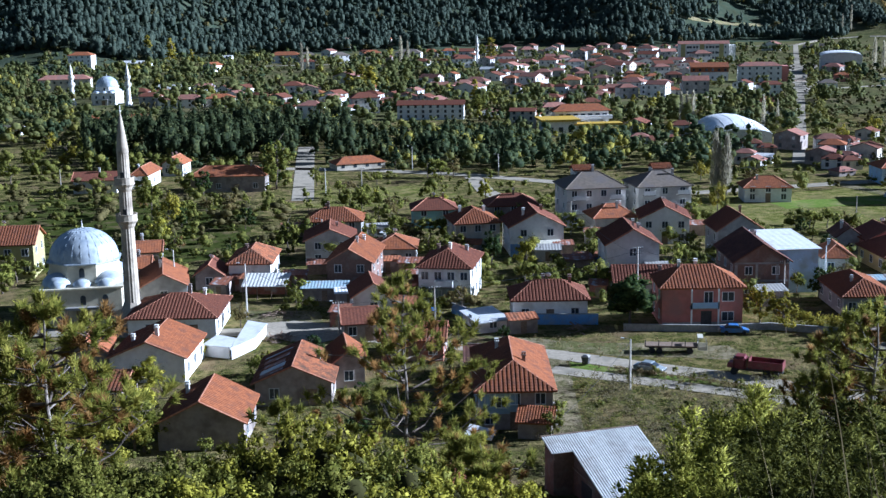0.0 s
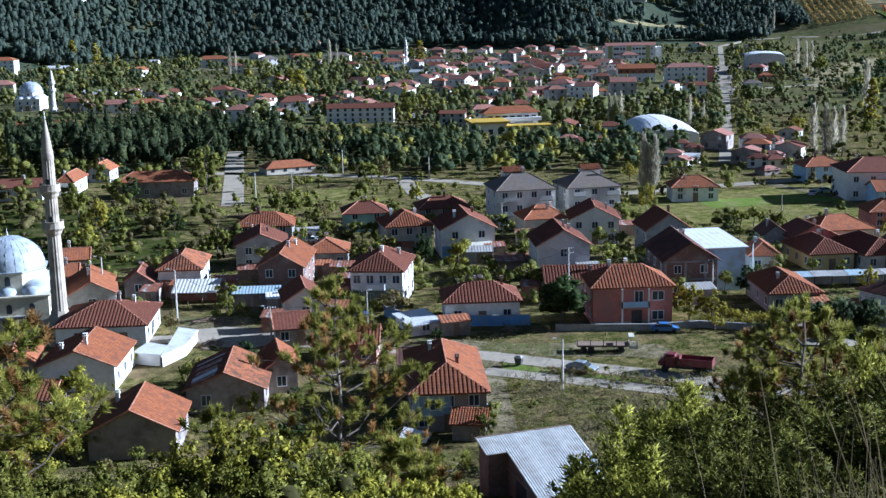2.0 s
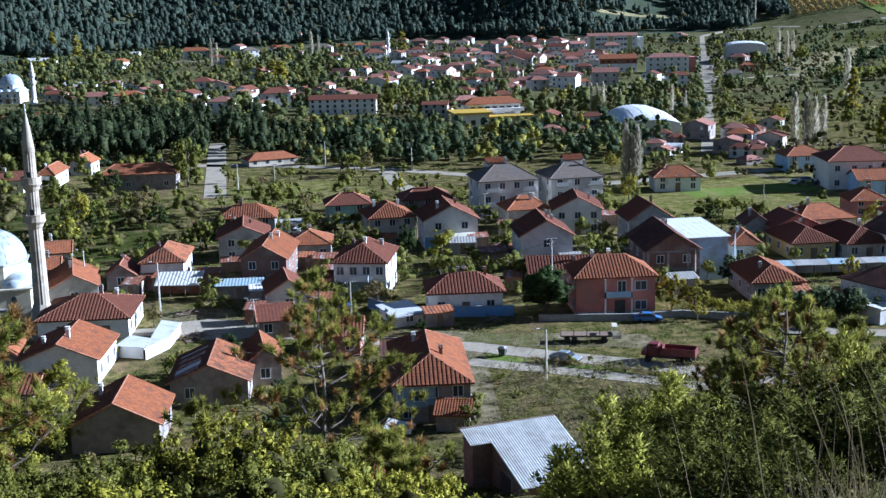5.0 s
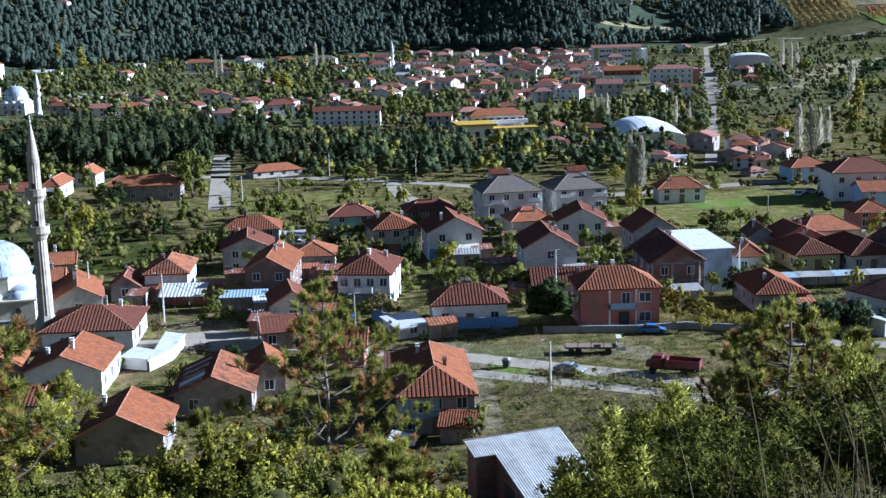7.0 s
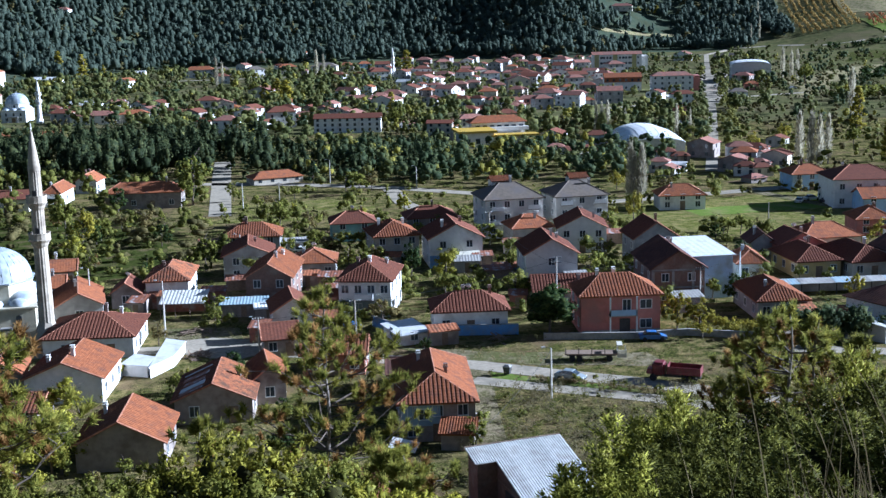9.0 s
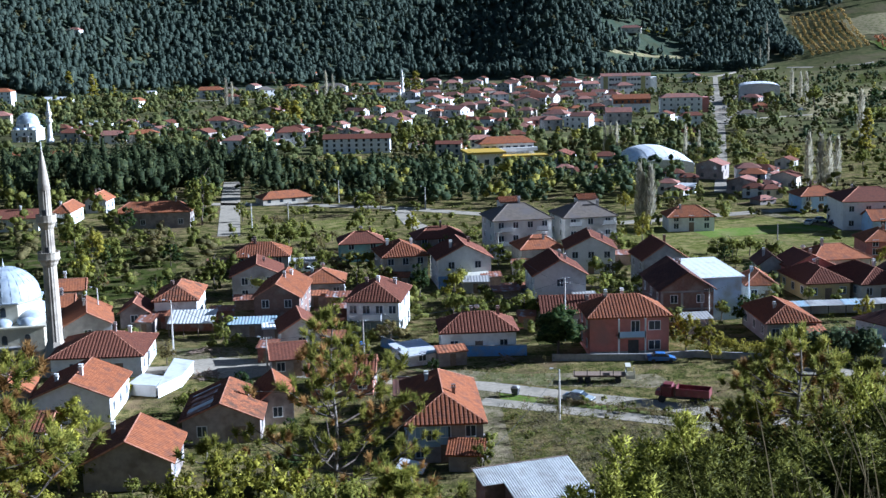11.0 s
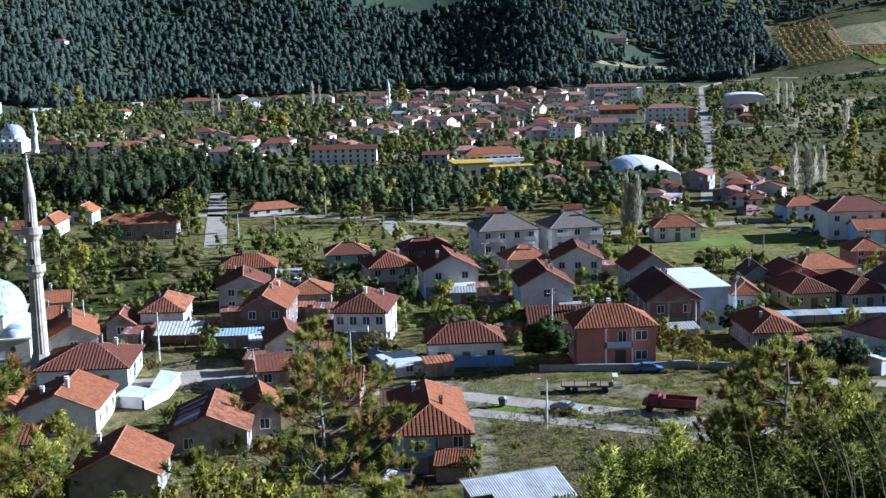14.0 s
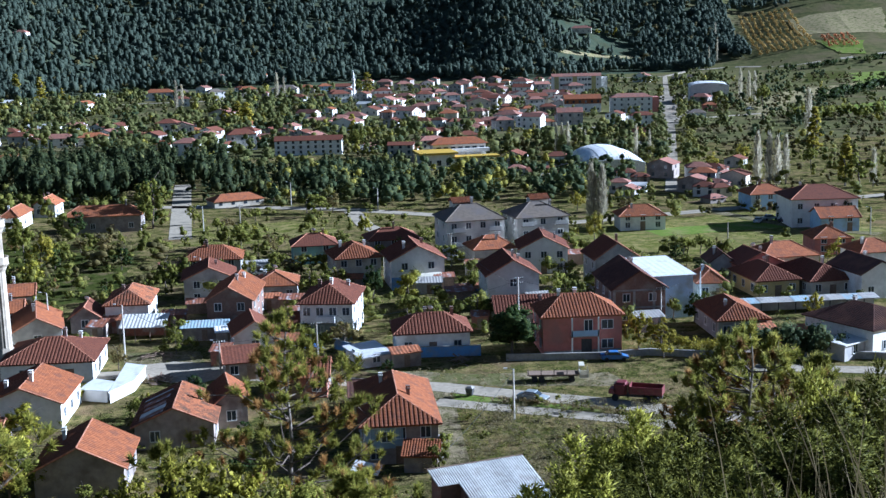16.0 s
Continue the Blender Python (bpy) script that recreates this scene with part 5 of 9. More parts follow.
house(6.4, 971.2, 10, 10.1, 8.1, 5.0, 1.8, "hip", BLUE_WALL, TILE_RED, "far pale blue two-storey house with a hipped red tile roof", 2, 2, 0, 1)
house(15.0, 843.2, 10, 13.1, 10.5, 5.8, 2.3, "hip", WHITE_WALL, TILE_BROWN, "far white two-storey house with a hipped brown tile roof", 2, 4, 0, 1)
house(-39.4, 810.1, 10, 9.1, 6.4, 3.2, 1.4, "hip", CREAM_WALL, TILE_HAZED, "far cream one-storey house with a hipped pale red tile roof", 1, 2, 0, 1)
house(-46.7, 555.6, -32, 9.2, 6.4, 5.3, 1.4, "gable_y", WHITE_WALL, TILE_HAZED, "far white two-storey house with a gabled pale red tile roof", 2, 2, 0, 1)
house(-12.2, 596.6, -32, 7.8, 5.5, 4.7, 1.2, "gable_y", WHITE_WALL, TILE_HAZED, "far white two-storey house with a gabled pale red tile roof", 2, 2, 0, 1)
house(6.9, 713.2, -32, 6.8, 4.8, 4.3, 1.1, "gable_y", WHITE_WALL, TILE_RED, "far white two-storey house with a gabled red tile roof", 2, 2, 0, 1)
house(7.8, 612.9, -32, 10.7, 8.5, 3.7, 1.9, "gable_y", WHITE_WALL, TILE_HAZED, "far white two-storey house with a gabled pale red tile roof", 2, 2, 0, 1)
house(-3.7, 507.3, -4, 26.1, 7.3, 5.8, 1.6, "gable_x", WHITE_WALL, TILE_BROWN, "far white three-storey house with a gabled brown tile roof", 3, 9, 0, 1)
house(29.1, 454.1, -10, 8.9, 4.5, 7.6, 1.0, "gable_x", CREAM_WALL, TILE_BROWN, "far cream four-storey house with a gabled brown tile roof", 4, 3, 0, 1)
house(-29.2, 552.6, -34, 14.5, 7.2, 2.4, 1.6, "hip", CREAM_WALL, TILE_RED, "far cream one-storey house with a hipped red tile roof", 1, 4, 0, 1)
house(-64.3, 545.8, -24, 9.5, 5.7, 2.9, 1.3, "hip", CREAM_WALL, TILE_RED, "far cream one-storey house with a hipped red tile roof", 1, 3, 0, 1)
house(-55.8, 531.0, -32, 5.1, 4.1, 2.8, 0.9, "gable_y", WHITE_WALL, TILE_HAZED, "far white one-storey house with a gabled pale red tile roof", 1, 1, 0, 1)
house(-21.5, 563.7, -12, 8.4, 5.0, 3.0, 1.1, "gable_x", CREAM_WALL, TILE_HAZED, "far cream one-storey house with a gabled pale red tile roof", 1, 3, 0, 1)
house(-113.3, 611.3, -24, 6.9, 5.5, 2.4, 1.2, "hip", CREAM_WALL, TILE_HAZED, "far cream one-storey house with a hipped pale red tile roof", 1, 2, 0, 1)
house(65.0, 968.3, 10, 11.7, 9.4, 5.0, 2.1, "hip", CREAM_WALL, TILE_HAZED, "far cream two-storey house with a hipped pale red tile roof", 2, 3, 0, 1)
house(55.2, 1042.7, -12, 11.7, 9.4, 3.6, 2.1, "hip", DUSKY_WALL, TILE_HAZED, "far dusky beige one-storey house with a hipped pale red tile roof", 1, 2, 0, 1)
house(56.4, 830.6, -24, 12.2, 8.6, 3.6, 1.9, "hip", DUSKY_WALL, TILE_HAZED, "far dusky beige one-storey house with a hipped pale red tile roof", 1, 3, 0, 1)
house(70.0, 838.1, 5, 10.9, 7.6, 4.4, 1.7, "hip", WHITE_WALL, TILE_RED, "far white two-storey house with a hipped red tile roof", 2, 2, 0, 1)
house(42.6, 778.1, -32, 10.8, 8.6, 4.7, 1.9, "gable_y", WHITE_WALL, TILE_HAZED, "far white two-storey house with a gabled pale red tile roof", 2, 2, 0, 1)
house(29.2, 770.4, -24, 9.4, 6.6, 3.0, 1.4, "gable_x", WHITE_WALL, METAL_ROOF, "far white one-storey house with a gabled metal roof", 1, 2, 0, 1)
house(49.9, 785.5, -32, 7.5, 6.0, 3.8, 1.3, "gable_y", WHITE_WALL, TILE_HAZED, "far white one-storey house with a gabled pale red tile roof", 1, 2, 0, 1)
house(37.3, 685.2, -24, 7.2, 5.7, 3.6, 1.3, "hip", DUSKY_WALL, TILE_RED, "far dusky beige two-storey house with a hipped red tile roof", 2, 2, 0, 1)
house(44.2, 675.2, -34, 7.1, 5.6, 3.5, 1.2, "hip", CREAM_WALL, TILE_RED, "far cream two-storey house with a hipped red tile roof", 2, 2, 0, 1)
house(82.5, 872.2, 22, 9.1, 7.3, 3.8, 1.6, "hip", DUSKY_WALL, TILE_HAZED, "far dusky beige one-storey house with a hipped pale red tile roof", 1, 2, 0, 1)
house(84.2, 809.8, 10, 10.5, 7.4, 4.6, 1.6, "hip", WHITE_WALL, TILE_HAZED, "far white two-storey house with a hipped pale red tile roof", 2, 2, 0, 1)
house(77.9, 709.7, -8, 8.0, 6.4, 3.7, 1.4, "hip", CREAM_WALL, TILE_HAZED, "far cream two-storey house with a hipped pale red tile roof", 2, 2, 0, 1)
house(84.4, 674.3, -34, 8.8, 7.0, 3.5, 1.5, "hip", CREAM_WALL, TILE_HAZED, "far cream one-storey house with a hipped pale red tile roof", 1, 3, 0, 1)
house(98.5, 751.1, 10, 7.2, 5.7, 4.9, 1.3, "hip", WHITE_WALL, TILE_HAZED, "far white two-storey house with a hipped pale red tile roof", 2, 2, 0, 1)
house(67.1, 677.8, -8, 6.5, 5.2, 4.1, 1.1, "hip", WHITE_WALL, TILE_HAZED, "far white two-storey house with a hipped pale red tile roof", 2, 2, 0, 1)
house(57.8, 724.5, -12, 9.4, 7.6, 3.8, 1.7, "hip", DUSKY_WALL, TILE_HAZED, "far dusky beige one-storey house with a hipped pale red tile roof", 1, 2, 0, 1)
house(67.3, 745.3, -8, 8.4, 6.7, 3.2, 1.5, "hip", CREAM_WALL, TILE_HAZED, "far cream one-storey house with a hipped pale red tile roof", 1, 2, 0, 1)
house(99.1, 663.2, -12, 10.4, 7.3, 4.0, 1.6, "hip", WHITE_WALL, TILE_RED, "far white two-storey house with a hipped red tile roof", 2, 3, 0, 1)
house(97.9, 605.1, -32, 6.9, 5.5, 4.2, 1.2, "gable_y", WHITE_WALL, TILE_HAZED, "far white two-storey house with a gabled pale red tile roof", 2, 2, 0, 1)
house(84.2, 618.9, -8, 13.5, 6.7, 2.7, 1.5, "hip", PINK_WALL, TILE_HAZED, "far pink one-storey house with a hipped pale red tile roof", 1, 4, 0, 1)
house(118.1, 766.9, 10, 10.0, 7.0, 4.0, 1.5, "hip", CREAM_WALL, TILE_HAZED, "far cream one-storey house with a hipped pale red tile roof", 1, 2, 0, 1)
house(121.9, 716.4, 10, 9.3, 6.5, 6.2, 1.4, "hip", GREY_WALL, TILE_HAZED, "far grey two-storey house with a hipped pale red tile roof", 2, 3, 0, 1)
house(108.1, 630.3, 10, 9.9, 5.9, 3.8, 1.3, "hip", CREAM_WALL, TILE_HAZED, "far cream one-storey house with a hipped pale red tile roof", 1, 3, 0, 1)
house(123.0, 627.2, -24, 12.0, 6.0, 3.8, 1.3, "hip", WHITE_WALL, TILE_BROWN, "far white two-storey house with a hipped brown tile roof", 2, 5, 0, 1)
block_a = house(176.7, 871.1, -6, 33.2, 8.3, 11.3, 1.8, "gable_x", WHITE_WALL, TILE_HAZED, "far white three-storey house with a gabled pale red tile roof", 3, 7, 0, 1)
block_b = house(143.2, 690.7, -6, 19.8, 9.9, 7.2, 2.2, "gable_x", WHITE_WALL, TILE_RED, "far white two-storey house with a gabled red tile roof", 2, 6, 0, 1)
block_c = house(166.6, 675.8, -6, 21.7, 8.7, 8.2, 1.9, "hip", WHITE_WALL, TILE_HAZED, "far white three-storey house with a hipped pale red tile roof", 3, 6, 0, 1)
house(141.8, 605.8, -32, 7.9, 6.3, 4.8, 1.4, "gable_y", WHITE_WALL, TILE_BROWN, "far white two-storey house with a gabled brown tile roof", 2, 3, 0, 1)
house(151.7, 594.2, -3, 11.4, 6.8, 4.7, 1.5, "hip", WHITE_WALL, TILE_BROWN, "far white two-storey house with a hipped brown tile roof", 2, 4, 0, 1)
house(149.7, 612.7, 10, 8.0, 3.2, 2.1, 0.7, "gable_x", CREAM_WALL, METAL_ROOF, "far cream one-storey house with a gabled metal roof", 1, 2, 0, 1)
house(252.6, 988.5, -32, 12.0, 9.6, 5.1, 2.1, "gable_y", WHITE_WALL, TILE_HAZED, "far white two-storey house with a gabled pale red tile roof", 2, 2, 0, 1)
house(218.5, 720.1, -34, 10.0, 8.0, 4.4, 1.8, "hip", DUSKY_WALL, TILE_HAZED, "far dusky beige two-storey house with a hipped pale red tile roof", 2, 2, 0, 1)
house(206.3, 664.7, -12, 7.5, 6.0, 3.5, 1.3, "hip", PINK_WALL, TILE_RED, "far pink one-storey house with a hipped red tile roof", 1, 2, 0, 1)
house(179.2, 597.9, -12, 8.3, 6.7, 4.7, 1.5, "hip", WHITE_WALL, TILE_GREY, "far white two-storey house with a hipped grey roof", 2, 2, 0, 1)
house(123.1, 499.5, 22, 10.9, 6.5, 2.2, 1.4, "hip", GREY_WALL, TILE_BROWN, "far grey one-storey house with a hipped brown tile roof", 1, 2, 0, 1)
house(140.7, 558.8, 22, 5.9, 4.7, 2.0, 1.0, "gable_y", PINK_WALL, TILE_RED, "far pink one-storey house with a gabled red tile roof", 1, 1, 0, 1)
house(92.6, 382.6, -10, 6.0, 4.8, 3.7, 1.1, "hip", WHITE_WALL, TILE_BROWN, "far white two-storey house with a hipped brown tile roof", 2, 3, 0, 1)
house(91.3, 363.0, -24, 5.4, 3.3, 2.2, 0.7, "gable_x", WHITE_WALL, WHITE_WALL, "far white one-storey house with a gabled flat white roof", 1, 3, 0, 1)
house(123.4, 396.7, -34, 10.4, 6.3, 2.4, 1.4, "hip", DUSKY_WALL, TILE_BROWN, "far dusky beige two-storey house with a hipped brown tile roof", 2, 4, 0, 1)
house(114.0, 360.9, -34, 7.9, 5.6, 2.2, 1.2, "hip", DUSKY_WALL, TILE_HAZED, "far dusky beige two-storey house with a hipped pale red tile roof", 2, 3, 0, 1)
house(125.7, 378.0, -12, 6.6, 4.7, 2.7, 1.0, "hip", GREY_WALL, TILE_RED, "far grey two-storey house with a hipped red tile roof", 2, 3, 0, 1)
house(105.8, 336.8, 22, 5.3, 4.3, 1.5, 0.9, "hip", DUSKY_WALL, TILE_HAZED, "far dusky beige one-storey house with a hipped pale red tile roof", 1, 2, 0, 1)
house(71.5, 414.2, 22, 10.9, 5.4, 1.5, 1.2, "gable_x", CREAM_WALL, TILE_BROWN, "far cream one-storey house with a gabled brown tile roof", 1, 3, 0, 1)
house(81.1, 420.0, -32, 4.8, 3.8, 1.5, 0.8, "gable_y", PINK_WALL, TILE_RED, "far pink one-storey house with a gabled red tile roof", 1, 1, 0, 1)
house(45.4, 514.0, 10, 11.2, 6.7, 3.6, 1.5, "hip", CREAM_WALL, TILE_HAZED, "far cream two-storey house with a hipped pale red tile roof", 2, 3, 0, 1)
house(47.6, 484.2, 22, 9.3, 5.6, 3.4, 1.2, "hip", WHITE_WALL, TILE_RED, "far white two-storey house with a hipped red tile roof", 2, 3, 0, 1)
house(42.1, 525.6, 10, 8.3, 5.0, 2.8, 1.1, "hip", DUSKY_WALL, TILE_HAZED, "far dusky beige one-storey house with a hipped pale red tile roof", 1, 2, 0, 1)
house(19.2, 510.9, -32, 6.3, 5.0, 2.2, 1.1, "gable_y", WHITE_WALL, TILE_HAZED, "far white one-storey house with a gabled pale red tile roof", 1, 1, 0, 1)
house(56.2, 489.1, 10, 8.6, 5.1, 2.6, 1.1, "hip", WHITE_WALL, TILE_HAZED, "far white one-storey house with a hipped pale red tile roof", 1, 3, 0, 1)
house(-24.2, 367.6, 22, 14.5, 7.3, 1.9, 1.6, "hip", CREAM_WALL, TILE_RED, "far cream one-storey house with a hipped red tile roof", 1, 4, 0, 1)
house(-211.2, 908.0, -12, 23.6, 7.1, 3.1, 1.6, "gable_x", WHITE_WALL, WHITE_WALL, "far white one-storey house with a gabled flat white roof", 1, 4, 0, 1)
house(271.8, 938.1, -34, 16.3, 9.8, 4.9, 2.1, "gable_x", GREY_WALL, TILE_GREY, "far grey one-storey house with a gabled grey roof", 1, 3, 0, 1)
house(37.1, 900.9, 10, 10.2, 8.1, 3.5, 1.8, "hip", WHITE_WALL, TILE_HAZED, "far white one-storey house with a hipped pale red tile roof", 1, 2, 0, 1)
house(98.3, 829.6, -8, 8.6, 6.9, 3.6, 1.5, "hip", CREAM_WALL, TILE_HAZED, "far cream one-storey house with a hipped pale red tile roof", 1, 2, 0, 1)
house(48.5, 644.0, -24, 7.3, 5.8, 2.8, 1.3, "hip", CREAM_WALL, TILE_RED, "far cream one-storey house with a hipped red tile roof", 1, 2, 0, 1)
house(143.8, 760.1, -24, 8.6, 6.9, 4.0, 1.5, "hip", WHITE_WALL, TILE_HAZED, "far white one-storey house with a hipped pale red tile roof", 1, 2, 0, 1)
house(81.9, 986.4, -28, 7.6, 6.1, 3.3, 1.3, "gable_y", DUSKY_WALL, TILE_BROWN, "far dusky beige one-storey house with a gabled brown tile roof", 1, 2, 0, 1)
house(43.9, 722.9, -20, 8.2, 6.6, 3.7, 1.4, "hip", WHITE_WALL, TILE_HAZED, "far white two-storey house with a hipped pale red tile roof", 2, 2, 0, 1)
house(177.5, 1024.0, -24, 7.1, 5.7, 3.4, 1.2, "hip", CREAM_WALL, TILE_BROWN, "far cream two-storey house with a hipped brown tile roof", 2, 2, 0, 1)
house(71.6, 784.5, -35, 6.6, 5.3, 3.8, 1.2, "gable_y", WHITE_WALL, TILE_BROWN, "far white two-storey house with a gabled brown tile roof", 2, 2, 0, 1)
house(36.4, 622.3, -28, 7.9, 6.3, 3.6, 1.4, "gable_y", GREY_WALL, TILE_BROWN, "far grey two-storey house with a gabled brown tile roof", 2, 2, 0, 1)
house(127.9, 906.8, 6, 7.1, 5.7, 4.0, 1.3, "hip", DUSKY_WALL, TILE_BROWN, "far dusky beige one-storey house with a hipped brown tile roof", 1, 2, 0, 1)
house(95.3, 1045.3, -28, 7.6, 6.1, 4.6, 1.3, "gable_y", GREY_WALL, TILE_BROWN, "far grey two-storey house with a gabled brown tile roof", 2, 2, 0, 1)
house(64.8, 606.0, 10, 7.7, 6.2, 3.7, 1.4, "hip", CREAM_WALL, TILE_BROWN, "far cream one-storey house with a hipped brown tile roof", 1, 2, 0, 1)
house(66.1, 648.1, -12, 9.2, 7.4, 4.7, 1.6, "hip", CREAM_WALL, TILE_RED, "far cream one-storey house with a hipped red tile roof", 1, 2, 0, 1)
house(73.2, 1034.5, -35, 8.1, 6.5, 5.0, 1.4, "gable_y", DUSKY_WALL, TILE_BROWN, "far dusky beige two-storey house with a gabled brown tile roof", 2, 2, 0, 1)
house(108.6, 898.9, -12, 7.6, 6.1, 3.8, 1.3, "hip", CREAM_WALL, TILE_RED, "far cream one-storey house with a hipped red tile roof", 1, 2, 0, 1)
house(46.3, 897.3, 6, 8.0, 6.4, 4.1, 1.4, "hip", WHITE_WALL, TILE_BROWN, "far white one-storey house with a hipped brown tile roof", 1, 2, 0, 1)
house(149.8, 831.7, -8, 6.1, 4.9, 3.8, 1.1, "hip", CREAM_WALL, TILE_BROWN, "far cream one-storey house with a hipped brown tile roof", 1, 2, 0, 1)
house(136.5, 823.5, 6, 7.2, 5.8, 4.3, 1.3, "hip", GREY_WALL, TILE_BROWN, "far grey one-storey house with a hipped brown tile roof", 1, 2, 0, 1)
house(146.8, 998.0, -20, 6.6, 5.3, 3.5, 1.2, "hip", CREAM_WALL, TILE_RED, "far cream one-storey house with a hipped red tile roof", 1, 2, 0, 1)
house(113.2, 993.2, -28, 8.8, 7.0, 4.7, 1.5, "gable_y", DUSKY_WALL, TILE_HAZED, "far dusky beige one-storey house with a gabled pale red tile roof", 1, 2, 0, 1)
house(130.9, 1042.4, -20, 9.4, 7.5, 4.1, 1.7, "hip", CREAM_WALL, TILE_HAZED, "far cream two-storey house with a hipped pale red tile roof", 2, 2, 0, 1)
house(137.2, 787.7, 6, 5.9, 4.7, 3.4, 1.0, "hip", DUSKY_WALL, TILE_BROWN, "far dusky beige two-storey house with a hipped brown tile roof", 2, 2, 0, 1)
house(153.2, 914.4, -28, 9.2, 7.3, 4.1, 1.6, "gable_y", WHITE_WALL, TILE_BROWN, "far white two-storey house with a gabled brown tile roof", 2, 2, 0, 1)
house(197.5, 1025.8, -8, 6.6, 5.3, 2.9, 1.2, "hip", CREAM_WALL, TILE_BROWN, "far cream two-storey house with a hipped brown tile roof", 2, 2, 0, 1)
house(104.0, 706.9, 6, 6.7, 5.4, 3.5, 1.2, "hip", DUSKY_WALL, TILE_BROWN, "far dusky beige two-storey house with a hipped brown tile roof", 2, 2, 0, 1)
house(111.0, 801.2, 6, 6.7, 5.3, 4.1, 1.2, "hip", WHITE_WALL, TILE_BROWN, "far white one-storey house with a hipped brown tile roof", 1, 2, 0, 1)
house(121.7, 854.1, -40, 9.4, 7.5, 5.4, 1.7, "gable_y", DUSKY_WALL, TILE_HAZED, "far dusky beige one-storey house with a gabled pale red tile roof", 1, 2, 0, 1)
house(57.4, 610.6, -34, 7.0, 5.6, 4.2, 1.2, "hip", WHITE_WALL, TILE_BROWN, "far white one-storey house with a hipped brown tile roof", 1, 2, 0, 1)
house(159.7, 829.2, -20, 7.3, 5.9, 3.5, 1.3, "hip", GREY_WALL, TILE_BROWN, "far grey two-storey house with a hipped brown tile roof", 2, 2, 0, 1)
house(94.5, 773.8, 6, 9.3, 7.5, 4.6, 1.6, "hip", WHITE_WALL, TILE_BROWN, "far white two-storey house with a hipped brown tile roof", 2, 2, 0, 1)
house(50.7, 612.7, -34, 8.8, 7.0, 3.9, 1.5, "hip", WHITE_WALL, TILE_BROWN, "far white one-storey house with a hipped brown tile roof", 1, 2, 0, 1)
house(111.5, 679.5, 10, 7.5, 6.0, 3.6, 1.3, "hip", WHITE_WALL, TILE_RED, "far white one-storey house with a hipped red tile roof", 1, 2, 0, 1)
house(120.7, 669.6, -8, 8.2, 6.5, 5.0, 1.4, "hip", DUSKY_WALL, TILE_BROWN, "far dusky beige two-storey house with a hipped brown tile roof", 2, 2, 0, 1)
house(160.7, 975.2, -8, 6.4, 5.1, 2.7, 1.1, "hip", DUSKY_WALL, TILE_HAZED, "far dusky beige two-storey house with a hipped pale red tile roof", 2, 2, 0, 1)
house(91.9, 934.4, -28, 8.0, 6.4, 4.1, 1.4, "gable_y", WHITE_WALL, TILE_BROWN, "far white two-storey house with a gabled brown tile roof", 2, 2, 0, 1)
house(141.0, 1019.1, -40, 8.5, 6.8, 5.1, 1.5, "gable_y", DUSKY_WALL, TILE_BROWN, "far dusky beige two-storey house with a gabled brown tile roof", 2, 2, 0, 1)
house(91.2, 738.6, -35, 7.9, 6.3, 3.6, 1.4, "gable_y", WHITE_WALL, TILE_BROWN, "far white one-storey house with a gabled brown tile roof", 1, 2, 0, 1)
house(160.0, 1011.8, -40, 7.9, 6.3, 3.9, 1.4, "gable_y", GREY_WALL, TILE_BROWN, "far grey two-storey house with a gabled brown tile roof", 2, 2, 0, 1)
house(101.4, 930.9, -40, 7.9, 6.3, 4.1, 1.4, "gable_y", WHITE_WALL, TILE_BROWN, "far white two-storey house with a gabled brown tile roof", 2, 2, 0, 1)
house(126.2, 832.6, 6, 6.5, 5.2, 3.3, 1.2, "hip", WHITE_WALL, TILE_BROWN, "far white two-storey house with a hipped brown tile roof", 2, 2, 0, 1)
house(36.6, 737.9, -35, 6.5, 5.2, 3.4, 1.1, "gable_y", WHITE_WALL, TILE_BROWN, "far white two-storey house with a gabled brown tile roof", 2, 2, 0, 1)
house(85.0, 589.4, 10, 8.7, 6.9, 4.9, 1.5, "hip", GREY_WALL, TILE_HAZED, "far grey two-storey house with a hipped pale red tile roof", 2, 2, 0, 1)
house(51.7, 963.1, -35, 7.0, 5.6, 3.7, 1.2, "gable_y", DUSKY_WALL, TILE_BROWN, "far dusky beige two-storey house with a gabled brown tile roof", 2, 2, 0, 1)
house(78.3, 741.3, -35, 6.1, 4.9, 3.8, 1.1, "gable_y", DUSKY_WALL, TILE_HAZED, "far dusky beige one-storey house with a gabled pale red tile roof", 1, 2, 0, 1)
house(72.3, 594.5, -40, 7.3, 5.9, 4.0, 1.3, "gable_y", WHITE_WALL, TILE_BROWN, "far white one-storey house with a gabled brown tile roof", 1, 2, 0, 1)
house(106.3, 815.2, -35, 9.0, 7.2, 4.6, 1.6, "gable_y", WHITE_WALL, TILE_BROWN, "far white two-storey house with a gabled brown tile roof", 2, 2, 0, 1)
house(122.5, 948.1, -8, 9.2, 7.4, 4.5, 1.6, "hip", GREY_WALL, TILE_HAZED, "far grey two-storey house with a hipped pale red tile roof", 2, 2, 0, 1)
house(182.5, 994.0, 6, 7.3, 5.8, 4.4, 1.3, "hip", WHITE_WALL, TILE_HAZED, "far white two-storey house with a hipped pale red tile roof", 2, 2, 0, 1)
house(106.2, 593.8, 6, 7.2, 5.8, 3.1, 1.3, "hip", GREY_WALL, TILE_RED, "far grey two-storey house with a hipped red tile roof", 2, 2, 0, 1)
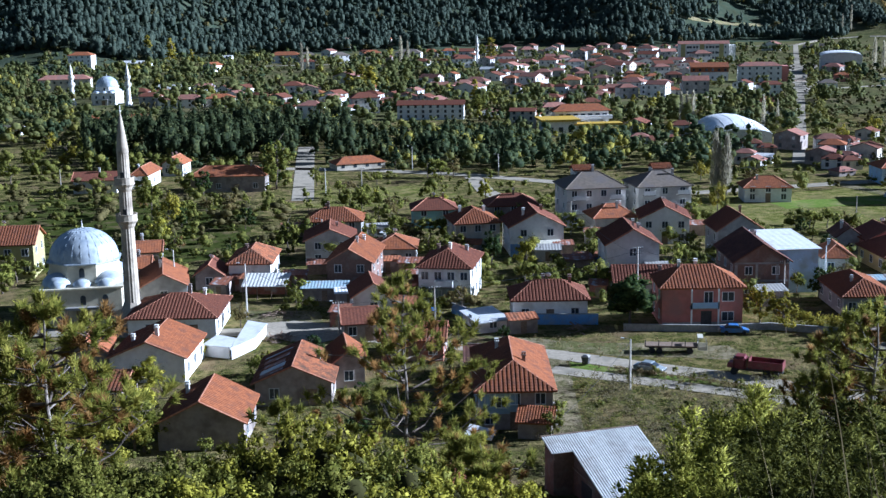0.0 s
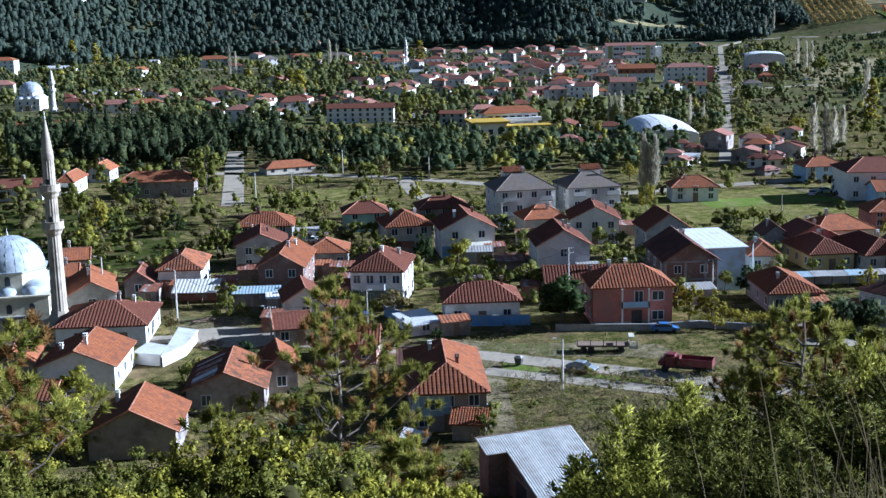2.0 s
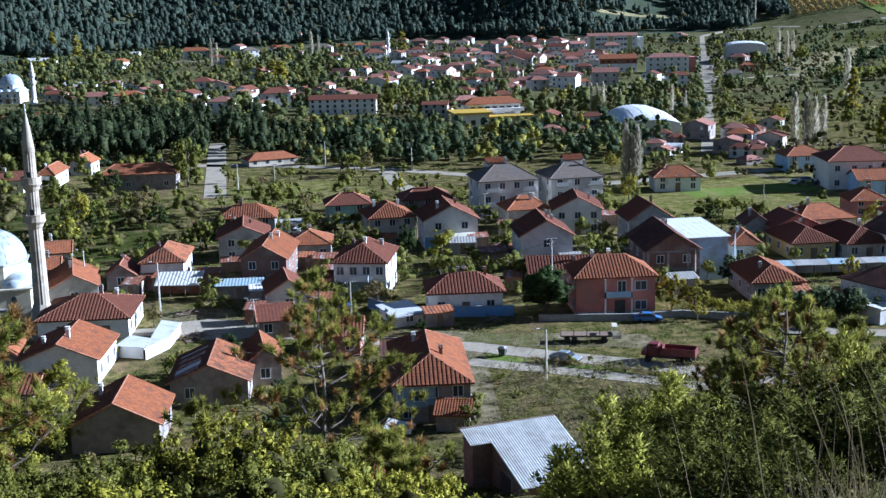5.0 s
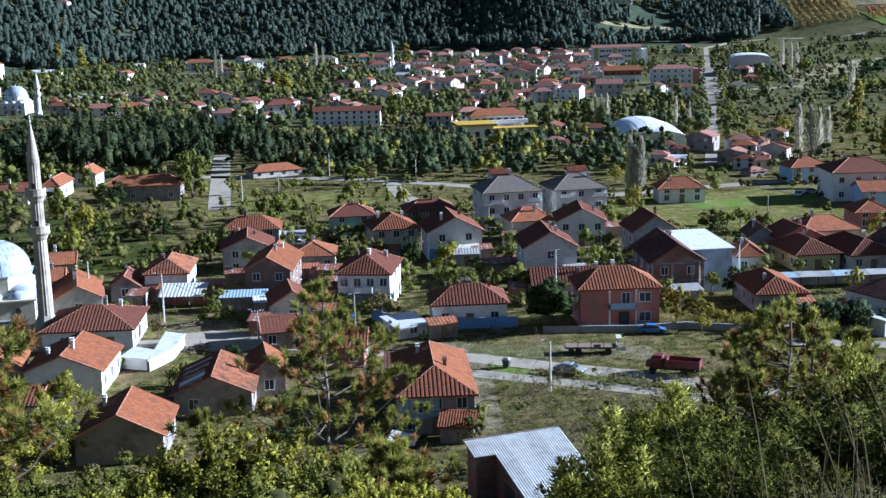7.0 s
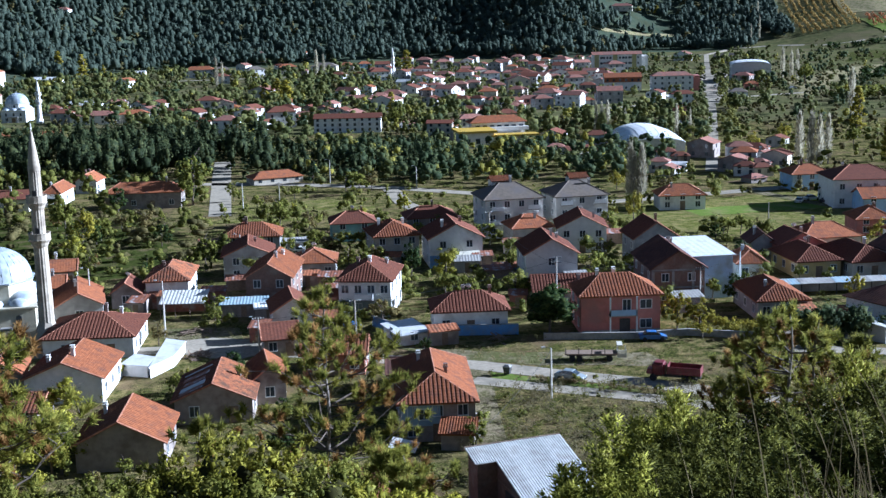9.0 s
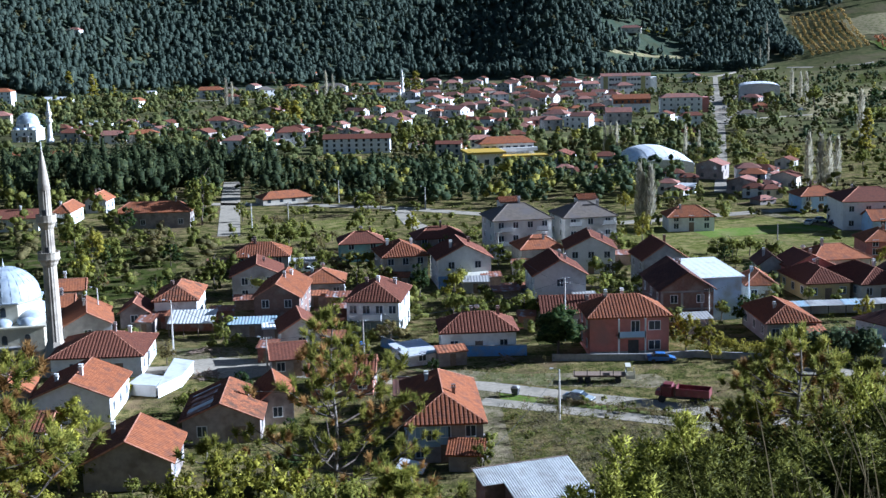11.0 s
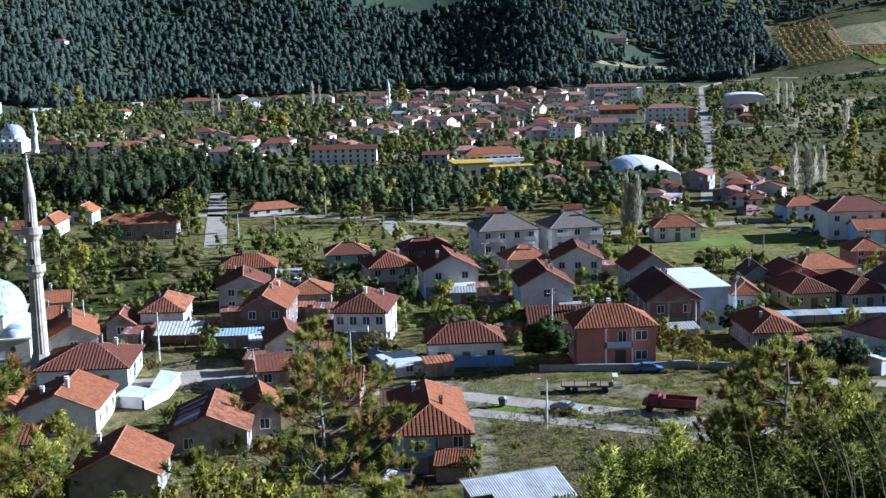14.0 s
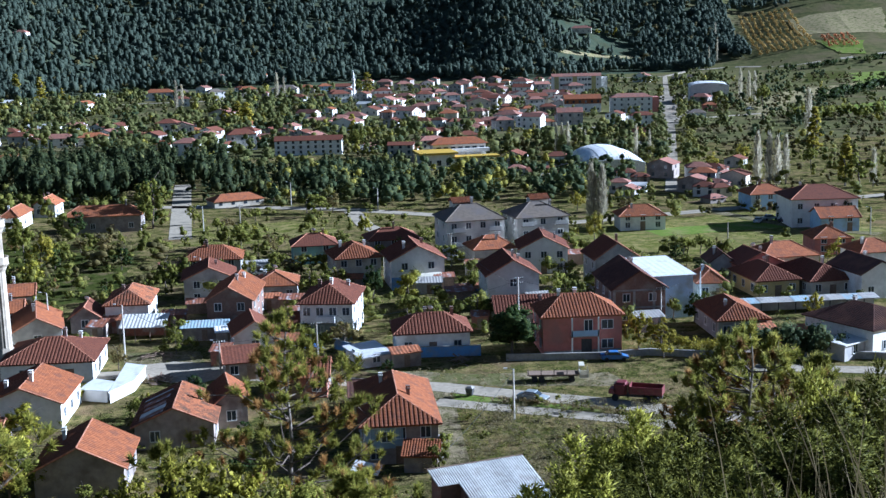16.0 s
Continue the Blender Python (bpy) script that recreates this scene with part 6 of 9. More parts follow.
house(53.9, 688.8, -35, 5.9, 4.7, 2.6, 1.0, "gable_y", WHITE_WALL, TILE_BROWN, "far white two-storey house with a gabled brown tile roof", 2, 2, 0, 1)
house(-37.0, 923.2, -8, 6.7, 5.3, 3.6, 1.2, "hip", DUSKY_WALL, TILE_HAZED, "far dusky beige one-storey house with a hipped pale red tile roof", 1, 2, 0, 1)
house(41.6, 1046.4, -20, 8.6, 6.9, 4.7, 1.5, "hip", WHITE_WALL, TILE_HAZED, "far white two-storey house with a hipped pale red tile roof", 2, 2, 0, 1)
house(-87.1, 853.2, 6, 9.6, 7.6, 5.0, 1.7, "hip", WHITE_WALL, TILE_BROWN, "far white two-storey house with a hipped brown tile roof", 2, 2, 0, 1)
house(30.4, 843.4, -28, 8.6, 6.9, 5.2, 1.5, "gable_y", GREY_WALL, TILE_BROWN, "far grey two-storey house with a gabled brown tile roof", 2, 2, 0, 1)
house(-86.7, 1019.4, -35, 9.5, 7.6, 4.1, 1.7, "gable_y", WHITE_WALL, TILE_HAZED, "far white one-storey house with a gabled pale red tile roof", 1, 2, 0, 1)
house(-59.5, 1026.7, -12, 7.0, 5.6, 3.0, 1.2, "hip", WHITE_WALL, TILE_BROWN, "far white two-storey house with a hipped brown tile roof", 2, 2, 0, 1)
house(2.7, 844.9, -20, 7.2, 5.8, 4.3, 1.3, "hip", GREY_WALL, TILE_RED, "far grey two-storey house with a hipped red tile roof", 2, 2, 0, 1)
house(11.9, 893.6, 22, 7.7, 6.2, 4.6, 1.4, "hip", CREAM_WALL, TILE_BROWN, "far cream one-storey house with a hipped brown tile roof", 1, 2, 0, 1)
house(22.7, 919.6, -28, 8.8, 7.0, 4.0, 1.5, "gable_y", WHITE_WALL, TILE_BROWN, "far white two-storey house with a gabled brown tile roof", 2, 2, 0, 1)
house(30.6, 979.1, -8, 8.3, 6.6, 4.3, 1.5, "hip", GREY_WALL, TILE_BROWN, "far grey two-storey house with a hipped brown tile roof", 2, 2, 0, 1)
house(-11.1, 825.7, -20, 9.0, 7.2, 5.5, 1.6, "hip", GREY_WALL, TILE_BROWN, "far grey two-storey house with a hipped brown tile roof", 2, 2, 0, 1)
house(-7.9, 525.0, -8, 5.6, 4.5, 2.8, 1.0, "hip", GREY_WALL, TILE_BROWN, "far grey one-storey house with a hipped brown tile roof", 1, 2, 0, 1)
house(-75.9, 653.4, -28, 6.7, 5.3, 3.2, 1.2, "gable_y", CREAM_WALL, TILE_BROWN, "far cream one-storey house with a gabled brown tile roof", 1, 2, 0, 1)
house(-63.0, 643.0, -40, 6.0, 4.8, 3.4, 1.1, "gable_y", WHITE_WALL, TILE_HAZED, "far white two-storey house with a gabled pale red tile roof", 2, 2, 0, 1)
house(-19.7, 630.9, -35, 7.9, 6.3, 3.3, 1.4, "gable_y", DUSKY_WALL, TILE_HAZED, "far dusky beige one-storey house with a gabled pale red tile roof", 1, 2, 0, 1)
house(-6.6, 574.7, -35, 6.7, 5.4, 3.4, 1.2, "gable_y", GREY_WALL, TILE_BROWN, "far grey two-storey house with a gabled brown tile roof", 2, 2, 0, 1)
house(-33.0, 626.6, -28, 6.6, 5.3, 3.9, 1.2, "gable_y", GREY_WALL, TILE_RED, "far grey two-storey house with a gabled red tile roof", 2, 2, 0, 1)
house(-47.1, 535.7, -8, 8.3, 6.7, 3.6, 1.5, "hip", GREY_WALL, TILE_BROWN, "far grey two-storey house with a hipped brown tile roof", 2, 2, 0, 1)
house(-30.6, 577.7, -20, 9.0, 7.2, 4.6, 1.6, "hip", WHITE_WALL, TILE_BROWN, "far white two-storey house with a hipped brown tile roof", 2, 2, 0, 1)
house(-46.7, 574.9, -35, 8.9, 7.1, 5.4, 1.6, "gable_y", WHITE_WALL, TILE_BROWN, "far white one-storey house with a gabled brown tile roof", 1, 2, 0, 1)
house(-76.7, 612.9, -8, 6.0, 4.8, 2.6, 1.1, "hip", WHITE_WALL, TILE_BROWN, "far white one-storey house with a hipped brown tile roof", 1, 2, 0, 1)
house(-21.7, 598.2, -28, 5.7, 4.6, 3.2, 1.0, "gable_y", DUSKY_WALL, TILE_BROWN, "far dusky beige one-storey house with a gabled brown tile roof", 1, 2, 0, 1)
house(-46.0, 609.8, -20, 6.2, 5.0, 2.9, 1.1, "hip", DUSKY_WALL, TILE_BROWN, "far dusky beige two-storey house with a hipped brown tile roof", 2, 2, 0, 1)
house(-37.4, 530.2, -40, 5.8, 4.7, 3.1, 1.0, "gable_y", WHITE_WALL, TILE_BROWN, "far white one-storey house with a gabled brown tile roof", 1, 2, 0, 1)
house(-66.2, 586.5, -28, 6.3, 5.0, 2.9, 1.1, "gable_y", WHITE_WALL, TILE_BROWN, "far white one-storey house with a gabled brown tile roof", 1, 2, 0, 1)
house(-58.9, 612.9, -8, 7.3, 5.9, 3.1, 1.3, "hip", DUSKY_WALL, TILE_RED, "far dusky beige two-storey house with a hipped red tile roof", 2, 2, 0, 1)
house(-70.6, 568.5, -28, 8.7, 7.0, 4.9, 1.5, "gable_y", DUSKY_WALL, TILE_BROWN, "far dusky beige one-storey house with a gabled brown tile roof", 1, 2, 0, 1)
house(68.2, 560.1, -8, 6.8, 5.5, 4.2, 1.2, "hip", WHITE_WALL, TILE_HAZED, "far white two-storey house with a hipped pale red tile roof", 2, 2, 0, 1)
house(61.4, 527.9, 6, 8.5, 6.8, 4.0, 1.5, "hip", CREAM_WALL, TILE_BROWN, "far cream one-storey house with a hipped brown tile roof", 1, 2, 0, 1)
house(54.2, 549.9, -8, 8.5, 6.8, 4.0, 1.5, "hip", WHITE_WALL, TILE_BROWN, "far white two-storey house with a hipped brown tile roof", 2, 2, 0, 1)
house(59.1, 508.5, -20, 6.4, 5.1, 3.6, 1.1, "hip", WHITE_WALL, TILE_BROWN, "far white two-storey house with a hipped brown tile roof", 2, 2, 0, 1)
house(47.5, 545.5, -20, 7.6, 6.1, 4.7, 1.3, "hip", CREAM_WALL, TILE_BROWN, "far cream two-storey house with a hipped brown tile roof", 2, 2, 0, 1)
house(35.6, 494.2, -40, 5.4, 4.3, 2.6, 0.9, "gable_y", WHITE_WALL, TILE_RED, "far white two-storey house with a gabled red tile roof", 2, 2, 0, 1)
house(96.3, 379.3, -8, 5.5, 4.4, 2.7, 1.0, "hip", DUSKY_WALL, TILE_BROWN, "far dusky beige two-storey house with a hipped brown tile roof", 2, 2, 0, 1)
house(107.7, 394.8, -35, 8.4, 6.7, 4.6, 1.5, "gable_y", DUSKY_WALL, TILE_HAZED, "far dusky beige two-storey house with a gabled pale red tile roof", 2, 2, 0, 1)
house(86.2, 363.1, -20, 5.6, 4.5, 3.3, 1.0, "hip", GREY_WALL, TILE_HAZED, "far grey one-storey house with a hipped pale red tile roof", 1, 2, 0, 1)
house(86.1, 352.4, -35, 5.6, 4.5, 2.7, 1.0, "gable_y", GREY_WALL, TILE_HAZED, "far grey two-storey house with a gabled pale red tile roof", 2, 2, 0, 1)
house(107.2, 359.7, -35, 7.8, 6.2, 3.5, 1.4, "gable_y", DUSKY_WALL, TILE_HAZED, "far dusky beige one-storey house with a gabled pale red tile roof", 1, 2, 0, 1)
house(111.3, 348.3, 6, 5.6, 4.4, 2.7, 1.0, "hip", CREAM_WALL, TILE_BROWN, "far cream one-storey house with a hipped brown tile roof", 1, 2, 0, 1)
house(137.9, 414.9, -40, 6.1, 4.9, 2.9, 1.1, "gable_y", GREY_WALL, TILE_BROWN, "far grey one-storey house with a gabled brown tile roof", 1, 2, 0, 1)
house(121.0, 375.9, -40, 6.5, 5.2, 2.7, 1.1, "gable_y", WHITE_WALL, TILE_HAZED, "far white two-storey house with a gabled pale red tile roof", 2, 2, 0, 1)
house(113.4, 371.3, -20, 7.5, 6.0, 4.3, 1.3, "hip", GREY_WALL, TILE_RED, "far grey two-storey house with a hipped red tile roof", 2, 2, 0, 1)
house(107.5, 350.1, -20, 6.2, 4.9, 2.9, 1.1, "hip", WHITE_WALL, TILE_BROWN, "far white two-storey house with a hipped brown tile roof", 2, 2, 0, 1)
house(116.9, 387.9, -8, 7.4, 5.9, 4.0, 1.3, "hip", WHITE_WALL, TILE_HAZED, "far white two-storey house with a hipped pale red tile roof", 2, 2, 0, 1)
house(121.4, 365.0, -35, 7.7, 6.1, 4.0, 1.4, "gable_y", CREAM_WALL, TILE_BROWN, "far cream one-storey house with a gabled brown tile roof", 1, 2, 0, 1)
house(-118.1, 645.5, -40, 8.9, 7.1, 4.2, 1.6, "gable_y", WHITE_WALL, TILE_HAZED, "far white two-storey house with a gabled pale red tile roof", 2, 2, 0, 1)
house(-130.4, 582.9, -8, 8.5, 6.8, 5.1, 1.5, "hip", CREAM_WALL, TILE_BROWN, "far cream two-storey house with a hipped brown tile roof", 2, 2, 0, 1)
house(-134.1, 625.3, 6, 7.6, 6.0, 3.9, 1.3, "hip", WHITE_WALL, TILE_BROWN, "far white two-storey house with a hipped brown tile roof", 2, 2, 0, 1)
house(-95.3, 630.8, -28, 8.9, 7.1, 4.7, 1.6, "gable_y", WHITE_WALL, TILE_BROWN, "far white one-storey house with a gabled brown tile roof", 1, 2, 0, 1)
house(-103.7, 635.8, -40, 9.2, 7.4, 4.2, 1.6, "gable_y", WHITE_WALL, TILE_BROWN, "far white two-storey house with a gabled brown tile roof", 2, 2, 0, 1)
house(-136.2, 604.0, -8, 7.6, 6.1, 4.0, 1.3, "hip", GREY_WALL, TILE_BROWN, "far grey two-storey house with a hipped brown tile roof", 2, 2, 0, 1)
house(64.0, 413.7, -8, 5.7, 4.5, 2.6, 1.0, "hip", WHITE_WALL, TILE_HAZED, "far white one-storey house with a hipped pale red tile roof", 1, 2, 0, 1)
house(81.9, 437.7, -8, 7.6, 6.1, 3.6, 1.3, "hip", WHITE_WALL, TILE_BROWN, "far white one-storey house with a hipped brown tile roof", 1, 2, 0, 1)
house(67.8, 443.5, -28, 8.2, 6.6, 3.9, 1.5, "gable_y", GREY_WALL, TILE_BROWN, "far grey one-storey house with a gabled brown tile roof", 1, 2, 0, 1)
house(254, 1228, -14, 20, 10, 4.5, 2.4, "hip", CREAM_WALL, TILE_HAZED, "far cream house with a hipped roof in a forest clearing", 1, 4, 0, 1)
house(-236, 1087, -12, 11, 8, 4.5, 2.0, "hip", WHITE_WALL, TILE_HAZED, "far white house with a hipped roof at the forest edge", 2, 2, 0, 1)

# coloured panels, upper bands and wings of the three long blocks
for u in (-13.6, -1.2, 11.6):
    part("panel", boxes((u - 1.5, u + 1.5, -4.24, -4.152, 0.3, 11.2)), OLIVE_WALL, block_a, "olive painted wall panel")
for f in range(3):
    for u in (-10.6, -8.5, -6.4, -4.3, 2.0, 4.1, 6.2, 8.3):
        window_at(block_a, u, -4.15, 1.1 + 3.6 * f, 0, 1.3, 1.5, fine=False)
part("wing", boxes((16.61, 21.0, -2.5, 3.8, -0.5, 10.2)), WHITE_WALL, block_a)
part("upper_band", boxes((-9.95, 9.95, -5.12, -4.952, 4.5, 7.1)), TILE_RED, block_b, "brick-red upper storey")
for k in range(6):
    window_at(block_b, -8.2 + 3.3 * k, -5.12, 5.0, 0, 1.2, 1.3, fine=False)
part("wing", boxes((10.86, 14.4, -3.6, 4.2, -0.5, 8.0)), PINK_WALL, block_c, "brick-red end wing")

far_rng = random.Random(123)
ROOF_WORDS = {"hip": "hipped", "gable_y": "gabled", "gable_x": "gabled"}
far_made = 0
for _ in range(9000):
    quarter = far_rng.random() < 0.72
    y = far_rng.uniform(575, 990) if quarter else far_rng.uniform(505, 700)
    x = y * math.tan(radians(far_rng.uniform(1.2, 12.3) if quarter else far_rng.uniform(-14, 1.5)))
    w = far_rng.uniform(8.5, 13.0)
    if far_made < 50 and free(x, y, w * 0.45):
        wall, wall_word = far_rng.choice(((WHITE_WALL, "white"), (LIGHT_WALL, "pale grey"), (LIGHT_WALL, "pale grey"), (GREY_WALL, "grey"), (CREAM_WALL, "cream")))
        tile, tile_word = far_rng.choice(((TILE_HAZED, "pale red tile roof"), (TILE_HAZED, "pale red tile roof"), (TILE_BROWN, "brown tile roof")))
        roof, floors = far_rng.choice(("hip", "gable_y", "gable_x")), far_rng.choice((1, 2, 2))
        house(x, y, far_rng.uniform(-38, 12), w, w * far_rng.uniform(0.7, 0.9), 3.0 * floors + far_rng.uniform(-0.2, 0.6), w * 0.17, roof, wall, tile,
              "far %s %s house with a %s %s" % (wall_word, ("one-storey", "two-storey")[floors - 1], ROOF_WORDS[roof], tile_word), floors, 3, 0, 1)
        far_made += 1

# ---- sheds, walls and clutter of the near quarter ----
near = thing("metal_roofed_shed", pose(15.4, 119.2, 0.9, 0, 0, 16), "brick shed with a large corrugated metal roof", "shed")


def roof_sheets(parent, x0, x1, y0, y1, rise=0.26, ridge=(3.6, 5.4)):
    """Ribbed sheets laid side by side up a slope, each a piece with its own thickness and a slightly uneven edge."""
    rng = random.Random(round(x0 * 10))
    n = round((x1 - x0) / 0.86)
    wide = (x1 - x0) / n
    for k in range(n):
        bm = bmesh.new()
        low, high = y0 + rng.uniform(-0.06, 0.06), y1 + rng.uniform(-0.03, 0.03)
        z0, z1 = (ridge[1] - (ridge[0] - q) * rise + rng.uniform(0, 0.012) for q in (low, high))
        us = [x0 + wide * (k + f / 12) for f in range(13)]
        cut = [[bm.verts.new((u, q, z + (0.06 if i % 4 in (1, 2) else 0))) for i, u in enumerate(us)] for q, z in ((low, z0), (high, z1), (high, z1 - 0.05), (low, z0 - 0.05))]
        for a in range(4):
            for i in range(12):
                bm.faces.new((cut[a][i], cut[a][i + 1], cut[(a + 1) % 4][i + 1], cut[(a + 1) % 4][i]))
        bmesh.ops.recalc_face_normals(bm, faces=bm.faces)
        part("roof_sheet", bm, METAL_ROOF, parent, "pale grey corrugated metal sheet")


roof_sheets(near, -5.2, -3.0, 0.7, 3.6)
roof_sheets(near, -3.0, 5.2, -6.9, 3.6)
part("roof_edge", boxes((-5.25, 5.25, 3.64, 3.78, 5.15, 5.5)), OLD_WOOD, near)
part("barge_board", boxes((-3.06, -3.01, -5.5, 0.7, 2.95, 3.05)), OLD_WOOD, near)
bm = boxes((-2.8, 4.8, -6.4, 3.2, -4, 2.5))
for u in (-2.8, 4.8):
    bm.faces.new([bm.verts.new(p) for p in ((u, -6.4, 2.5), (u, 3.2, 2.5), (u, 3.2, 5.0))])
part("wall", bm, DULL_BRICK, near)
part("side_wall", boxes((-4.9, -2.81, 1.0, 3.2, -4, 4.5)), DULL_BRICK, near)
part("back_wall", boxes((-4.9, 4.8, 3.205, 3.4, -4, 5.15)), DULL_BRICK, near)
# Dark panel on the solid wall, standing in for the shade inside an opening.
part("wall_opening", boxes((-2.87, -2.79, -3.6, -1.2, 0.4, 2.4)), DARK_METAL, near)
TAKEN.append((15.4, 119, 6))

lean = thing("lean_to", pose(-29.6, 209.5, 0, 0, 0, -4), "open lean-to with a corrugated metal roof on posts", "shed")
bm = bmesh.new()
n = 26
cut = [[bm.verts.new((-3.8 + 7.6 * i / n, y, z + (0.05 if i % 2 else 0))) for i in range(n + 1)] for y, z in ((-2.2, 2.3), (2.4, 3.6), (2.4, 3.5), (-2.2, 2.2))]
for k in range(4):
    for i in range(n):
        bm.faces.new((cut[k][i], cut[k][i + 1], cut[(k + 1) % 4][i + 1], cut[(k + 1) % 4][i]))
bmesh.ops.recalc_face_normals(bm, faces=bm.faces)
part("roof_sheet", bm, METAL_ROOF, lean, "pale corrugated metal sheet")
part("back_wall", boxes((-3.6, 3.6, 2.0, 2.2, -0.3, 3.35)), BRICK_WALL, lean)
for u in (-3.6, -1.2, 1.2, 3.6):
    part("post", boxes((u - 0.07, u + 0.07, -2.0, -1.86, -0.3, 2.3)), OLD_WOOD, lean)


def wall_line(name, pts, h, thick, material, label):
    """A free-standing wall along points, with a coping."""
    bm = bmesh.new()
    cope = bmesh.new()
    for (x0, y0), (x1, y1) in zip(pts, pts[1:]):
        m = Matrix.Translation((x0, y0, min(land(x0, y0), land(x1, y1)))) @ Matrix.Rotation(math.atan2(y1 - y0, x1 - x0), 4, "Z")
        length = math.hypot(x1 - x0, y1 - y0)
        for b, r in ((bm, (0, length, -thick / 2, thick / 2, -0.4, h)), (cope, (-0.03, length + 0.03, -thick / 2 - 0.05, thick / 2 + 0.05, h + 0.002, h + 0.08))):
            k = len(b.verts)
            box(b, *r)
            b.verts.ensure_lookup_table()
            bmesh.ops.transform(b, matrix=m, verts=b.verts[k:])
    ob = thing(name, Matrix.Identity(4), label, "wall")
    part("wall_body", bm, material, ob)
    part("coping", cope, CONCRETE, ob)
    return ob


wall_line("garden_wall", [(1.3, 196.5), (5, 191.0), (10.2, 188.9), (23.2, 188.0)], 1.6, 0.25, BLUE_BASE, "blue-washed wall before the white house")
wall_line("garden_wall", [(26.5, 184.2), (40, 182.6), (48, 183.4), (57, 180)], 0.95, 0.3, CONCRETE, "low pale wall before the pink house")
wall_line("garden_wall", [(70, 178), (82, 174)], 1.0, 0.3, CONCRETE, "low wall beside the village road")

shelter = thing("long_shelter", pose(82, 207.6, 0, 0, 0, 0), "long low shelter with a pale sheet roof before the houses", "shelter")
for k in range(8):
    bm = bmesh.new()
    x0, n = -12 + 3.0 * k, 10
    cut = [[bm.verts.new((x0 + 2.96 * i / n, q, z + (0.03 if i % 2 else 0) + 0.04 * (k % 2))) for i in range(n + 1)] for q, z in ((-2.0, 1.95), (0.9, 2.3), (0.9, 2.24), (-2.0, 1.89))]
    for a in range(4):
        for i in range(n):
            bm.faces.new((cut[a][i], cut[a][i + 1], cut[(a + 1) % 4][i + 1], cut[(a + 1) % 4][i]))
    bmesh.ops.recalc_face_normals(bm, faces=bm.faces)
    part("roof_sheet", bm, CONCRETE if k % 3 else BLUE_SHEET, shelter)
    part("post", boxes((x0 + 0.1, x0 + 0.24, -1.9, -1.76, -0.3, 1.87)), DARK_METAL, shelter)
part("back_wall", boxes((-12, 12, 0.6, 0.8, -0.3, 2.2)), GREY_WALL, shelter)
TAKEN.extend(((74, 207.6, 4), (82, 207.6, 4), (90, 207.6, 4)))


def pole(x, y, h, arms=0, lamp=False, label="grey wooden street pole", material=WOOD_POLE):
    """A street pole with a lamp on a bracket, or with cross arms and insulators."""
    ob = thing("utility_pole", pose(x, y, land(x, y)), label, "pole", "street poles")
    part("shaft", turned([(0.15, -0.3), (0.13, h * 0.5), (0.09, h)], 8), material, ob)
    for k in range(arms):
        z = h - 0.25 - 0.75 * k
        arm = part("cross_arm", boxes((-0.85, 0.85, -0.05, 0.05, z - 0.05, z + 0.05)), DARK_METAL, ob, m=pose(0, 0, 0, 0, 0, 15))
        for u in (-0.78, -0.4, 0.4, 0.78):
            part("insulator", shared("insulator", lambda: mesh("insulator", turned([(0.05, 0), (0.08, 0.08), (0.05, 0.14), (0.07, 0.2)], 6), FRAME)), None, arm, m=pose(u, 0, z + 0.05))
    if lamp:
        bm = bmesh.new()
        tube(bm, [Vector((0, 0, h - 0.15)), Vector((-0.35, -0.1, h + 0.15)), Vector((-0.85, -0.2, h + 0.22))], 0.035, 0.03, 5)
        part("bracket", bm, DARK_METAL, ob)
        part("lamp_head", boxes((-1.25, -0.8, -0.32, -0.1, h + 0.14, h + 0.27)), FRAME, ob)
    return ob


PALE = surface("concrete_pole", (0.52, 0.49, 0.44), (0.44, 0.41, 0.37), 0.3, 0.9)
pole(23.3, 155.7, 6.6, 0, True, "tall pale street lamp pole beside the lane", PALE)
pole(30.3, 196, 10.2, 2, False, "power pole with cross arms beside the brown roof", PALE)
pole(-46, 215, 7.2, 0, True, "pale street lamp pole behind the white house", PALE)
pole(-30.9, 196, 8.6, 0, True, "pale lamp pole beside the lean-to", PALE)
pole(-15.4, 182.3, 5.6, 1, True, "pole with lamp and wires beside the street")
pole(-29.1, 318.7, 6.6, 0, True, "lamp pole beside the pale street", PALE)
pole(-19.7, 313.2, 7.4, 1)
pole(15.4, 346, 6, 0, True, "lamp pole beside the road", PALE)
pole(54.8, 201.7, 6.4, 1, False, "power pole beside the pale block", PALE)
pole(64.5, 212, 6.6, 0, False, "thin pale pole beside the pale block", PALE)
pole(-56.5, 193.2, 5.2, 0, True, "short lamp pole before the mosque", PALE)
pole(-1.4, 187.8, 6.4, 1)
pole(26.4, 260.5, 7.0, 1)
pole(-24.1, 253, 5.4, 0, True, "lamp pole between the houses", PALE)
pole(87.4, 267.6, 5.8, 0)
pole(123.9, 277.6, 6.2, 0, True, "lamp pole beside the meadow", PALE)
pole(-97.5, 326.3, 6.5, 0)
pole(-8.3, 362.4, 6.5, 0, True, "lamp pole beside the park belt", PALE)


def wire(a, b, sag, label="thin slack overhead wire"):
    a, b = Vector(a), Vector(b)
    bm = bmesh.new()
    tube(bm, [a.lerp(b, k / 10) - Vector((0, 0, sag * 4 * (k / 10) * (1 - k / 10))) for k in range(11)], 0.022, 0.022, 4)
    return tagged(new("overhead_wire", mesh("overhead_wire", bm, DARK_METAL)), label, "wire", "overhead wires")


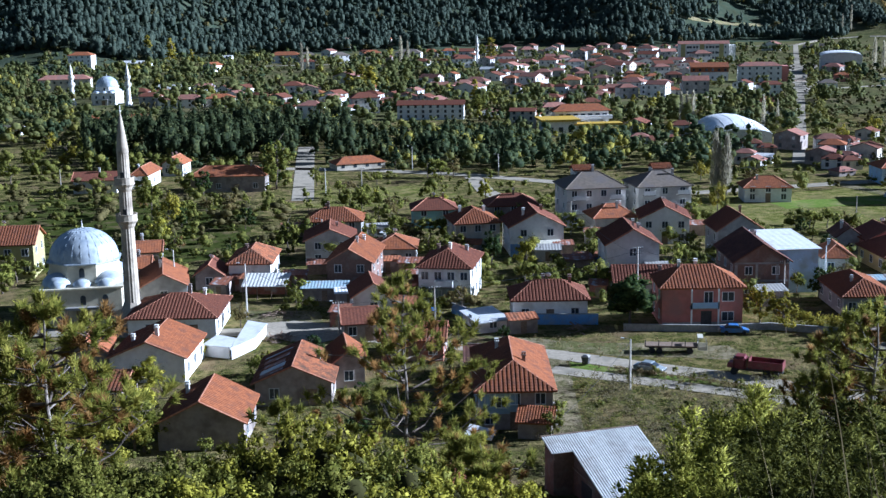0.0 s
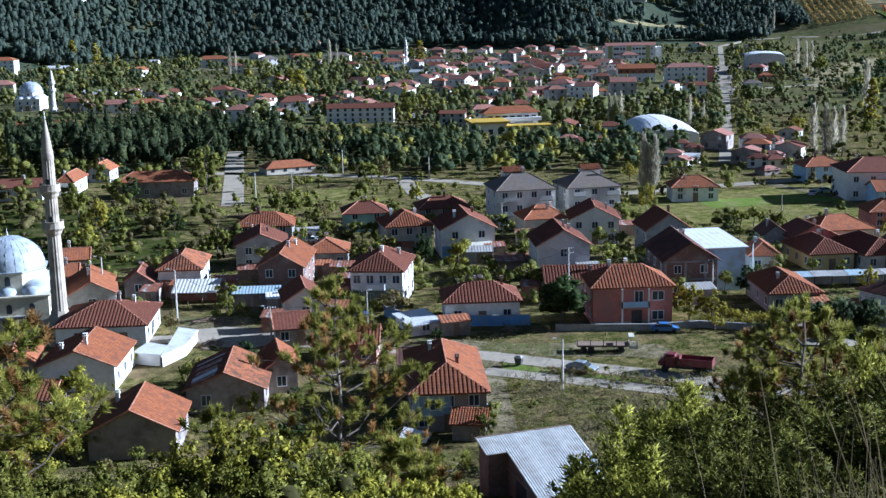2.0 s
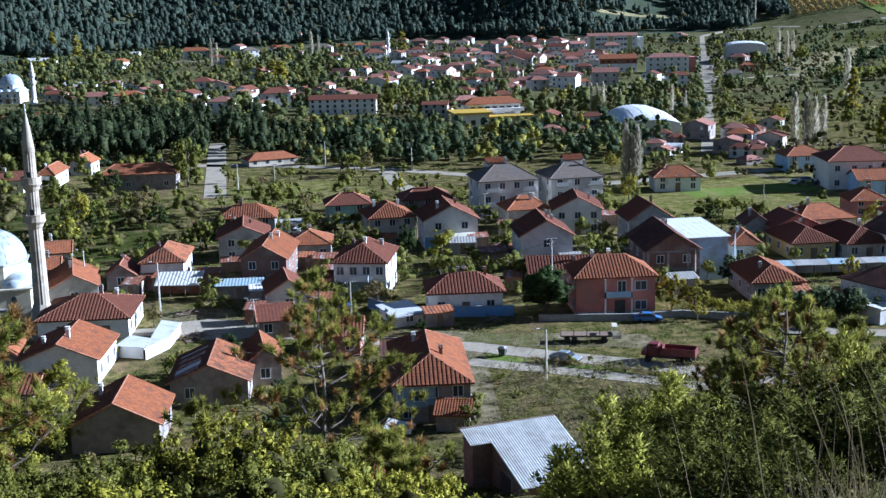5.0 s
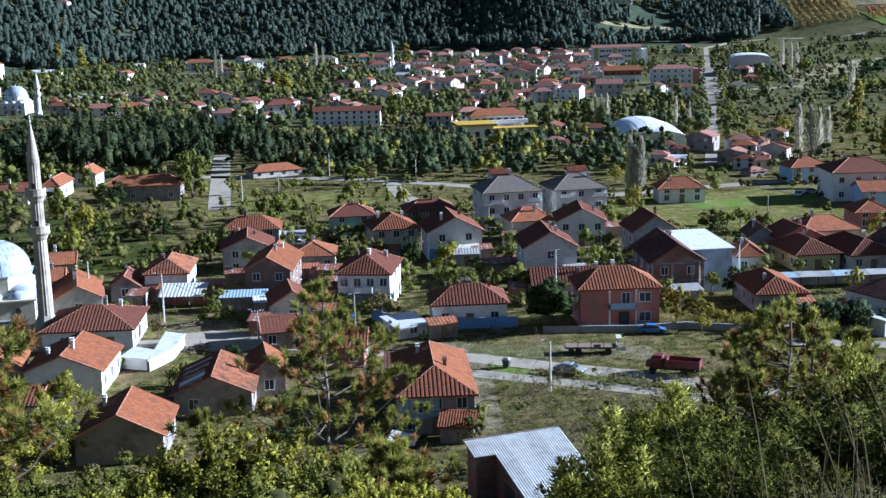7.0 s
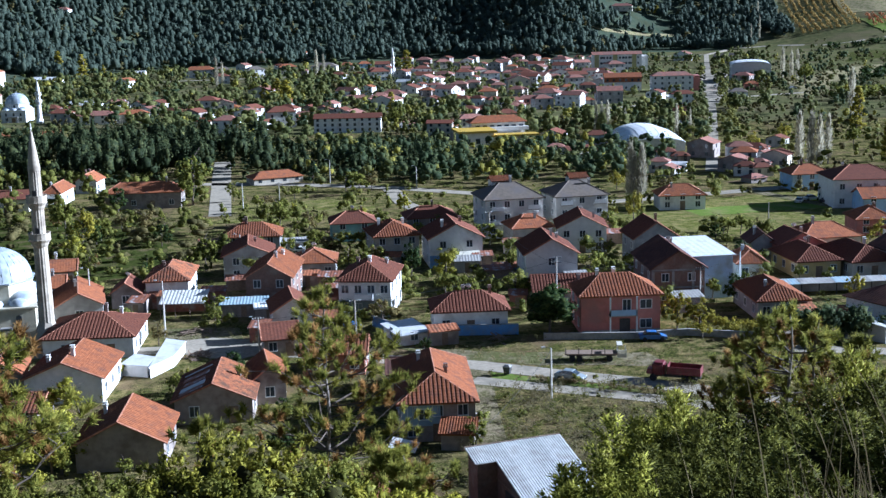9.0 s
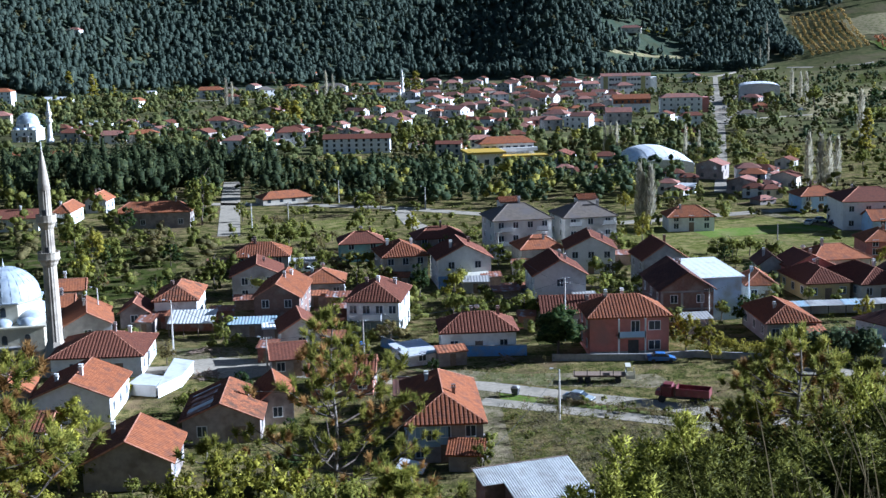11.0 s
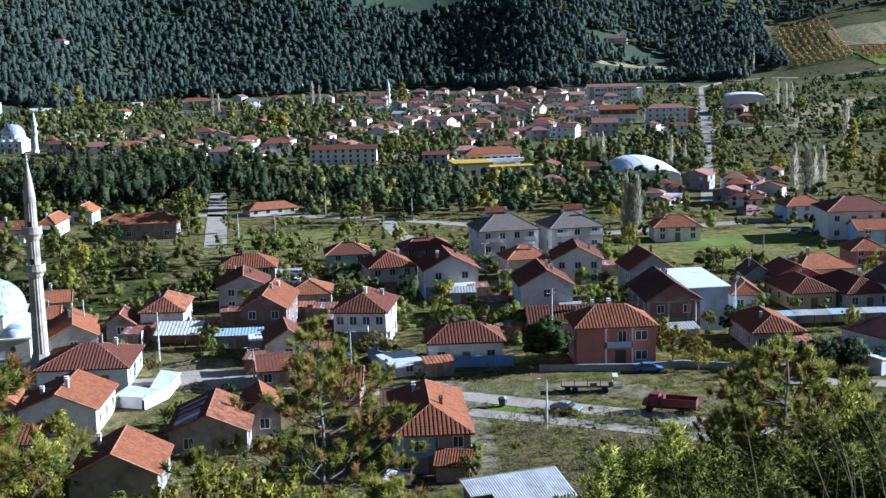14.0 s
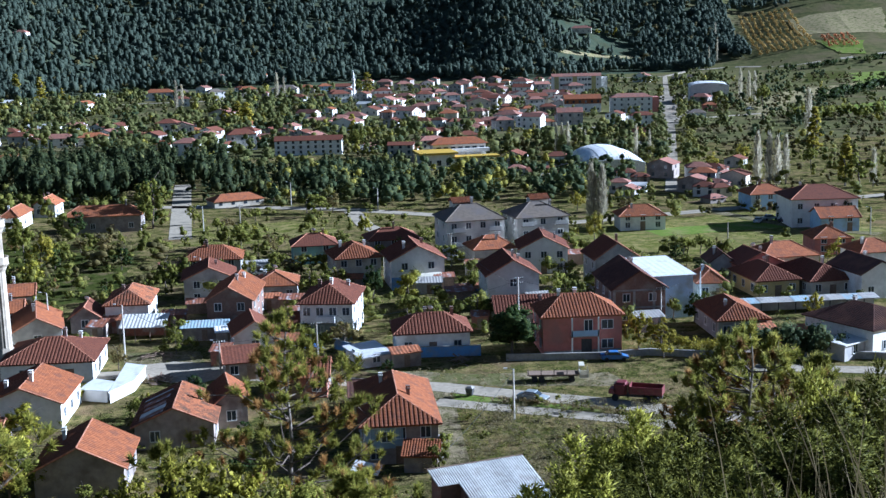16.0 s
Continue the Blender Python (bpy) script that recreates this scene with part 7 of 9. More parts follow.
wire((23.3, 155.7, 6.3), (13.5, 140, 2.2), 0.4)
wire((30.3, 196, 9.7), (-1.4, 187.8, 6.2), 1.0)
wire((30.3, 196, 9.0), (26.4, 260.5, 6.6), 1.4)
wire((30.3, 196, 9.7), (54.8, 201.7, 6.0), 1.0)
wire((54.8, 201.7, 6.0), (64.5, 212, 6.4), 0.4)
wire((-1.4, 187.8, 6.2), (-15.4, 182.3, 5.3), 0.6)
wire((-15.4, 182.3, 5.3), (-30.9, 196, 8.2), 0.8)


# ---- vehicles ----


def wheel_at(parent, x, y, r=0.31, w=0.2):
    tyre = part("wheel", shared(("tyre", r), lambda: mesh("wheel", turned([(r * 0.6, -w / 2), (r, -w / 2), (r, w / 2), (r * 0.6, w / 2)], 16), RUBBER)), None, parent, m=pose(x, y, r, 90, 0, 0))
    part("rim", shared(("rim", r), lambda: mesh("rim", turned([(r * 0.6, -w / 2 + 0.02), (r * 0.58, w / 2 - 0.02)], 12), SILVER_PAINT)), None, tyre)


def car(x, y, yaw, paint, label):
    """A small saloon: lower body, tapered glasshouse, wheels, lamps and bumpers."""
    ob = thing("car", pose(x, y, land(x, y) + 0.05, 0, 0, yaw), label, "car", "parked cars")

    def hull(rows, material, name, inset):
        bm = bmesh.new()
        loops = []
        for px, z, hw in rows:
            loops.append((bm.verts.new((px, -hw, z)), bm.verts.new((px, hw, z))))
        for a, b in zip(loops, loops[1:] + loops[:1]):
            bm.faces.new((a[0], b[0], b[1], a[1]))
        bm.faces.new([l[0] for l in loops])
        bm.faces.new([l[1] for l in loops][::-1])
        bmesh.ops.recalc_face_normals(bm, faces=bm.faces)
        bmesh.ops.bevel(bm, geom=bm.edges[:], offset=inset, segments=2, affect="EDGES")
        return part(name, bm, material, ob)
    hull([(-2.0, 0.3, 0.8), (2.0, 0.3, 0.8), (2.05, 0.62, 0.8), (1.1, 0.88, 0.8), (-1.3, 0.92, 0.8), (-2.05, 0.85, 0.8)], paint, "body", 0.05)
    hull([(-1.45, 0.88, 0.72), (1.15, 0.86, 0.72), (0.5, 1.32, 0.62), (-0.95, 1.34, 0.62)], GLASS, "glasshouse", 0.04)
    hull([(-0.98, 1.3, 0.64), (0.52, 1.28, 0.64), (0.4, 1.37, 0.6), (-0.85, 1.39, 0.6)], paint, "roof", 0.02)
    for wx in (-1.25, 1.28):
        for wy in (-0.74, 0.74):
            wheel_at(ob, wx, wy)
    for wy in (-0.58, 0.58):
        part("headlight", boxes((2.0, 2.06, wy - 0.16, wy + 0.16, 0.58, 0.72)), FRAME, ob)
        part("tail_light", boxes((-2.08, -2.02, wy - 0.16, wy + 0.16, 0.6, 0.78)), RED_PAINT, ob)
    part("bumper", boxes((1.98, 2.1, -0.78, 0.78, 0.32, 0.5)), DARK_METAL, ob)
    return ob


car(27.0, 163.2, -32, SILVER_PAINT, "silver-green saloon parked beside the road")
car(42.3, 181.4, -6, BLUE_PAINT, "blue saloon parked beside the low wall")
car(105.5, 300, 60, WHITE_SHEET, "white saloon parked near the pale house")
car(109.5, 303, 10, SILVER_PAINT, "silver saloon parked near the pale house")
car(112, 299, 30, DARK_METAL, "dark saloon parked near the pale house")
car(16, 255, 20, WHITE_SHEET, "white saloon parked between the houses")
car(-12, 259, -10, WHITE_SHEET, "white saloon parked behind the houses")
car(148, 500, 74, WHITE_SHEET, "white car on the straight main road")
car(228, 664, 10, WHITE_SHEET, "white van-like car near the crossroads")
car(194, 690, 74, SILVER_PAINT, "silver car on the straight main road")

truck = thing("truck", pose(41.2, 160.8, land(41.2, 160.8), 0, 0, -24), "old dark red tipper truck beside the road", "truck")
bm = boxes((-3.6, -1.9, -1.05, 1.05, 0.9, 2.5))
bmesh.ops.bevel(bm, geom=[e for e in bm.edges if (e.verts[0].co.z + e.verts[1].co.z) > 4.9 or abs(e.verts[0].co.z - e.verts[1].co.z) > 1], offset=0.28, segments=3, affect="EDGES")
part("cab", bm, RED_PAINT, truck)
part("windscreen", boxes((-3.64, -3.59, -0.72, 0.72, 1.75, 2.2)), GLASS, truck)
bm = bmesh.new()
v = [bm.verts.new(p) for p in ((-4.4, -0.8, 0.9), (-4.4, 0.8, 0.9), (-3.6, 0.95, 0.9), (-3.6, -0.95, 0.9), (-4.3, -0.7, 1.5), (-4.3, 0.7, 1.5), (-3.6, 0.95, 1.65), (-3.6, -0.95, 1.65))]
for q in ((3, 2, 1, 0), (4, 5, 6, 7), (0, 1, 5, 4), (1, 2, 6, 5), (2, 3, 7, 6), (3, 0, 4, 7)):
    bm.faces.new([v[i] for i in q])
part("bonnet", bm, RED_PAINT, truck)
part("cargo_bed", boxes((-1.6, 2.8, -1.15, 1.15, 1.1, 1.25), (-1.6, 2.8, -1.15, -1.05, 1.25, 2.1), (-1.6, 2.8, 1.05, 1.15, 1.25, 2.1), (-1.6, -1.5, -1.05, 1.05, 1.25, 2.3), (2.7, 2.8, -1.05, 1.05, 1.25, 2.1)), RED_PAINT, truck)
part("chassis", boxes((-3.9, 2.7, -0.45, 0.45, 0.55, 0.88)), DARK_METAL, truck)
for wx in (-3.4, 0.8, 1.9):
    for wy in (-0.95, 0.95):
        wheel_at(truck, wx, wy, 0.48, 0.3)

trailer = thing("flatbed_trailer", pose(32.0, 172.3, land(32, 172.3), 0, 0, -8), "derelict flatbed trailer on the vacant lot", "trailer")
part("deck", boxes((-4.2, 3.0, -1.1, 1.1, 1.0, 1.16)), OLD_WOOD, trailer)
part("chassis", boxes((-4.0, 2.9, -0.4, 0.4, 0.7, 0.99)), DARK_METAL, trailer)
for wx in (-3.2, -2.2, 2.0):
    for wy in (-0.9, 0.9):
        wheel_at(trailer, wx, wy, 0.42, 0.25)
for u in (-4.1, -2.3, -0.5, 1.3):
    part("stake", boxes((u - 0.05, u + 0.05, -1.1, -1.0, 1.0, 2.0)), DARK_METAL, trailer)
part("stripped_cab", boxes((3.05, 3.2, -1, 1, 0.6, 1.4), (3.05, 3.17, -1, -0.88, 1.4, 2.3), (3.05, 3.17, 0.88, 1, 1.4, 2.3), (3.2, 4.3, -1, -0.93, 0.6, 1.15), (3.2, 4.3, 0.93, 1, 0.6, 1.15), (4.2, 4.32, -1, -0.88, 1.15, 1.75), (4.2, 4.32, 0.88, 1, 1.15, 1.75), (3.0, 3.75, -1.05, 1.05, 2.302, 2.4)), CANVAS, trailer, "stripped rusty cream cab shell")

bin_ = thing("waste_container", pose(19.0, 166.9, 0.03, 0, 0, -25), "dark metal waste container beside the lane", "container")
part("tub", turned([(0.5, 0.15), (0.72, 1.1), (0.74, 1.12)], 4), DARK_METAL, bin_, m=pose(0, 0, 0, 0, 0, 45))
part("lid", turned([(0.76, 1.122), (0.76, 1.2), (0.3, 1.42)], 4), CONCRETE, bin_, m=pose(0, 0, 0, 0, 0, 45))


def heap(x, y, n, r, label, seed, materials):
    """A heap of boards and scrap lying on one another."""
    rng = random.Random(seed)
    ob = thing("scrap_heap", pose(x, y, land(x, y)), label, "scrap heap")
    for i in range(n):
        l, w = rng.uniform(0.8, 2.6), rng.uniform(0.1, 0.35)
        d = rng.random() ** 0.6 * r
        t = rng.random() * 6.3
        part("board", shared(("board", round(l, 1), round(w, 1)), lambda: mesh("board", boxes((-l / 2, l / 2, -w / 2, w / 2, -0.03, 0.03)), OLD_WOOD)), None, ob,
             m=pose(d * math.cos(t), d * math.sin(t), 0.1 + (1 - d / r) * rng.uniform(0.1, 0.9), rng.uniform(-25, 25), rng.uniform(-25, 25), rng.uniform(0, 360)))
    return ob


heap(-26.5, 196.5, 26, 2.6, "heap of old boards beside the lean-to", 1, None)
heap(-24.2, 182.6, 30, 2.2, "heap of scrap and branches beside the white roof", 2, None)
heap(7.5, 176.0, 24, 2.4, "heap of brown scrap beside the vacant lot", 3, None)
heap(20, 184.5, 16, 2.2, "heap of timber along the fence", 4, None)

sheet = tagged(new("leaning_sheet", mesh("leaning_sheet", boxes((-1.6, 1.6, -0.9, 0.9, 0, 0.06)), WHITE_SHEET)), "white plastic sheet lying beside the orange-roofed house", "sheet")
sheet.matrix_basis = pose(3.9, 138.6, land(3.9, 138.6) + 0.75, 22, 8, -20)
for u, v, s in ((-1.9, 190.6, 1.4), (29.0, 228.5, 1.6)):
    bm = bmesh.new()
    bmesh.ops.create_grid(bm, x_segments=8, y_segments=6, size=s)
    for p in bm.verts:
        p.co.z = 2.2 + 0.35 * noise.noise(p.co * 1.3) - 0.25 * abs(p.co.x)
    bmesh.ops.solidify(bm, geom=bm.faces[:], thickness=0.03)
    tarp = thing("tarpaulin_shelter", pose(u, v, 0, 0, 0, 20), "blue tarpaulin stretched over four posts", "tarpaulin")
    part("tarpaulin", bm, BLUE_PAINT, tarp)
    for px in (-1, 1):
        for py in (-1, 1):
            part("post", boxes((px * s * 0.8 - 0.04, px * s * 0.8 + 0.04, py * s * 0.8 - 0.04, py * s * 0.8 + 0.04, -0.2, 1.95)), OLD_WOOD, tarp)


annex = thing("annex", pose(10.2, 139.2, land(10.2, 139.2), 0, 0, -11), "small annex with an orange tile lean-to roof", "shed")
part("wall", boxes((-1.9, 1.9, -1.2, 1.3, -0.5, 2.1)), DUSKY_WALL, annex)
part("roof_slope", slope(bmesh.new(), (-2.2, -1.7, 2.05), (2.2, -1.7, 2.05), (-2.2, 1.5, 3.1), (2.2, 1.5, 3.1), 0.32, 0.36), TILE_RED, annex)

# parts of the pink house: balcony, windows and entrance
for u, z in ((3.8, 3.9), (3.8, 0.9)):
    window_at(pink_house, u, -4.55, z, 0, 1.7, 1.3)
window_at(pink_house, 0.9, -4.55, 3.3, 0, 1.2, 2.0)
bal = part("balcony", boxes((-1.9, 2.3, -5.7, -4.56, 2.95, 3.1)), CONCRETE, pink_house)
part("rail", boxes((-1.9, 2.3, -5.7, -5.64, 3.1, 3.95)), BLUE_WALL, bal)
for u in (-1.9, 2.1):
    part("column", boxes((u, u + 0.22, -5.7, -5.48, -0.2, 5.9)), FRAME, pink_house)
part("door", boxes((-0.2, 1.4, -4.62, -4.5, 0.0, 2.4)), DARK_METAL, pink_house)
part("band", boxes((-5.9, 5.9, -4.57, -4.54, -0.3, 0.7)), CONCRETE, pink_house, "grey plinth band")
steps = part("stairs", boxes((4.4, 5.2, -9.2, -7.6, -0.2, 0.5), (4.4, 5.2, -7.6, -6.8, -0.2, 1.0), (4.4, 5.2, -6.8, -6.0, -0.2, 1.5), (4.4, 5.2, -6.0, -5.2, -0.2, 2.0)), CONCRETE, orange_house)
part("band", boxes((-4.3, 0.3, -9.0, -8.955, 1.9, 4.5)), BLUE_GREY, orange_house, "faded blue painted wall")
window_at(orange_house, -1.6, -9.0, 2.7, 0, 1.1, 1.2)

# awning and blue band of the white gabled house, balcony of the hipped one
bm = bmesh.new()
v = [bm.verts.new(p) for p in ((-1.6, -8.4, 2.35), (4.6, -8.4, 2.35), (4.4, -5.6, 3.05), (-1.4, -5.6, 3.05), (-1.6, -8.4, 2.29), (4.6, -8.4, 2.29), (4.4, -5.6, 2.99), (-1.4, -5.6, 2.99))]
for q in ((0, 1, 2, 3), (7, 6, 5, 4), (0, 4, 5, 1), (1, 5, 6, 2), (2, 6, 7, 3), (3, 7, 4, 0)):
    bm.faces.new([v[i] for i in q])
awning = part("awning", bm, CANVAS, gable_house, "pale canvas awning")
for u in (-1.5, 1.5, 4.5):
    part("awning_post", boxes((u - 0.04, u + 0.04, -8.38, -8.3, -0.2, 2.29)), DARK_METAL, awning)
part("band", boxes((-5.12, -1.9, -5.6, -5.555, -0.3, 2.4)), BLUE_BASE, gable_house, "blue painted wall band")
part("band", boxes((-4.27, 4.27, -6.14, -6.105, -0.3, 2.8)), TEAL_GREY, hip_house, "grey-green painted lower storey")
slab = part("balcony", boxes((-1.5, 1.5, -7.3, -6.15, 2.9, 3.05)), CONCRETE, hip_house)
part("rail", boxes((-1.5, 1.5, -7.3, -7.24, 3.05, 4.0), (-1.5, -1.44, -7.24, -6.15, 3.05, 4.0), (1.44, 1.5, -7.24, -6.15, 3.05, 4.0)), FRAME, slab)

# concrete frame of the brick house
for u in (-0.48, -0.1, 0.28):
    part("concrete_post", boxes((u * brick_w - 0.2, u * brick_w + 0.2, -brick_d / 2 - 0.12, -brick_d / 2 - 0.005, -0.3, 6.0)), CONCRETE, brick_house)
for z in (2.9, 5.8):
    part("concrete_beam", boxes((-brick_w / 2, brick_w / 2, -brick_d / 2 - 0.14, -brick_d / 2 - 0.125, z, z + 0.3)), CONCRETE, brick_house)

# balconies of the two apartment houses
for home, aw, ad in ((apartment_a, 10.2, 11.1), (apartment_b, 9.6, 11.1)):
    for u in (-0.38, 0.4):
        for f in (1, 2):
            slab = part("balcony", boxes((u * aw - 1.3, u * aw + 1.3, -ad / 2 - 1.1, -ad / 2 - 0.1, f * 3.0 - 0.1, f * 3.0 + 0.05)), CONCRETE, home)
            part("rail", boxes((u * aw - 1.3, u * aw + 1.3, -ad / 2 - 1.1, -ad / 2 - 1.04, f * 3.0 + 0.05, f * 3.0 + 0.95), (u * aw + 1.24, u * aw + 1.3, -ad / 2 - 1.04, -ad / 2 - 0.1, f * 3.0 + 0.05, f * 3.0 + 0.95)), FRAME, slab)

# sheets of metal laid over the broken slope of the old house
run = patched_w / 2 + 0.45
fall = math.degrees(math.atan2(2.25, run))
for v, l, wide, mat in ((-3.2, 3.4, 1.7, METAL_ROOF), (-1.2, 3.0, 1.3, RUST_SHEET), (-4.9, 3.2, 1.3, RUST_SHEET), (1.2, 3.6, 1.5, RUST_SHEET), (3.6, 3.9, 0.5, METAL_ROOF)):
    u = -run * 0.52
    part("roof_patch", boxes((-l / 2, l / 2, -wide / 2, wide / 2, 0.05, 0.085)), mat, patched_house, "corroded metal sheet", m=pose(u, v, 3.0 + 2.25 * 0.48, 0, -fall, 0))

low_roofs = thing("outbuilding", Matrix.Identity(4), "low white outbuilding with bright sheet roofs", "outbuilding")
for rows in (((-34.0, 174.3), (-29.9, 172.7), (-29.6, 177.5), (-32.8, 179.6)), ((-29.7, 171.9), (-27.0, 177.6), (-26.3, 185.5), (-29.5, 187.5))):
    bm = bmesh.new()
    cx, cy = sum(p[0] for p in rows) / 4, sum(p[1] for p in rows) / 4
    top = [bm.verts.new((x, y, 1.7)) for x, y in rows]
    low = [bm.verts.new((x, y, 1.55)) for x, y in rows]
    bm.faces.new(top)
    bm.faces.new(low[::-1])
    for i in range(4):
        bm.faces.new((top[i], low[i], low[(i + 1) % 4], top[(i + 1) % 4]))
    part("roof_sheet", bm, WHITE_SHEET, low_roofs)
    bm = bmesh.new()
    inner = [(cx + (x - cx) * 0.92, cy + (y - cy) * 0.95) for x, y in rows]
    top = [bm.verts.new((x, y, 1.545)) for x, y in inner]
    low = [bm.verts.new((x, y, -0.3)) for x, y in inner]
    bm.faces.new(top)
    for i in range(4):
        bm.faces.new((top[i], low[i], low[(i + 1) % 4], top[(i + 1) % 4]))
    bmesh.ops.recalc_face_normals(bm, faces=bm.faces)
    part("wall", bm, WHITE_WALL, low_roofs)


TAKEN.extend(((-31.5, 176, 3.6), (-28.2, 179, 4.2), (-28, 184, 3.2)))


def yard_shed(x, y, yaw, w, d, h, wall, sheet, label):
    """A small outbuilding: four walls, a plank door and a sloping sheet roof with its own thickness."""
    ob = thing("yard_shed", pose(x, y, land(x, y), 0, 0, yaw), label, "shed", "outbuildings of the yards")
    part("wall", boxes((-w / 2, w / 2, -d / 2, d / 2, -0.4, h)), wall, ob)
    n = max(4, round(w / 0.25))
    bm = bmesh.new()
    cut = [[bm.verts.new((-w / 2 - 0.25 + (w + 0.5) * i / n, q, z + (0.04 if i % 2 else 0))) for i in range(n + 1)] for q, z in ((-d / 2 - 0.3, h + 0.03), (d / 2 + 0.3, h + 0.5), (d / 2 + 0.3, h + 0.42), (-d / 2 - 0.3, h - 0.05))]
    for k in range(4):
        for i in range(n):
            bm.faces.new((cut[k][i], cut[k][i + 1], cut[(k + 1) % 4][i + 1], cut[(k + 1) % 4][i]))
    bmesh.ops.recalc_face_normals(bm, faces=bm.faces)
    part("roof_sheet", bm, sheet, ob)
    door = part("door", boxes((-0.45, 0.45, -d / 2 - 0.05, -d / 2 + 0.01, 0, min(1.85, h - 0.15))), OLD_WOOD, ob)
    part("handle", boxes((0.28, 0.34, -d / 2 - 0.1, -d / 2 - 0.051, 0.9, 1.05)), DARK_METAL, door)
    TAKEN.append((x, y, max(w, d) * 0.5))
    return ob


yard_shed(-19.6, 207.4, 0, 7.4, 3.0, 2.2, DUSKY_WALL, BLUE_SHEET, "low shed with a blue-grey sheet roof beside the brick house")
yard_shed(-15.4, 204.0, 6, 4.4, 2.2, 2.0, DUSKY_WALL, WHITE_SHEET, "low shed with a pale sheet roof beside the brick house")
yard_rng = random.Random(77)
shed_looks = ((BRICK_WALL, RUST_SHEET, "low brick shed with a rusty sheet roof"), (DUSKY_WALL, TILE_OLD, "small rendered shed with a weathered roof"), (OLD_WOOD, RUST_SHEET, "plank shed with a rusty sheet roof"), (GREY_WALL, CONCRETE, "low grey outhouse with a slab roof"), (DUSKY_WALL, RUST_SHEET, "low mud-coloured shed with a rusty roof"))
made = 0
for _ in range(6000):
    x, y = yard_rng.uniform(-52, 80), yard_rng.uniform(178, 300)
    w, d = yard_rng.uniform(2.4, 5.0), yard_rng.uniform(2.0, 3.4)
    if made < 34 and free(x, y, w * 0.5) and not free(x, y, w * 0.5 + 1.2) and not (20 < x < 60 and y < 186) and not (55 < x < 120 and y > 250):
        wall, sheet, words = yard_rng.choice(shed_looks)
        yard_shed(x, y, yard_rng.uniform(-12, 12), w, d, yard_rng.uniform(1.8, 2.5), wall, sheet, words)
        made += 1


def dish(x, y, z):
    """A satellite dish on a short mast at the ridge of a roof."""
    ob = thing("satellite_dish", pose(x, y, z - 0.1, 0, 0, 160), "white satellite dish on a roof ridge", "satellite dish", "satellite dishes")
    part("mast", turned([(0.035, -0.1), (0.03, 0.75)], 6), DARK_METAL, ob)
    part("bowl", turned([(0.02, 0.0), (0.2, 0.03), (0.36, 0.1), (0.44, 0.17), (0.45, 0.18), (0.36, 0.12), (0.2, 0.05), (0.02, 0.02)], 14), FRAME, ob, m=pose(0, -0.05, 0.75, 58, 0, 0))
    bm = bmesh.new()
    tube(bm, [Vector((0, -0.05, 0.6)), Vector((0, -0.5, 0.95))], 0.015, 0.015, 4)
    part("feed_arm", bm, DARK_METAL, ob)
    return ob


# attic storeys behind the roofs of the two apartment houses
for home, z, u in ((apartment_a, 8.4, -1.2), (apartment_b, 7.8, 1.4)):
    part("attic_wall", boxes((u - 2.0, u + 2.0, 0.8, 4.4, z + 0.6, z + 3.0)), LIGHT_WALL, home)
    roof_part(slope(bmesh.new(), (u - 2.3, 0.5, z + 2.95), (u + 2.3, 0.5, z + 2.95), (u - 2.3, 2.6, z + 3.9), (u + 2.3, 2.6, z + 3.9), 0.36, 0.38), TILE_RED, home)
    roof_part(slope(bmesh.new(), (u + 2.3, 4.7, z + 2.95), (u - 2.3, 4.7, z + 2.95), (u + 2.3, 2.6, z + 3.9), (u - 2.3, 2.6, z + 3.9), 0.36, 0.38), TILE_RED, home)
for x, y, z in ((-40.3, 218.9, 4.5), (-80.4, 232.0, 8.8), (-74.8, 361.0, 5.4), (-9.0, 237.1, 5.2), (-1.9, 274.3, 6.0), (16.1, 193.7, 5.8), (44.2, 254.0, 7.6), (51.3, 209.2, 9.2), (80.3, 224.5, 5.3), (81.5, 234.5, 6.0), (115.4, 324.1, 6.2)):
    dish(x, y, z)

# ---- far woods and shrubs ----


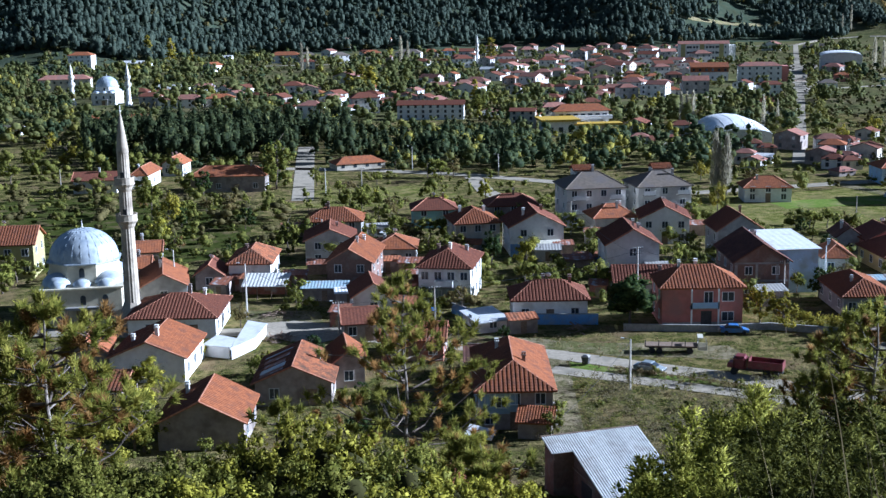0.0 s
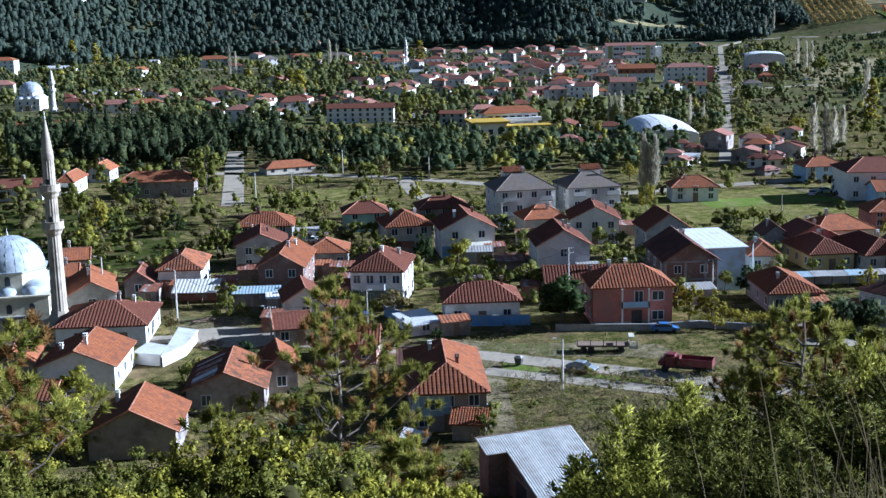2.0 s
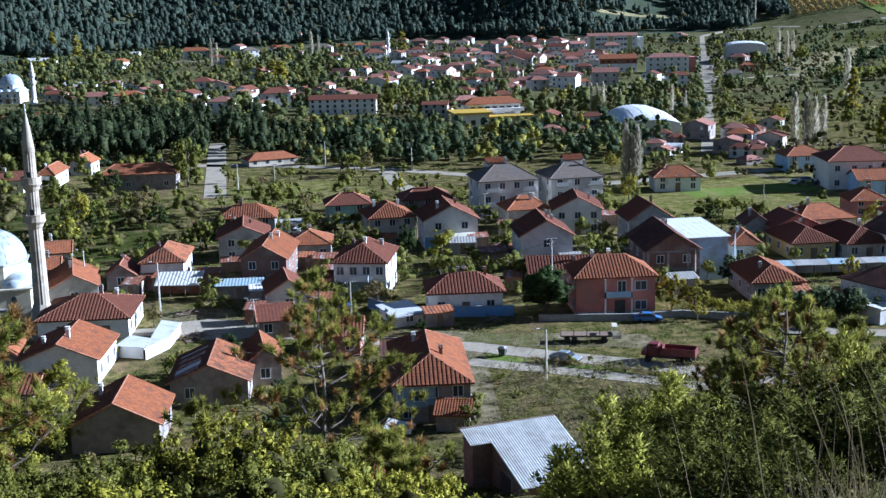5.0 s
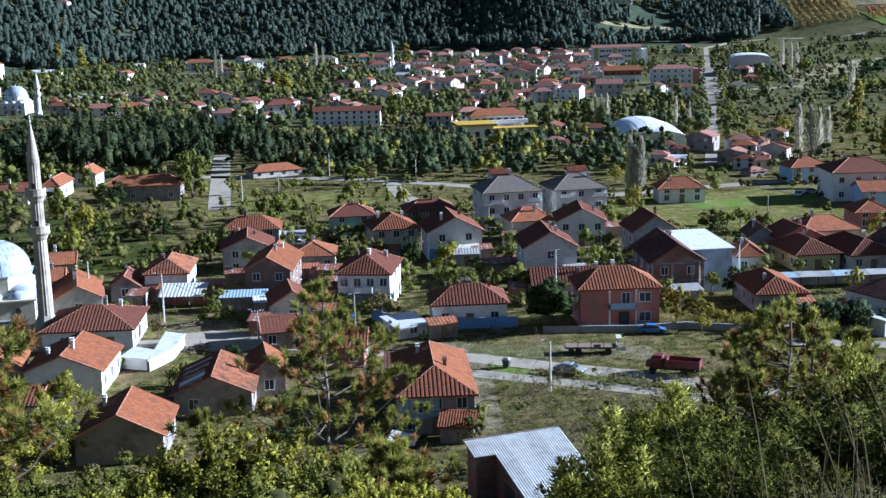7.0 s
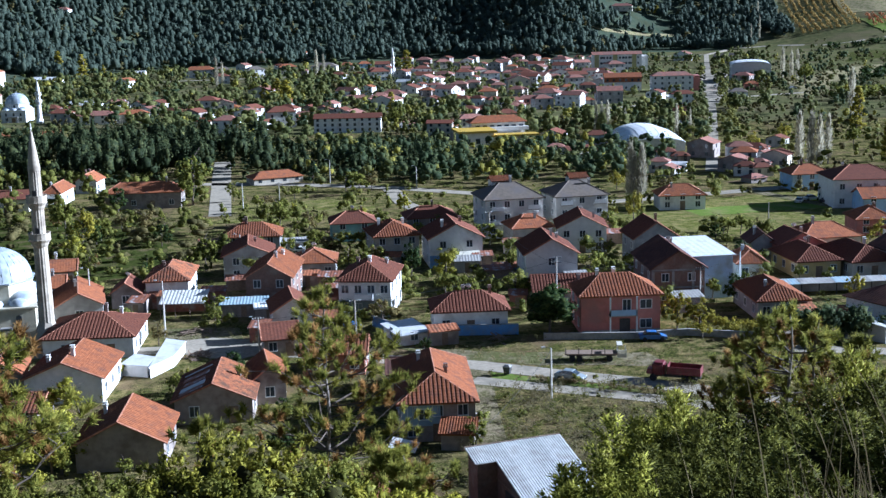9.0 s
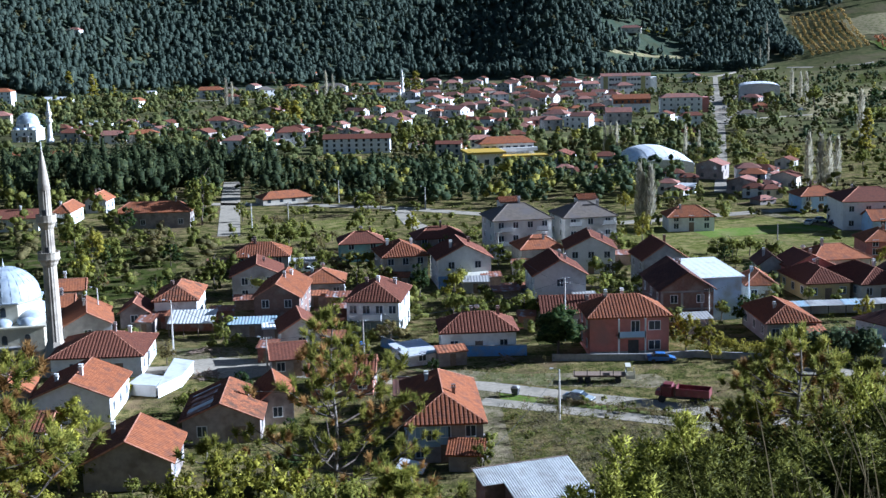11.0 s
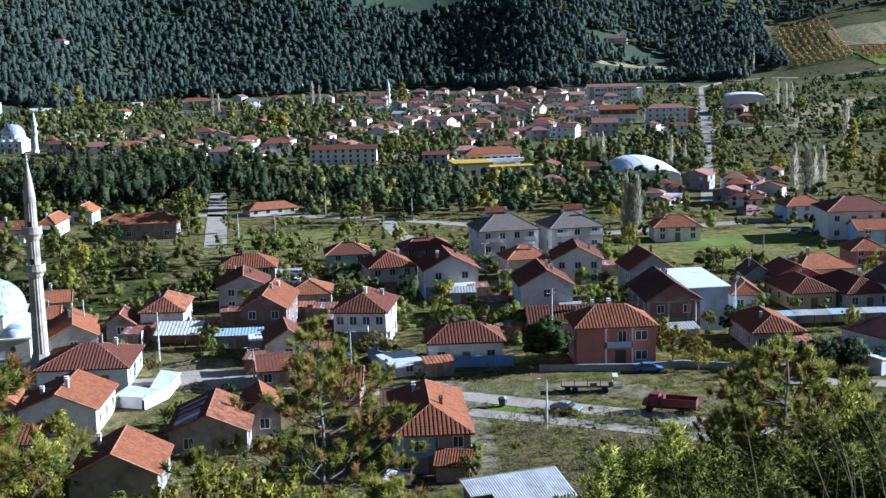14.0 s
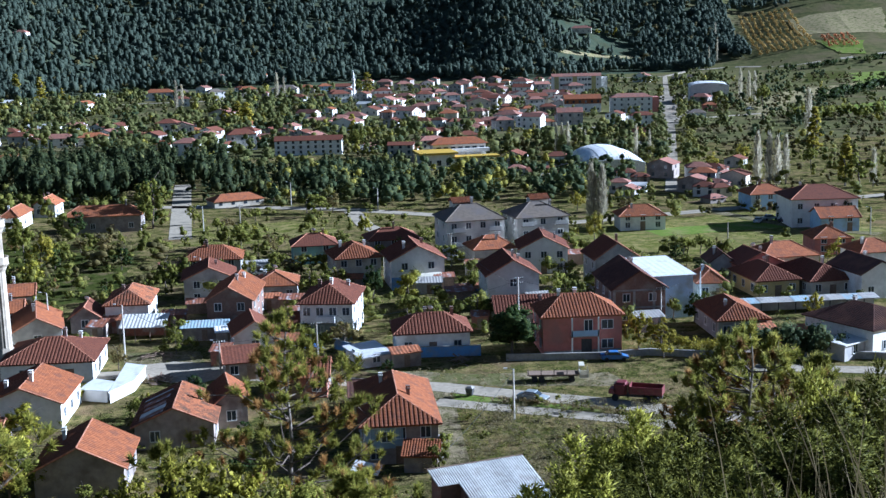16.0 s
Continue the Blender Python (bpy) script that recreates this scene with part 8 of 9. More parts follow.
def canopy(name, n, place, cards, size, material, label, seed, tall=1.0, core=0.62):
    """Many far trees as one mesh: each an uneven heap of clumps with a fringe of small sprays."""
    rng = random.Random(seed)
    verts, faces, ways = [], [], []
    made = 0
    while made < n:
        spot = place(rng)
        made += 1
        if spot is None:
            continue
        x, y, h, r = spot
        z = land(x, y)
        lumps = [(Vector((x, y, z + h * 0.5)), r * 0.8, h * 0.42)] if tall >= 1 else []
        for _ in range(4 if tall < 1 else 2):
            u = rng.random()
            k = r * (0.75 - u * 0.6 * tall) * rng.random() ** 0.5
            t = rng.random() * 6.3
            lumps.append((Vector((x + k * math.cos(t), y + k * math.sin(t), z + h * (0.28 + 0.52 * u))), r * (0.72 - 0.35 * u * tall), h * 0.24))
        for c, rx, rz in lumps if core else ():
            clump(verts, faces, c, rx * core, rz * core, rng)
            out = Vector(((c.x - x) / r, (c.y - y) / r, (c.z - z) / h - 0.4)) * 0.7
            ways.extend((v + out).normalized() for v in ICO)
        for i in range(cards):
            c, rx, rz = lumps[i % len(lumps)]
            v = Vector((rng.gauss(0, 1), rng.gauss(0, 1), rng.gauss(0.25, 1))).normalized()
            q = c + Vector((v.x * rx, v.y * rx, v.z * rz)) * rng.uniform(0.7, 1.05)
            out = (v + Vector(((c.x - x) / r, (c.y - y) / r, (c.z - z) / h - 0.4)) * 0.7).normalized()
            leaf_card(verts, faces, q, size * h, rng, 0.6, 1.4, out)
            ways.extend([out] * 4)
    return tagged(new(name, from_lists(name, verts, faces, material, ways)), label, "woods", kind="stuff")


def wood_spot(rng):
    y = 930 + 400 * rng.random() ** 1.15
    az = rng.uniform(-25, 17.4)
    x = y * math.tan(radians(az))
    z = land(x, y)
    if ((x - 262) / 42) ** 2 + ((y - 1222) / 20) ** 2 < 1 or ((x + 238) / 13) ** 2 + ((y - 1082) / 9) ** 2 < 1 or abs((y - 1158) - (x - 225) * 0.55) < 9 and 215 < x < 300:
        return None
    if z < 0.4 or noise.noise(Vector((x * 0.012, y * 0.012, 9))) > 0.62 or (az > 11 and noise.noise(Vector((x * 0.006, y * 0.006, 4))) > 0.38):
        return None
    return x, y, rng.uniform(8, 16), rng.uniform(3.2, 5.4)


canopy("forest", 11500, wood_spot, 14, 0.08, HAZED_FOREST, "dense dark pine forest on the far hillside", 3, 1.0, 0.75)


def light_wood_spot(rng):
    spot = wood_spot(rng)
    return spot and (spot[0], spot[1], rng.uniform(6, 12), rng.uniform(2.5, 5))


def gully_spot(rng):
    y = rng.uniform(1180, 1350)
    x = rng.uniform(max(y * 0.304, 386), 402 + (y - 1162) * 0.143)
    return x, y, rng.uniform(8, 14), rng.uniform(3.2, 5.4)


canopy("gully_forest", 330, gully_spot, 14, 0.08, HAZED_FOREST, "dark pine forest in the gully beside the orchard", 27, 1.0, 0.75)
canopy("woodland", 700, light_wood_spot, 26, 0.08, FAR_OLIVE, "lighter broadleaved trees among the far pines", 4, 0.3)


def garden_spot(y0, y1, a0, a1, low, high, keep=2.5, fat=1.0, grove=-1.0):
    def pick(rng):
        y = rng.uniform(y0, y1)
        x = y * math.tan(radians(rng.uniform(a0, a1)))
        h = rng.uniform(low, high)
        if 560 < y < 1010 and 15 < x < 215:         # the built-up quarter has few and low trees
            h *= 0.72
            if rng.random() < 0.3:
                return None
        return (x, y, h, h * rng.uniform(0.3, 0.5) * fat) if free(x, y, keep) and noise.noise(Vector((x * 0.016, y * 0.016, 7))) > grove else None
    return pick


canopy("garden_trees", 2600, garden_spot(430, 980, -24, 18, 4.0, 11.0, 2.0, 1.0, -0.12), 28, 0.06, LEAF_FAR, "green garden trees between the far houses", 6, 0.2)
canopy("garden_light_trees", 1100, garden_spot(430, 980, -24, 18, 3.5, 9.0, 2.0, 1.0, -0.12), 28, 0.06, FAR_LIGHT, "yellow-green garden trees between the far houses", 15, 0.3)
canopy("garden_olive_trees", 700, garden_spot(430, 980, -24, 18, 3.5, 8.0, 1.2, 0.9, -0.1), 40, 0.06, FAR_OLIVE, "brownish garden trees between the far houses", 16, 0.3)
canopy("garden_shrubs", 1500, garden_spot(430, 1000, -24, 25, 1.5, 4.5, 0.8, 1.3), 15, 0.10, FAR_OLIVE, "olive-brown shrubs between the far houses", 7, 0.2)
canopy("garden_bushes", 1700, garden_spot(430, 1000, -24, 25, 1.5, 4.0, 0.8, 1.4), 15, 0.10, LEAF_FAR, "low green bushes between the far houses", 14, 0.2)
canopy("yellow_trees", 260, garden_spot(420, 950, -24, 25, 4, 10, 2.0, 0.8, -0.1), 40, 0.055, FAR_YELLOW, "yellowing trees between the far houses", 8, 0.4)
canopy("dark_trees", 1300, garden_spot(430, 1000, -24, 22, 4, 9.5, 2.0, 1.0, -0.12), 28, 0.055, FAR_DARK, "dark green trees between the far houses", 9, 0.5)
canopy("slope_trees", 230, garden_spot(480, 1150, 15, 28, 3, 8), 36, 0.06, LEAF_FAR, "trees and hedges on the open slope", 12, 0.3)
canopy("slope_shrubs", 300, garden_spot(300, 700, 16, 30, 2, 5), 32, 0.075, FAR_OLIVE, "shrubs beside the right-hand fields", 13, 0.2)


def orchard_rows(name, material, cx, cy, cols, rows, step, label, seed):
    rng = random.Random(seed)
    spots = [(cx + (c - cols / 2) * step + r * 1.0, cy + r * 5.6) for c in range(cols) for r in range(rows)]
    it = iter(spots)

    def pick(_):
        x, y = next(it)
        return x + rng.uniform(-0.6, 0.6), y + rng.uniform(-0.6, 0.6), rng.uniform(3.8, 5.6), rng.uniform(1.6, 2.4)
    return canopy(name, len(spots), pick, 20, 0.10, material, label, seed, 0.2)


orchard_rows("orchard_rows", ORCHARD, 443, 1176, 9, 27, 6.4, "rows of orchard trees in autumn colour", 21)
orchard_rows("russet_orchard_rows", ORCHARD_RED, 492, 1166, 5, 8, 6.5, "rows of russet orchard trees on the slope", 22)


def ridge_spot(rng):
    y = rng.uniform(1330, 1560)
    x = y * math.tan(radians(rng.uniform(12, 27)))
    return x, y, rng.uniform(9, 15), rng.uniform(4.0, 6.5)


canopy("ridge_forest", 1000, ridge_spot, 14, 0.09, HAZED_FOREST, "dark forest on the ridge above the orchards", 26)


def hedge_spot(a, b, low, high, loose=1.0):
    def pick(rng):
        t = rng.random()
        h = rng.uniform(low, high)
        return a[0] + (b[0] - a[0]) * t + rng.gauss(0, loose), a[1] + (b[1] - a[1]) * t + rng.gauss(0, loose), h, h * 0.4
    return pick


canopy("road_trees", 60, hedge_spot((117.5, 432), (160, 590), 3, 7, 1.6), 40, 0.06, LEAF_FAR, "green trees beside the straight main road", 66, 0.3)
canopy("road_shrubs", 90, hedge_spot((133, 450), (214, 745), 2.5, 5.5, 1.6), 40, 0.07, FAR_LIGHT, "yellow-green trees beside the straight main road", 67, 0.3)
canopy("field_hedge", 70, hedge_spot((273, 690), (374, 821), 5, 9, 3), 36, 0.12, LEAF_DARK, "hedge of dark trees between the fields", 23, 0.3)
canopy("lower_field_hedge", 60, hedge_spot((225, 582), (300, 606), 4, 8, 3), 36, 0.12, LEAF, "hedge of green trees beside the lower field", 24, 0.3)
canopy("road_hedge", 60, hedge_spot((400, 1085), (520, 1120), 4, 7, 3), 36, 0.12, LEAF_DARK, "dark hedge below the slope road", 25, 0.3)

# ---- trees of the valley ----
tree("walnut", 27.8, 186.5, 8.4, 1.35)
tree("leafy", 13.4, 204.7, 7.9, 1.00)
tree("dark", 8.9, 231.5, 7.8, 0.80)
tree("yellow", 47.2, 186.2, 6.8, 1.00)
tree("leafy", 48.8, 223.4, 4.5, 1.20)
tree("leafy", 44.7, 231.0, 7.3, 1.10)
tree("leafy", 40.8, 224.0, 6.0, 1.00)
tree("leafy", 57.7, 254.5, 4.6, 1.00)
tree("poplar", 66.1, 308.1, 15.8, 1.15)
tree("poplar", 68.8, 307.8, 15.3, 1.15)
tree("poplar", 67.0, 308.0, 13.0, 1.15)
tree("poplar", 85.8, 459.4, 13.3, 0.90)
tree("poplar", 87.8, 459.1, 13.3, 0.90)
tree("poplar", 89.9, 458.7, 13.7, 0.90)
tree("poplar", 97.6, 465.2, 10.2, 0.90)
tree("poplar", 110.1, 438.9, 13.5, 0.80)
tree("poplar", 114.7, 438.1, 11.6, 0.80)
tree("yellow", 67.3, 331.4, 5.9, 1.00)
tree("poplar", 358.4, 1158.7, 21.1, 0.60)
tree("poplar", 372.4, 1179.1, 24.6, 0.60)
tree("poplar_green", -215.9, 961.6, 17.6, 2.27)
tree("poplar_green", -194.5, 940.5, 18.4, 2.45)
tree("poplar_green", -172.9, 906.3, 11.8, 2.27)
tree("poplar_green", 34.5, 884.1, 17.3, 2.62)
tree("leafy", 28.1, 900.0, 15.7, 1.00)
tree("poplar", -85.9, 808.8, 19.4, 1.00)
tree("poplar", -83.4, 819.2, 16.1, 1.00)
tree("poplar", -25.7, 862.7, 20.7, 1.00)
tree("poplar", -21.4, 874.4, 17.1, 1.00)
tree("poplar_green", -39.1, 642.6, 14.1, 2.80)
tree("poplar_green", -44.8, 643.9, 11.8, 2.80)
tree("poplar_green", -34.3, 631.1, 13.8, 2.80)
tree("leafy", -55.0, 704.4, 12.3, 1.00)
tree("poplar_green", 14.3, 541.0, 13.0, 1.80)
tree("leafy", 15.9, 516.1, 11.3, 1.20)
tree("poplar_green", 72.3, 483.8, 10.2, 1.68)
tree("poplar_green", 82.6, 488.4, 10.7, 1.68)
tree("conifer", -13.1, 363.0, 6.4, 1.40)
for x, y in ((1.0, 395.3), (4.2, 389.5), (8.1, 385.4), (12.3, 381.7), (16.6, 375.5), (21.2, 369.3), (25.8, 364.5)):
    tree("conifer", x, y, tree_rng.uniform(4.5, 6.5), 1.0)
for kind, x, y, h in (("leafy", -17.1, 334.2, 4.6), ("olive", -23.6, 321.4, 4.2), ("leafy", -18.6, 307.3, 5.6), ("olive", -12.1, 293.9, 4.4), ("leafy", -3.9, 346.6, 6.2), ("olive", 3.2, 345.0, 6.0), ("olive", -44.6, 352.0, 8.5), ("russet", -46.5, 340.0, 5.6), ("dark", -43.5, 335.5, 4.6), ("olive", -56.8, 345.0, 5.0)):
    tree(kind, x, y, h, 1.25)
tree("leafy", -0.3, 339.5, 6.8, 1.20)
tree("leafy", -66.2, 289.8, 9.7, 1.00)
tree("yellow", -58.6, 271.6, 9.7, 0.90)
tree("leafy", -56.9, 281.7, 6.3, 1.00)
tree("dark", -60.4, 322.2, 7.2, 1.00)
tree("leafy", -42.7, 329.5, 14.6, 0.90)
tree("dark", -49.0, 367.6, 9.8, 1.00)
tree("leafy", -30.1, 245.1, 8.2, 1.00)
tree("olive", -47.9, 288.0, 6.4, 1.30)
tree("olive", -42.9, 280.3, 5.6, 1.20)
tree("leafy", -32.8, 333.2, 5.9, 1.00)
tree("leafy", -18.2, 285.0, 8.9, 1.00)
tree("leafy", -25.4, 313.8, 5.6, 1.00)
tree("leafy", -14.7, 255.1, 4.6, 1.00)
tree("leafy", -9.7, 260.7, 5.8, 1.00)
tree("leafy", -2.6, 242.8, 4.9, 1.00)
tree("leafy", 26.4, 230.0, 5.7, 1.00)
tree("leafy", 27.1, 207.7, 5.6, 1.20)
tree("leafy", 33.6, 229.4, 4.1, 1.00)
tree("leafy", 20.8, 230.5, 3.1, 1.00)
tree("leafy", -106.3, 387.3, 10.3, 1.20)
tree("yellow", -109.7, 375.3, 9.1, 1.10)
tree("leafy", -116.3, 364.4, 9.7, 1.20)
tree("leafy", -115.8, 342.9, 7.6, 1.30)
tree("yellow", -122.9, 402.9, 8.9, 1.00)
tree("leafy", -101.0, 386.6, 6.8, 1.00)
tree("leafy", -76.1, 224.1, 6.1, 1.30)
tree("leafy", -75.8, 215.4, 6.8, 1.20)
tree("leafy", -76.0, 233.5, 4.2, 1.00)
tree("leafy", 57.9, 205.4, 4.6, 1.00)
tree("yellow", 49.7, 181.2, 3.3, 1.30)
tree("olive", 77.9, 320.4, 5.4, 1.30)
tree("yellow", 61.7, 284.3, 7.6, 0.80)
tree("leafy", 73.8, 265.6, 4.2, 1.50)
tree("leafy", 76.9, 262.0, 4.7, 1.30)
tree("lime", -36.5, 142.9, 7.2, 1.15)
tree("lime", -36.6, 128.0, 7.7, 1.20)
tree("lime", -42.3, 136.7, 6.3, 1.20)
tree("lime", 14.8, 226.2, 7.1, 1.10)
tree("lime", -37.2, 155.0, 6.2, 1.25)
tree("lime", -34.6, 135.5, 6.6, 1.15)
tree("olive", -55.0, 296.0, 4.2, 1.3)
tree("russet", -61.5, 262.0, 3.4, 1.2)
tree("russet", -70.5, 300.0, 4.0, 1.1)
tree("russet", 104.2, 252.5, 3.6, 1.3)
tree("russet", -52.5, 252.0, 3.0, 1.2)
tree("leafy", -33.7, 136.2, 6.9, 1.10)
tree("leafy", -31.2, 137.9, 4.5, 1.10)
tree("poplar", 196.6, 501.9, 20.5, 1.20)
tree("poplar", 127.9, 365.1, 16.6, 1.10)
tree("poplar", 131.1, 357.5, 16.0, 1.10)
tree("poplar", 128.9, 358.1, 17.1, 1.10)
tree("poplar", 137.9, 368.9, 15.1, 1.10)
tree("poplar_green", 155.9, 370.4, 10.2, 1.68)
tree("poplar_green", 171.4, 431.9, 17.7, 1.56)
tree("poplar_green", 151.6, 357.9, 14.8, 1.56)
tree("poplar", 159.1, 355.7, 11.4, 1.40)
tree("leafy", 155.4, 356.8, 11.5, 1.20)
tree("leafy", 158.1, 400.5, 9.1, 1.00)
tree("yellow", 142.2, 423.1, 7.7, 1.00)
tree("yellow", 128.3, 410.2, 6.5, 1.00)
tree("poplar", 244.7, 730.0, 19.7, 1.00)
tree("poplar", 249.0, 727.7, 18.0, 1.00)
tree("poplar", 244.0, 703.3, 19.0, 1.00)
tree("leafy", 240.5, 679.8, 15.3, 1.00)
tree("poplar", 390.0, 1241.2, 21.1, 0.80)
tree("dark", 111.8, 302.3, 5.5, 1.00)
tree("leafy", 79.8, 262.4, 5.4, 1.10)
tree("leafy", 75.5, 260.1, 5.3, 1.20)
tree("olive", 82.8, 258.3, 4.7, 1.30)
tree("yellow", 81.1, 202.7, 4.7, 1.00)
tree("yellow", 60.8, 177.2, 5.0, 1.50)
tree("dark", 122.6, 290.5, 8.0, 0.80)
tree("dark", 116.0, 296.6, 6.8, 0.70)
tree("yellow", 104.5, 249.9, 5.2, 1.00)
tree("dark", 60.8, 202.7, 5.6, 1.00)
tree("yellow", 50.5, 185.8, 6.0, 1.10)
tree("yellow", 283, 1240, 9, 1.0)
tree("yellow", 291, 1246, 12, 0.9)
tree("yellow", 272, 1238, 7, 1.1)
canopy("park_low_conifers", 200, garden_spot(368, 455, -4.5, 4, 4, 8, 0.6, 0.8), 60, 0.05, BELT, "lower dark conifers of the park belt", 30, 1.0)
canopy("park_conifers", 330, garden_spot(372, 465, -15.5, -4, 8, 14, 0.6, 0.7), 70, 0.045, BELT, "dark conifers of the park belt", 31, 1.0)
canopy("park_undergrowth", 420, garden_spot(362, 460, -15.5, 14, 1.5, 4.5, 0.5, 1.4), 30, 0.07, FAR_DARK, "dark undergrowth below the park trees", 40, 0.2)
canopy("park_trees", 150, garden_spot(345, 430, -1, 14, 5, 9, 1.0), 60, 0.045, FAR_DARK, "mixed dark trees beyond the meadow", 32, 0.3)
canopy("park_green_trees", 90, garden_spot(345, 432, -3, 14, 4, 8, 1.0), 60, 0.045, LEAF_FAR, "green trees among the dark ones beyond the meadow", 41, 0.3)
canopy("park_yellow_trees", 55, garden_spot(350, 430, -3, 14, 4, 8, 1.5), 60, 0.045, FAR_YELLOW, "yellowing trees beyond the meadow", 33, 0.4)
canopy("field_trees", 150, garden_spot(322, 400, -24, -6, 3, 8, 1.5), 70, 0.045, SHRUB, "green trees beyond the orchard", 34, 0.3)
canopy("meadow_trees", 110, garden_spot(318, 440, 12, 26, 3, 7, 1.5), 70, 0.045, SHRUB, "green trees beyond the meadow road", 35, 0.3)
canopy("garden_hedges", 520, garden_spot(195, 350, -20, 24, 1.0, 3.6, 0.6, 1.2), 44, 0.065, SHRUB, "low green garden shrubs and weeds", 36, 0.2, 0.6)
canopy("near_weeds", 3000, garden_spot(128, 225, -17, 23, 0.2, 0.6, 0.5, 1.6), 22, 0.17, WEED, "grass tufts and weeds around the near houses", 57, 0.2, 0)
canopy("garden_weeds", 800, garden_spot(150, 345, -20, 24, 0.4, 1.6, 0.6), 30, 0.10, FAR_OLIVE, "dry brown garden shrubs and weeds", 37, 0.2, 0)
canopy("straw_tufts", 1700, garden_spot(140, 225, -17, 23, 0.2, 0.5, 0.5, 1.8), 16, 0.2, STRAW, "dry straw tufts around the near houses", 60, 0.2, 0)
canopy("bank_scrub", 520, garden_spot(122, 160, 4.5, 17, 0.9, 2.4, 0.2, 1.3), 70, 0.06, SCRUB, "bare brownish shrubs on the bank below the lane", 61, 0.2, 0)
canopy("bank_green", 300, garden_spot(122, 160, 4.5, 17, 0.5, 1.5, 0.2, 1.7), 60, 0.085, SHRUB, "green shrubs on the bank below the lane", 62, 0.2, 0)
canopy("verge_weeds", 90, hedge_spot((21.5, 164.2), (37.5, 155.6), 0.5, 1.0, 0.35), 40, 0.13, STRAW, "tall dry weeds between the two lanes", 64, 0.2, 0)
canopy("slope_scrub", 700, garden_spot(95, 165, -16, 18, 0.5, 1.7, 0.1, 1.3), 34, 0.09, SHRUB, "green scrub on the lower slope", 38, 0.2, 0.5)
canopy("slope_dry_scrub", 700, garden_spot(95, 168, -16, 18, 0.4, 1.4, 0.1, 1.4), 46, 0.10, FAR_OLIVE, "brown scrub on the lower slope", 39, 0.2, 0)
canopy("lane_straw", 420, garden_spot(140, 185, 4, 17, 0.25, 0.6, 0.2, 1.8), 26, 0.17, STRAW, "dry grass along the lanes and the vacant lot", 63, 0.2, 0)
canopy("yard_hedge", 60, hedge_spot((63, 181), (73, 177.5), 3, 5.5), 110, 0.055, FAR_DARK, "dense dark hedge before the house", 51, 0.2)
canopy("yard_shrubs", 60, hedge_spot((50, 185), (66, 181), 1.2, 2.6), 90, 0.07, LEAF_YELLOW, "yellowing shrubs along the low wall", 52, 0.2, 0.4)
canopy("orchard_olive_trees", 85, garden_spot(232, 325, -25, -7, 1.8, 5.5, 0.8, 1.3), 130, 0.045, FAR_OLIVE, "small brownish orchard trees", 65, 0.2)
canopy("orchard_trees", 62, garden_spot(235, 325, -25, -7, 2.2, 5.0, 1.0, 1.3), 130, 0.045, SHRUB, "small green and yellowing orchard trees", 58, 0.2)
canopy("yard_trees", 190, garden_spot(195, 312, -17, 19, 3.0, 6.0, 0.3), 150, 0.042, SHRUB, "green trees filling the yards between the houses", 59, 0.3)
scatter(110, -60, 75, 195, 310, ["leafy", "olive", "leafy", "dark", "leafy", "lime"], 3, 6.5, 35, 0.2)
scatter(36, 50, 130, 195, 300, ["leafy", "olive", "yellow"], 2, 4.5, 36, 0.6)
scatter(60, -55, 15, 118, 190, ["leafy", "olive", "dark", "lime"], 2.5, 4.5, 38, 0.2)

# ---- hillside in front ----


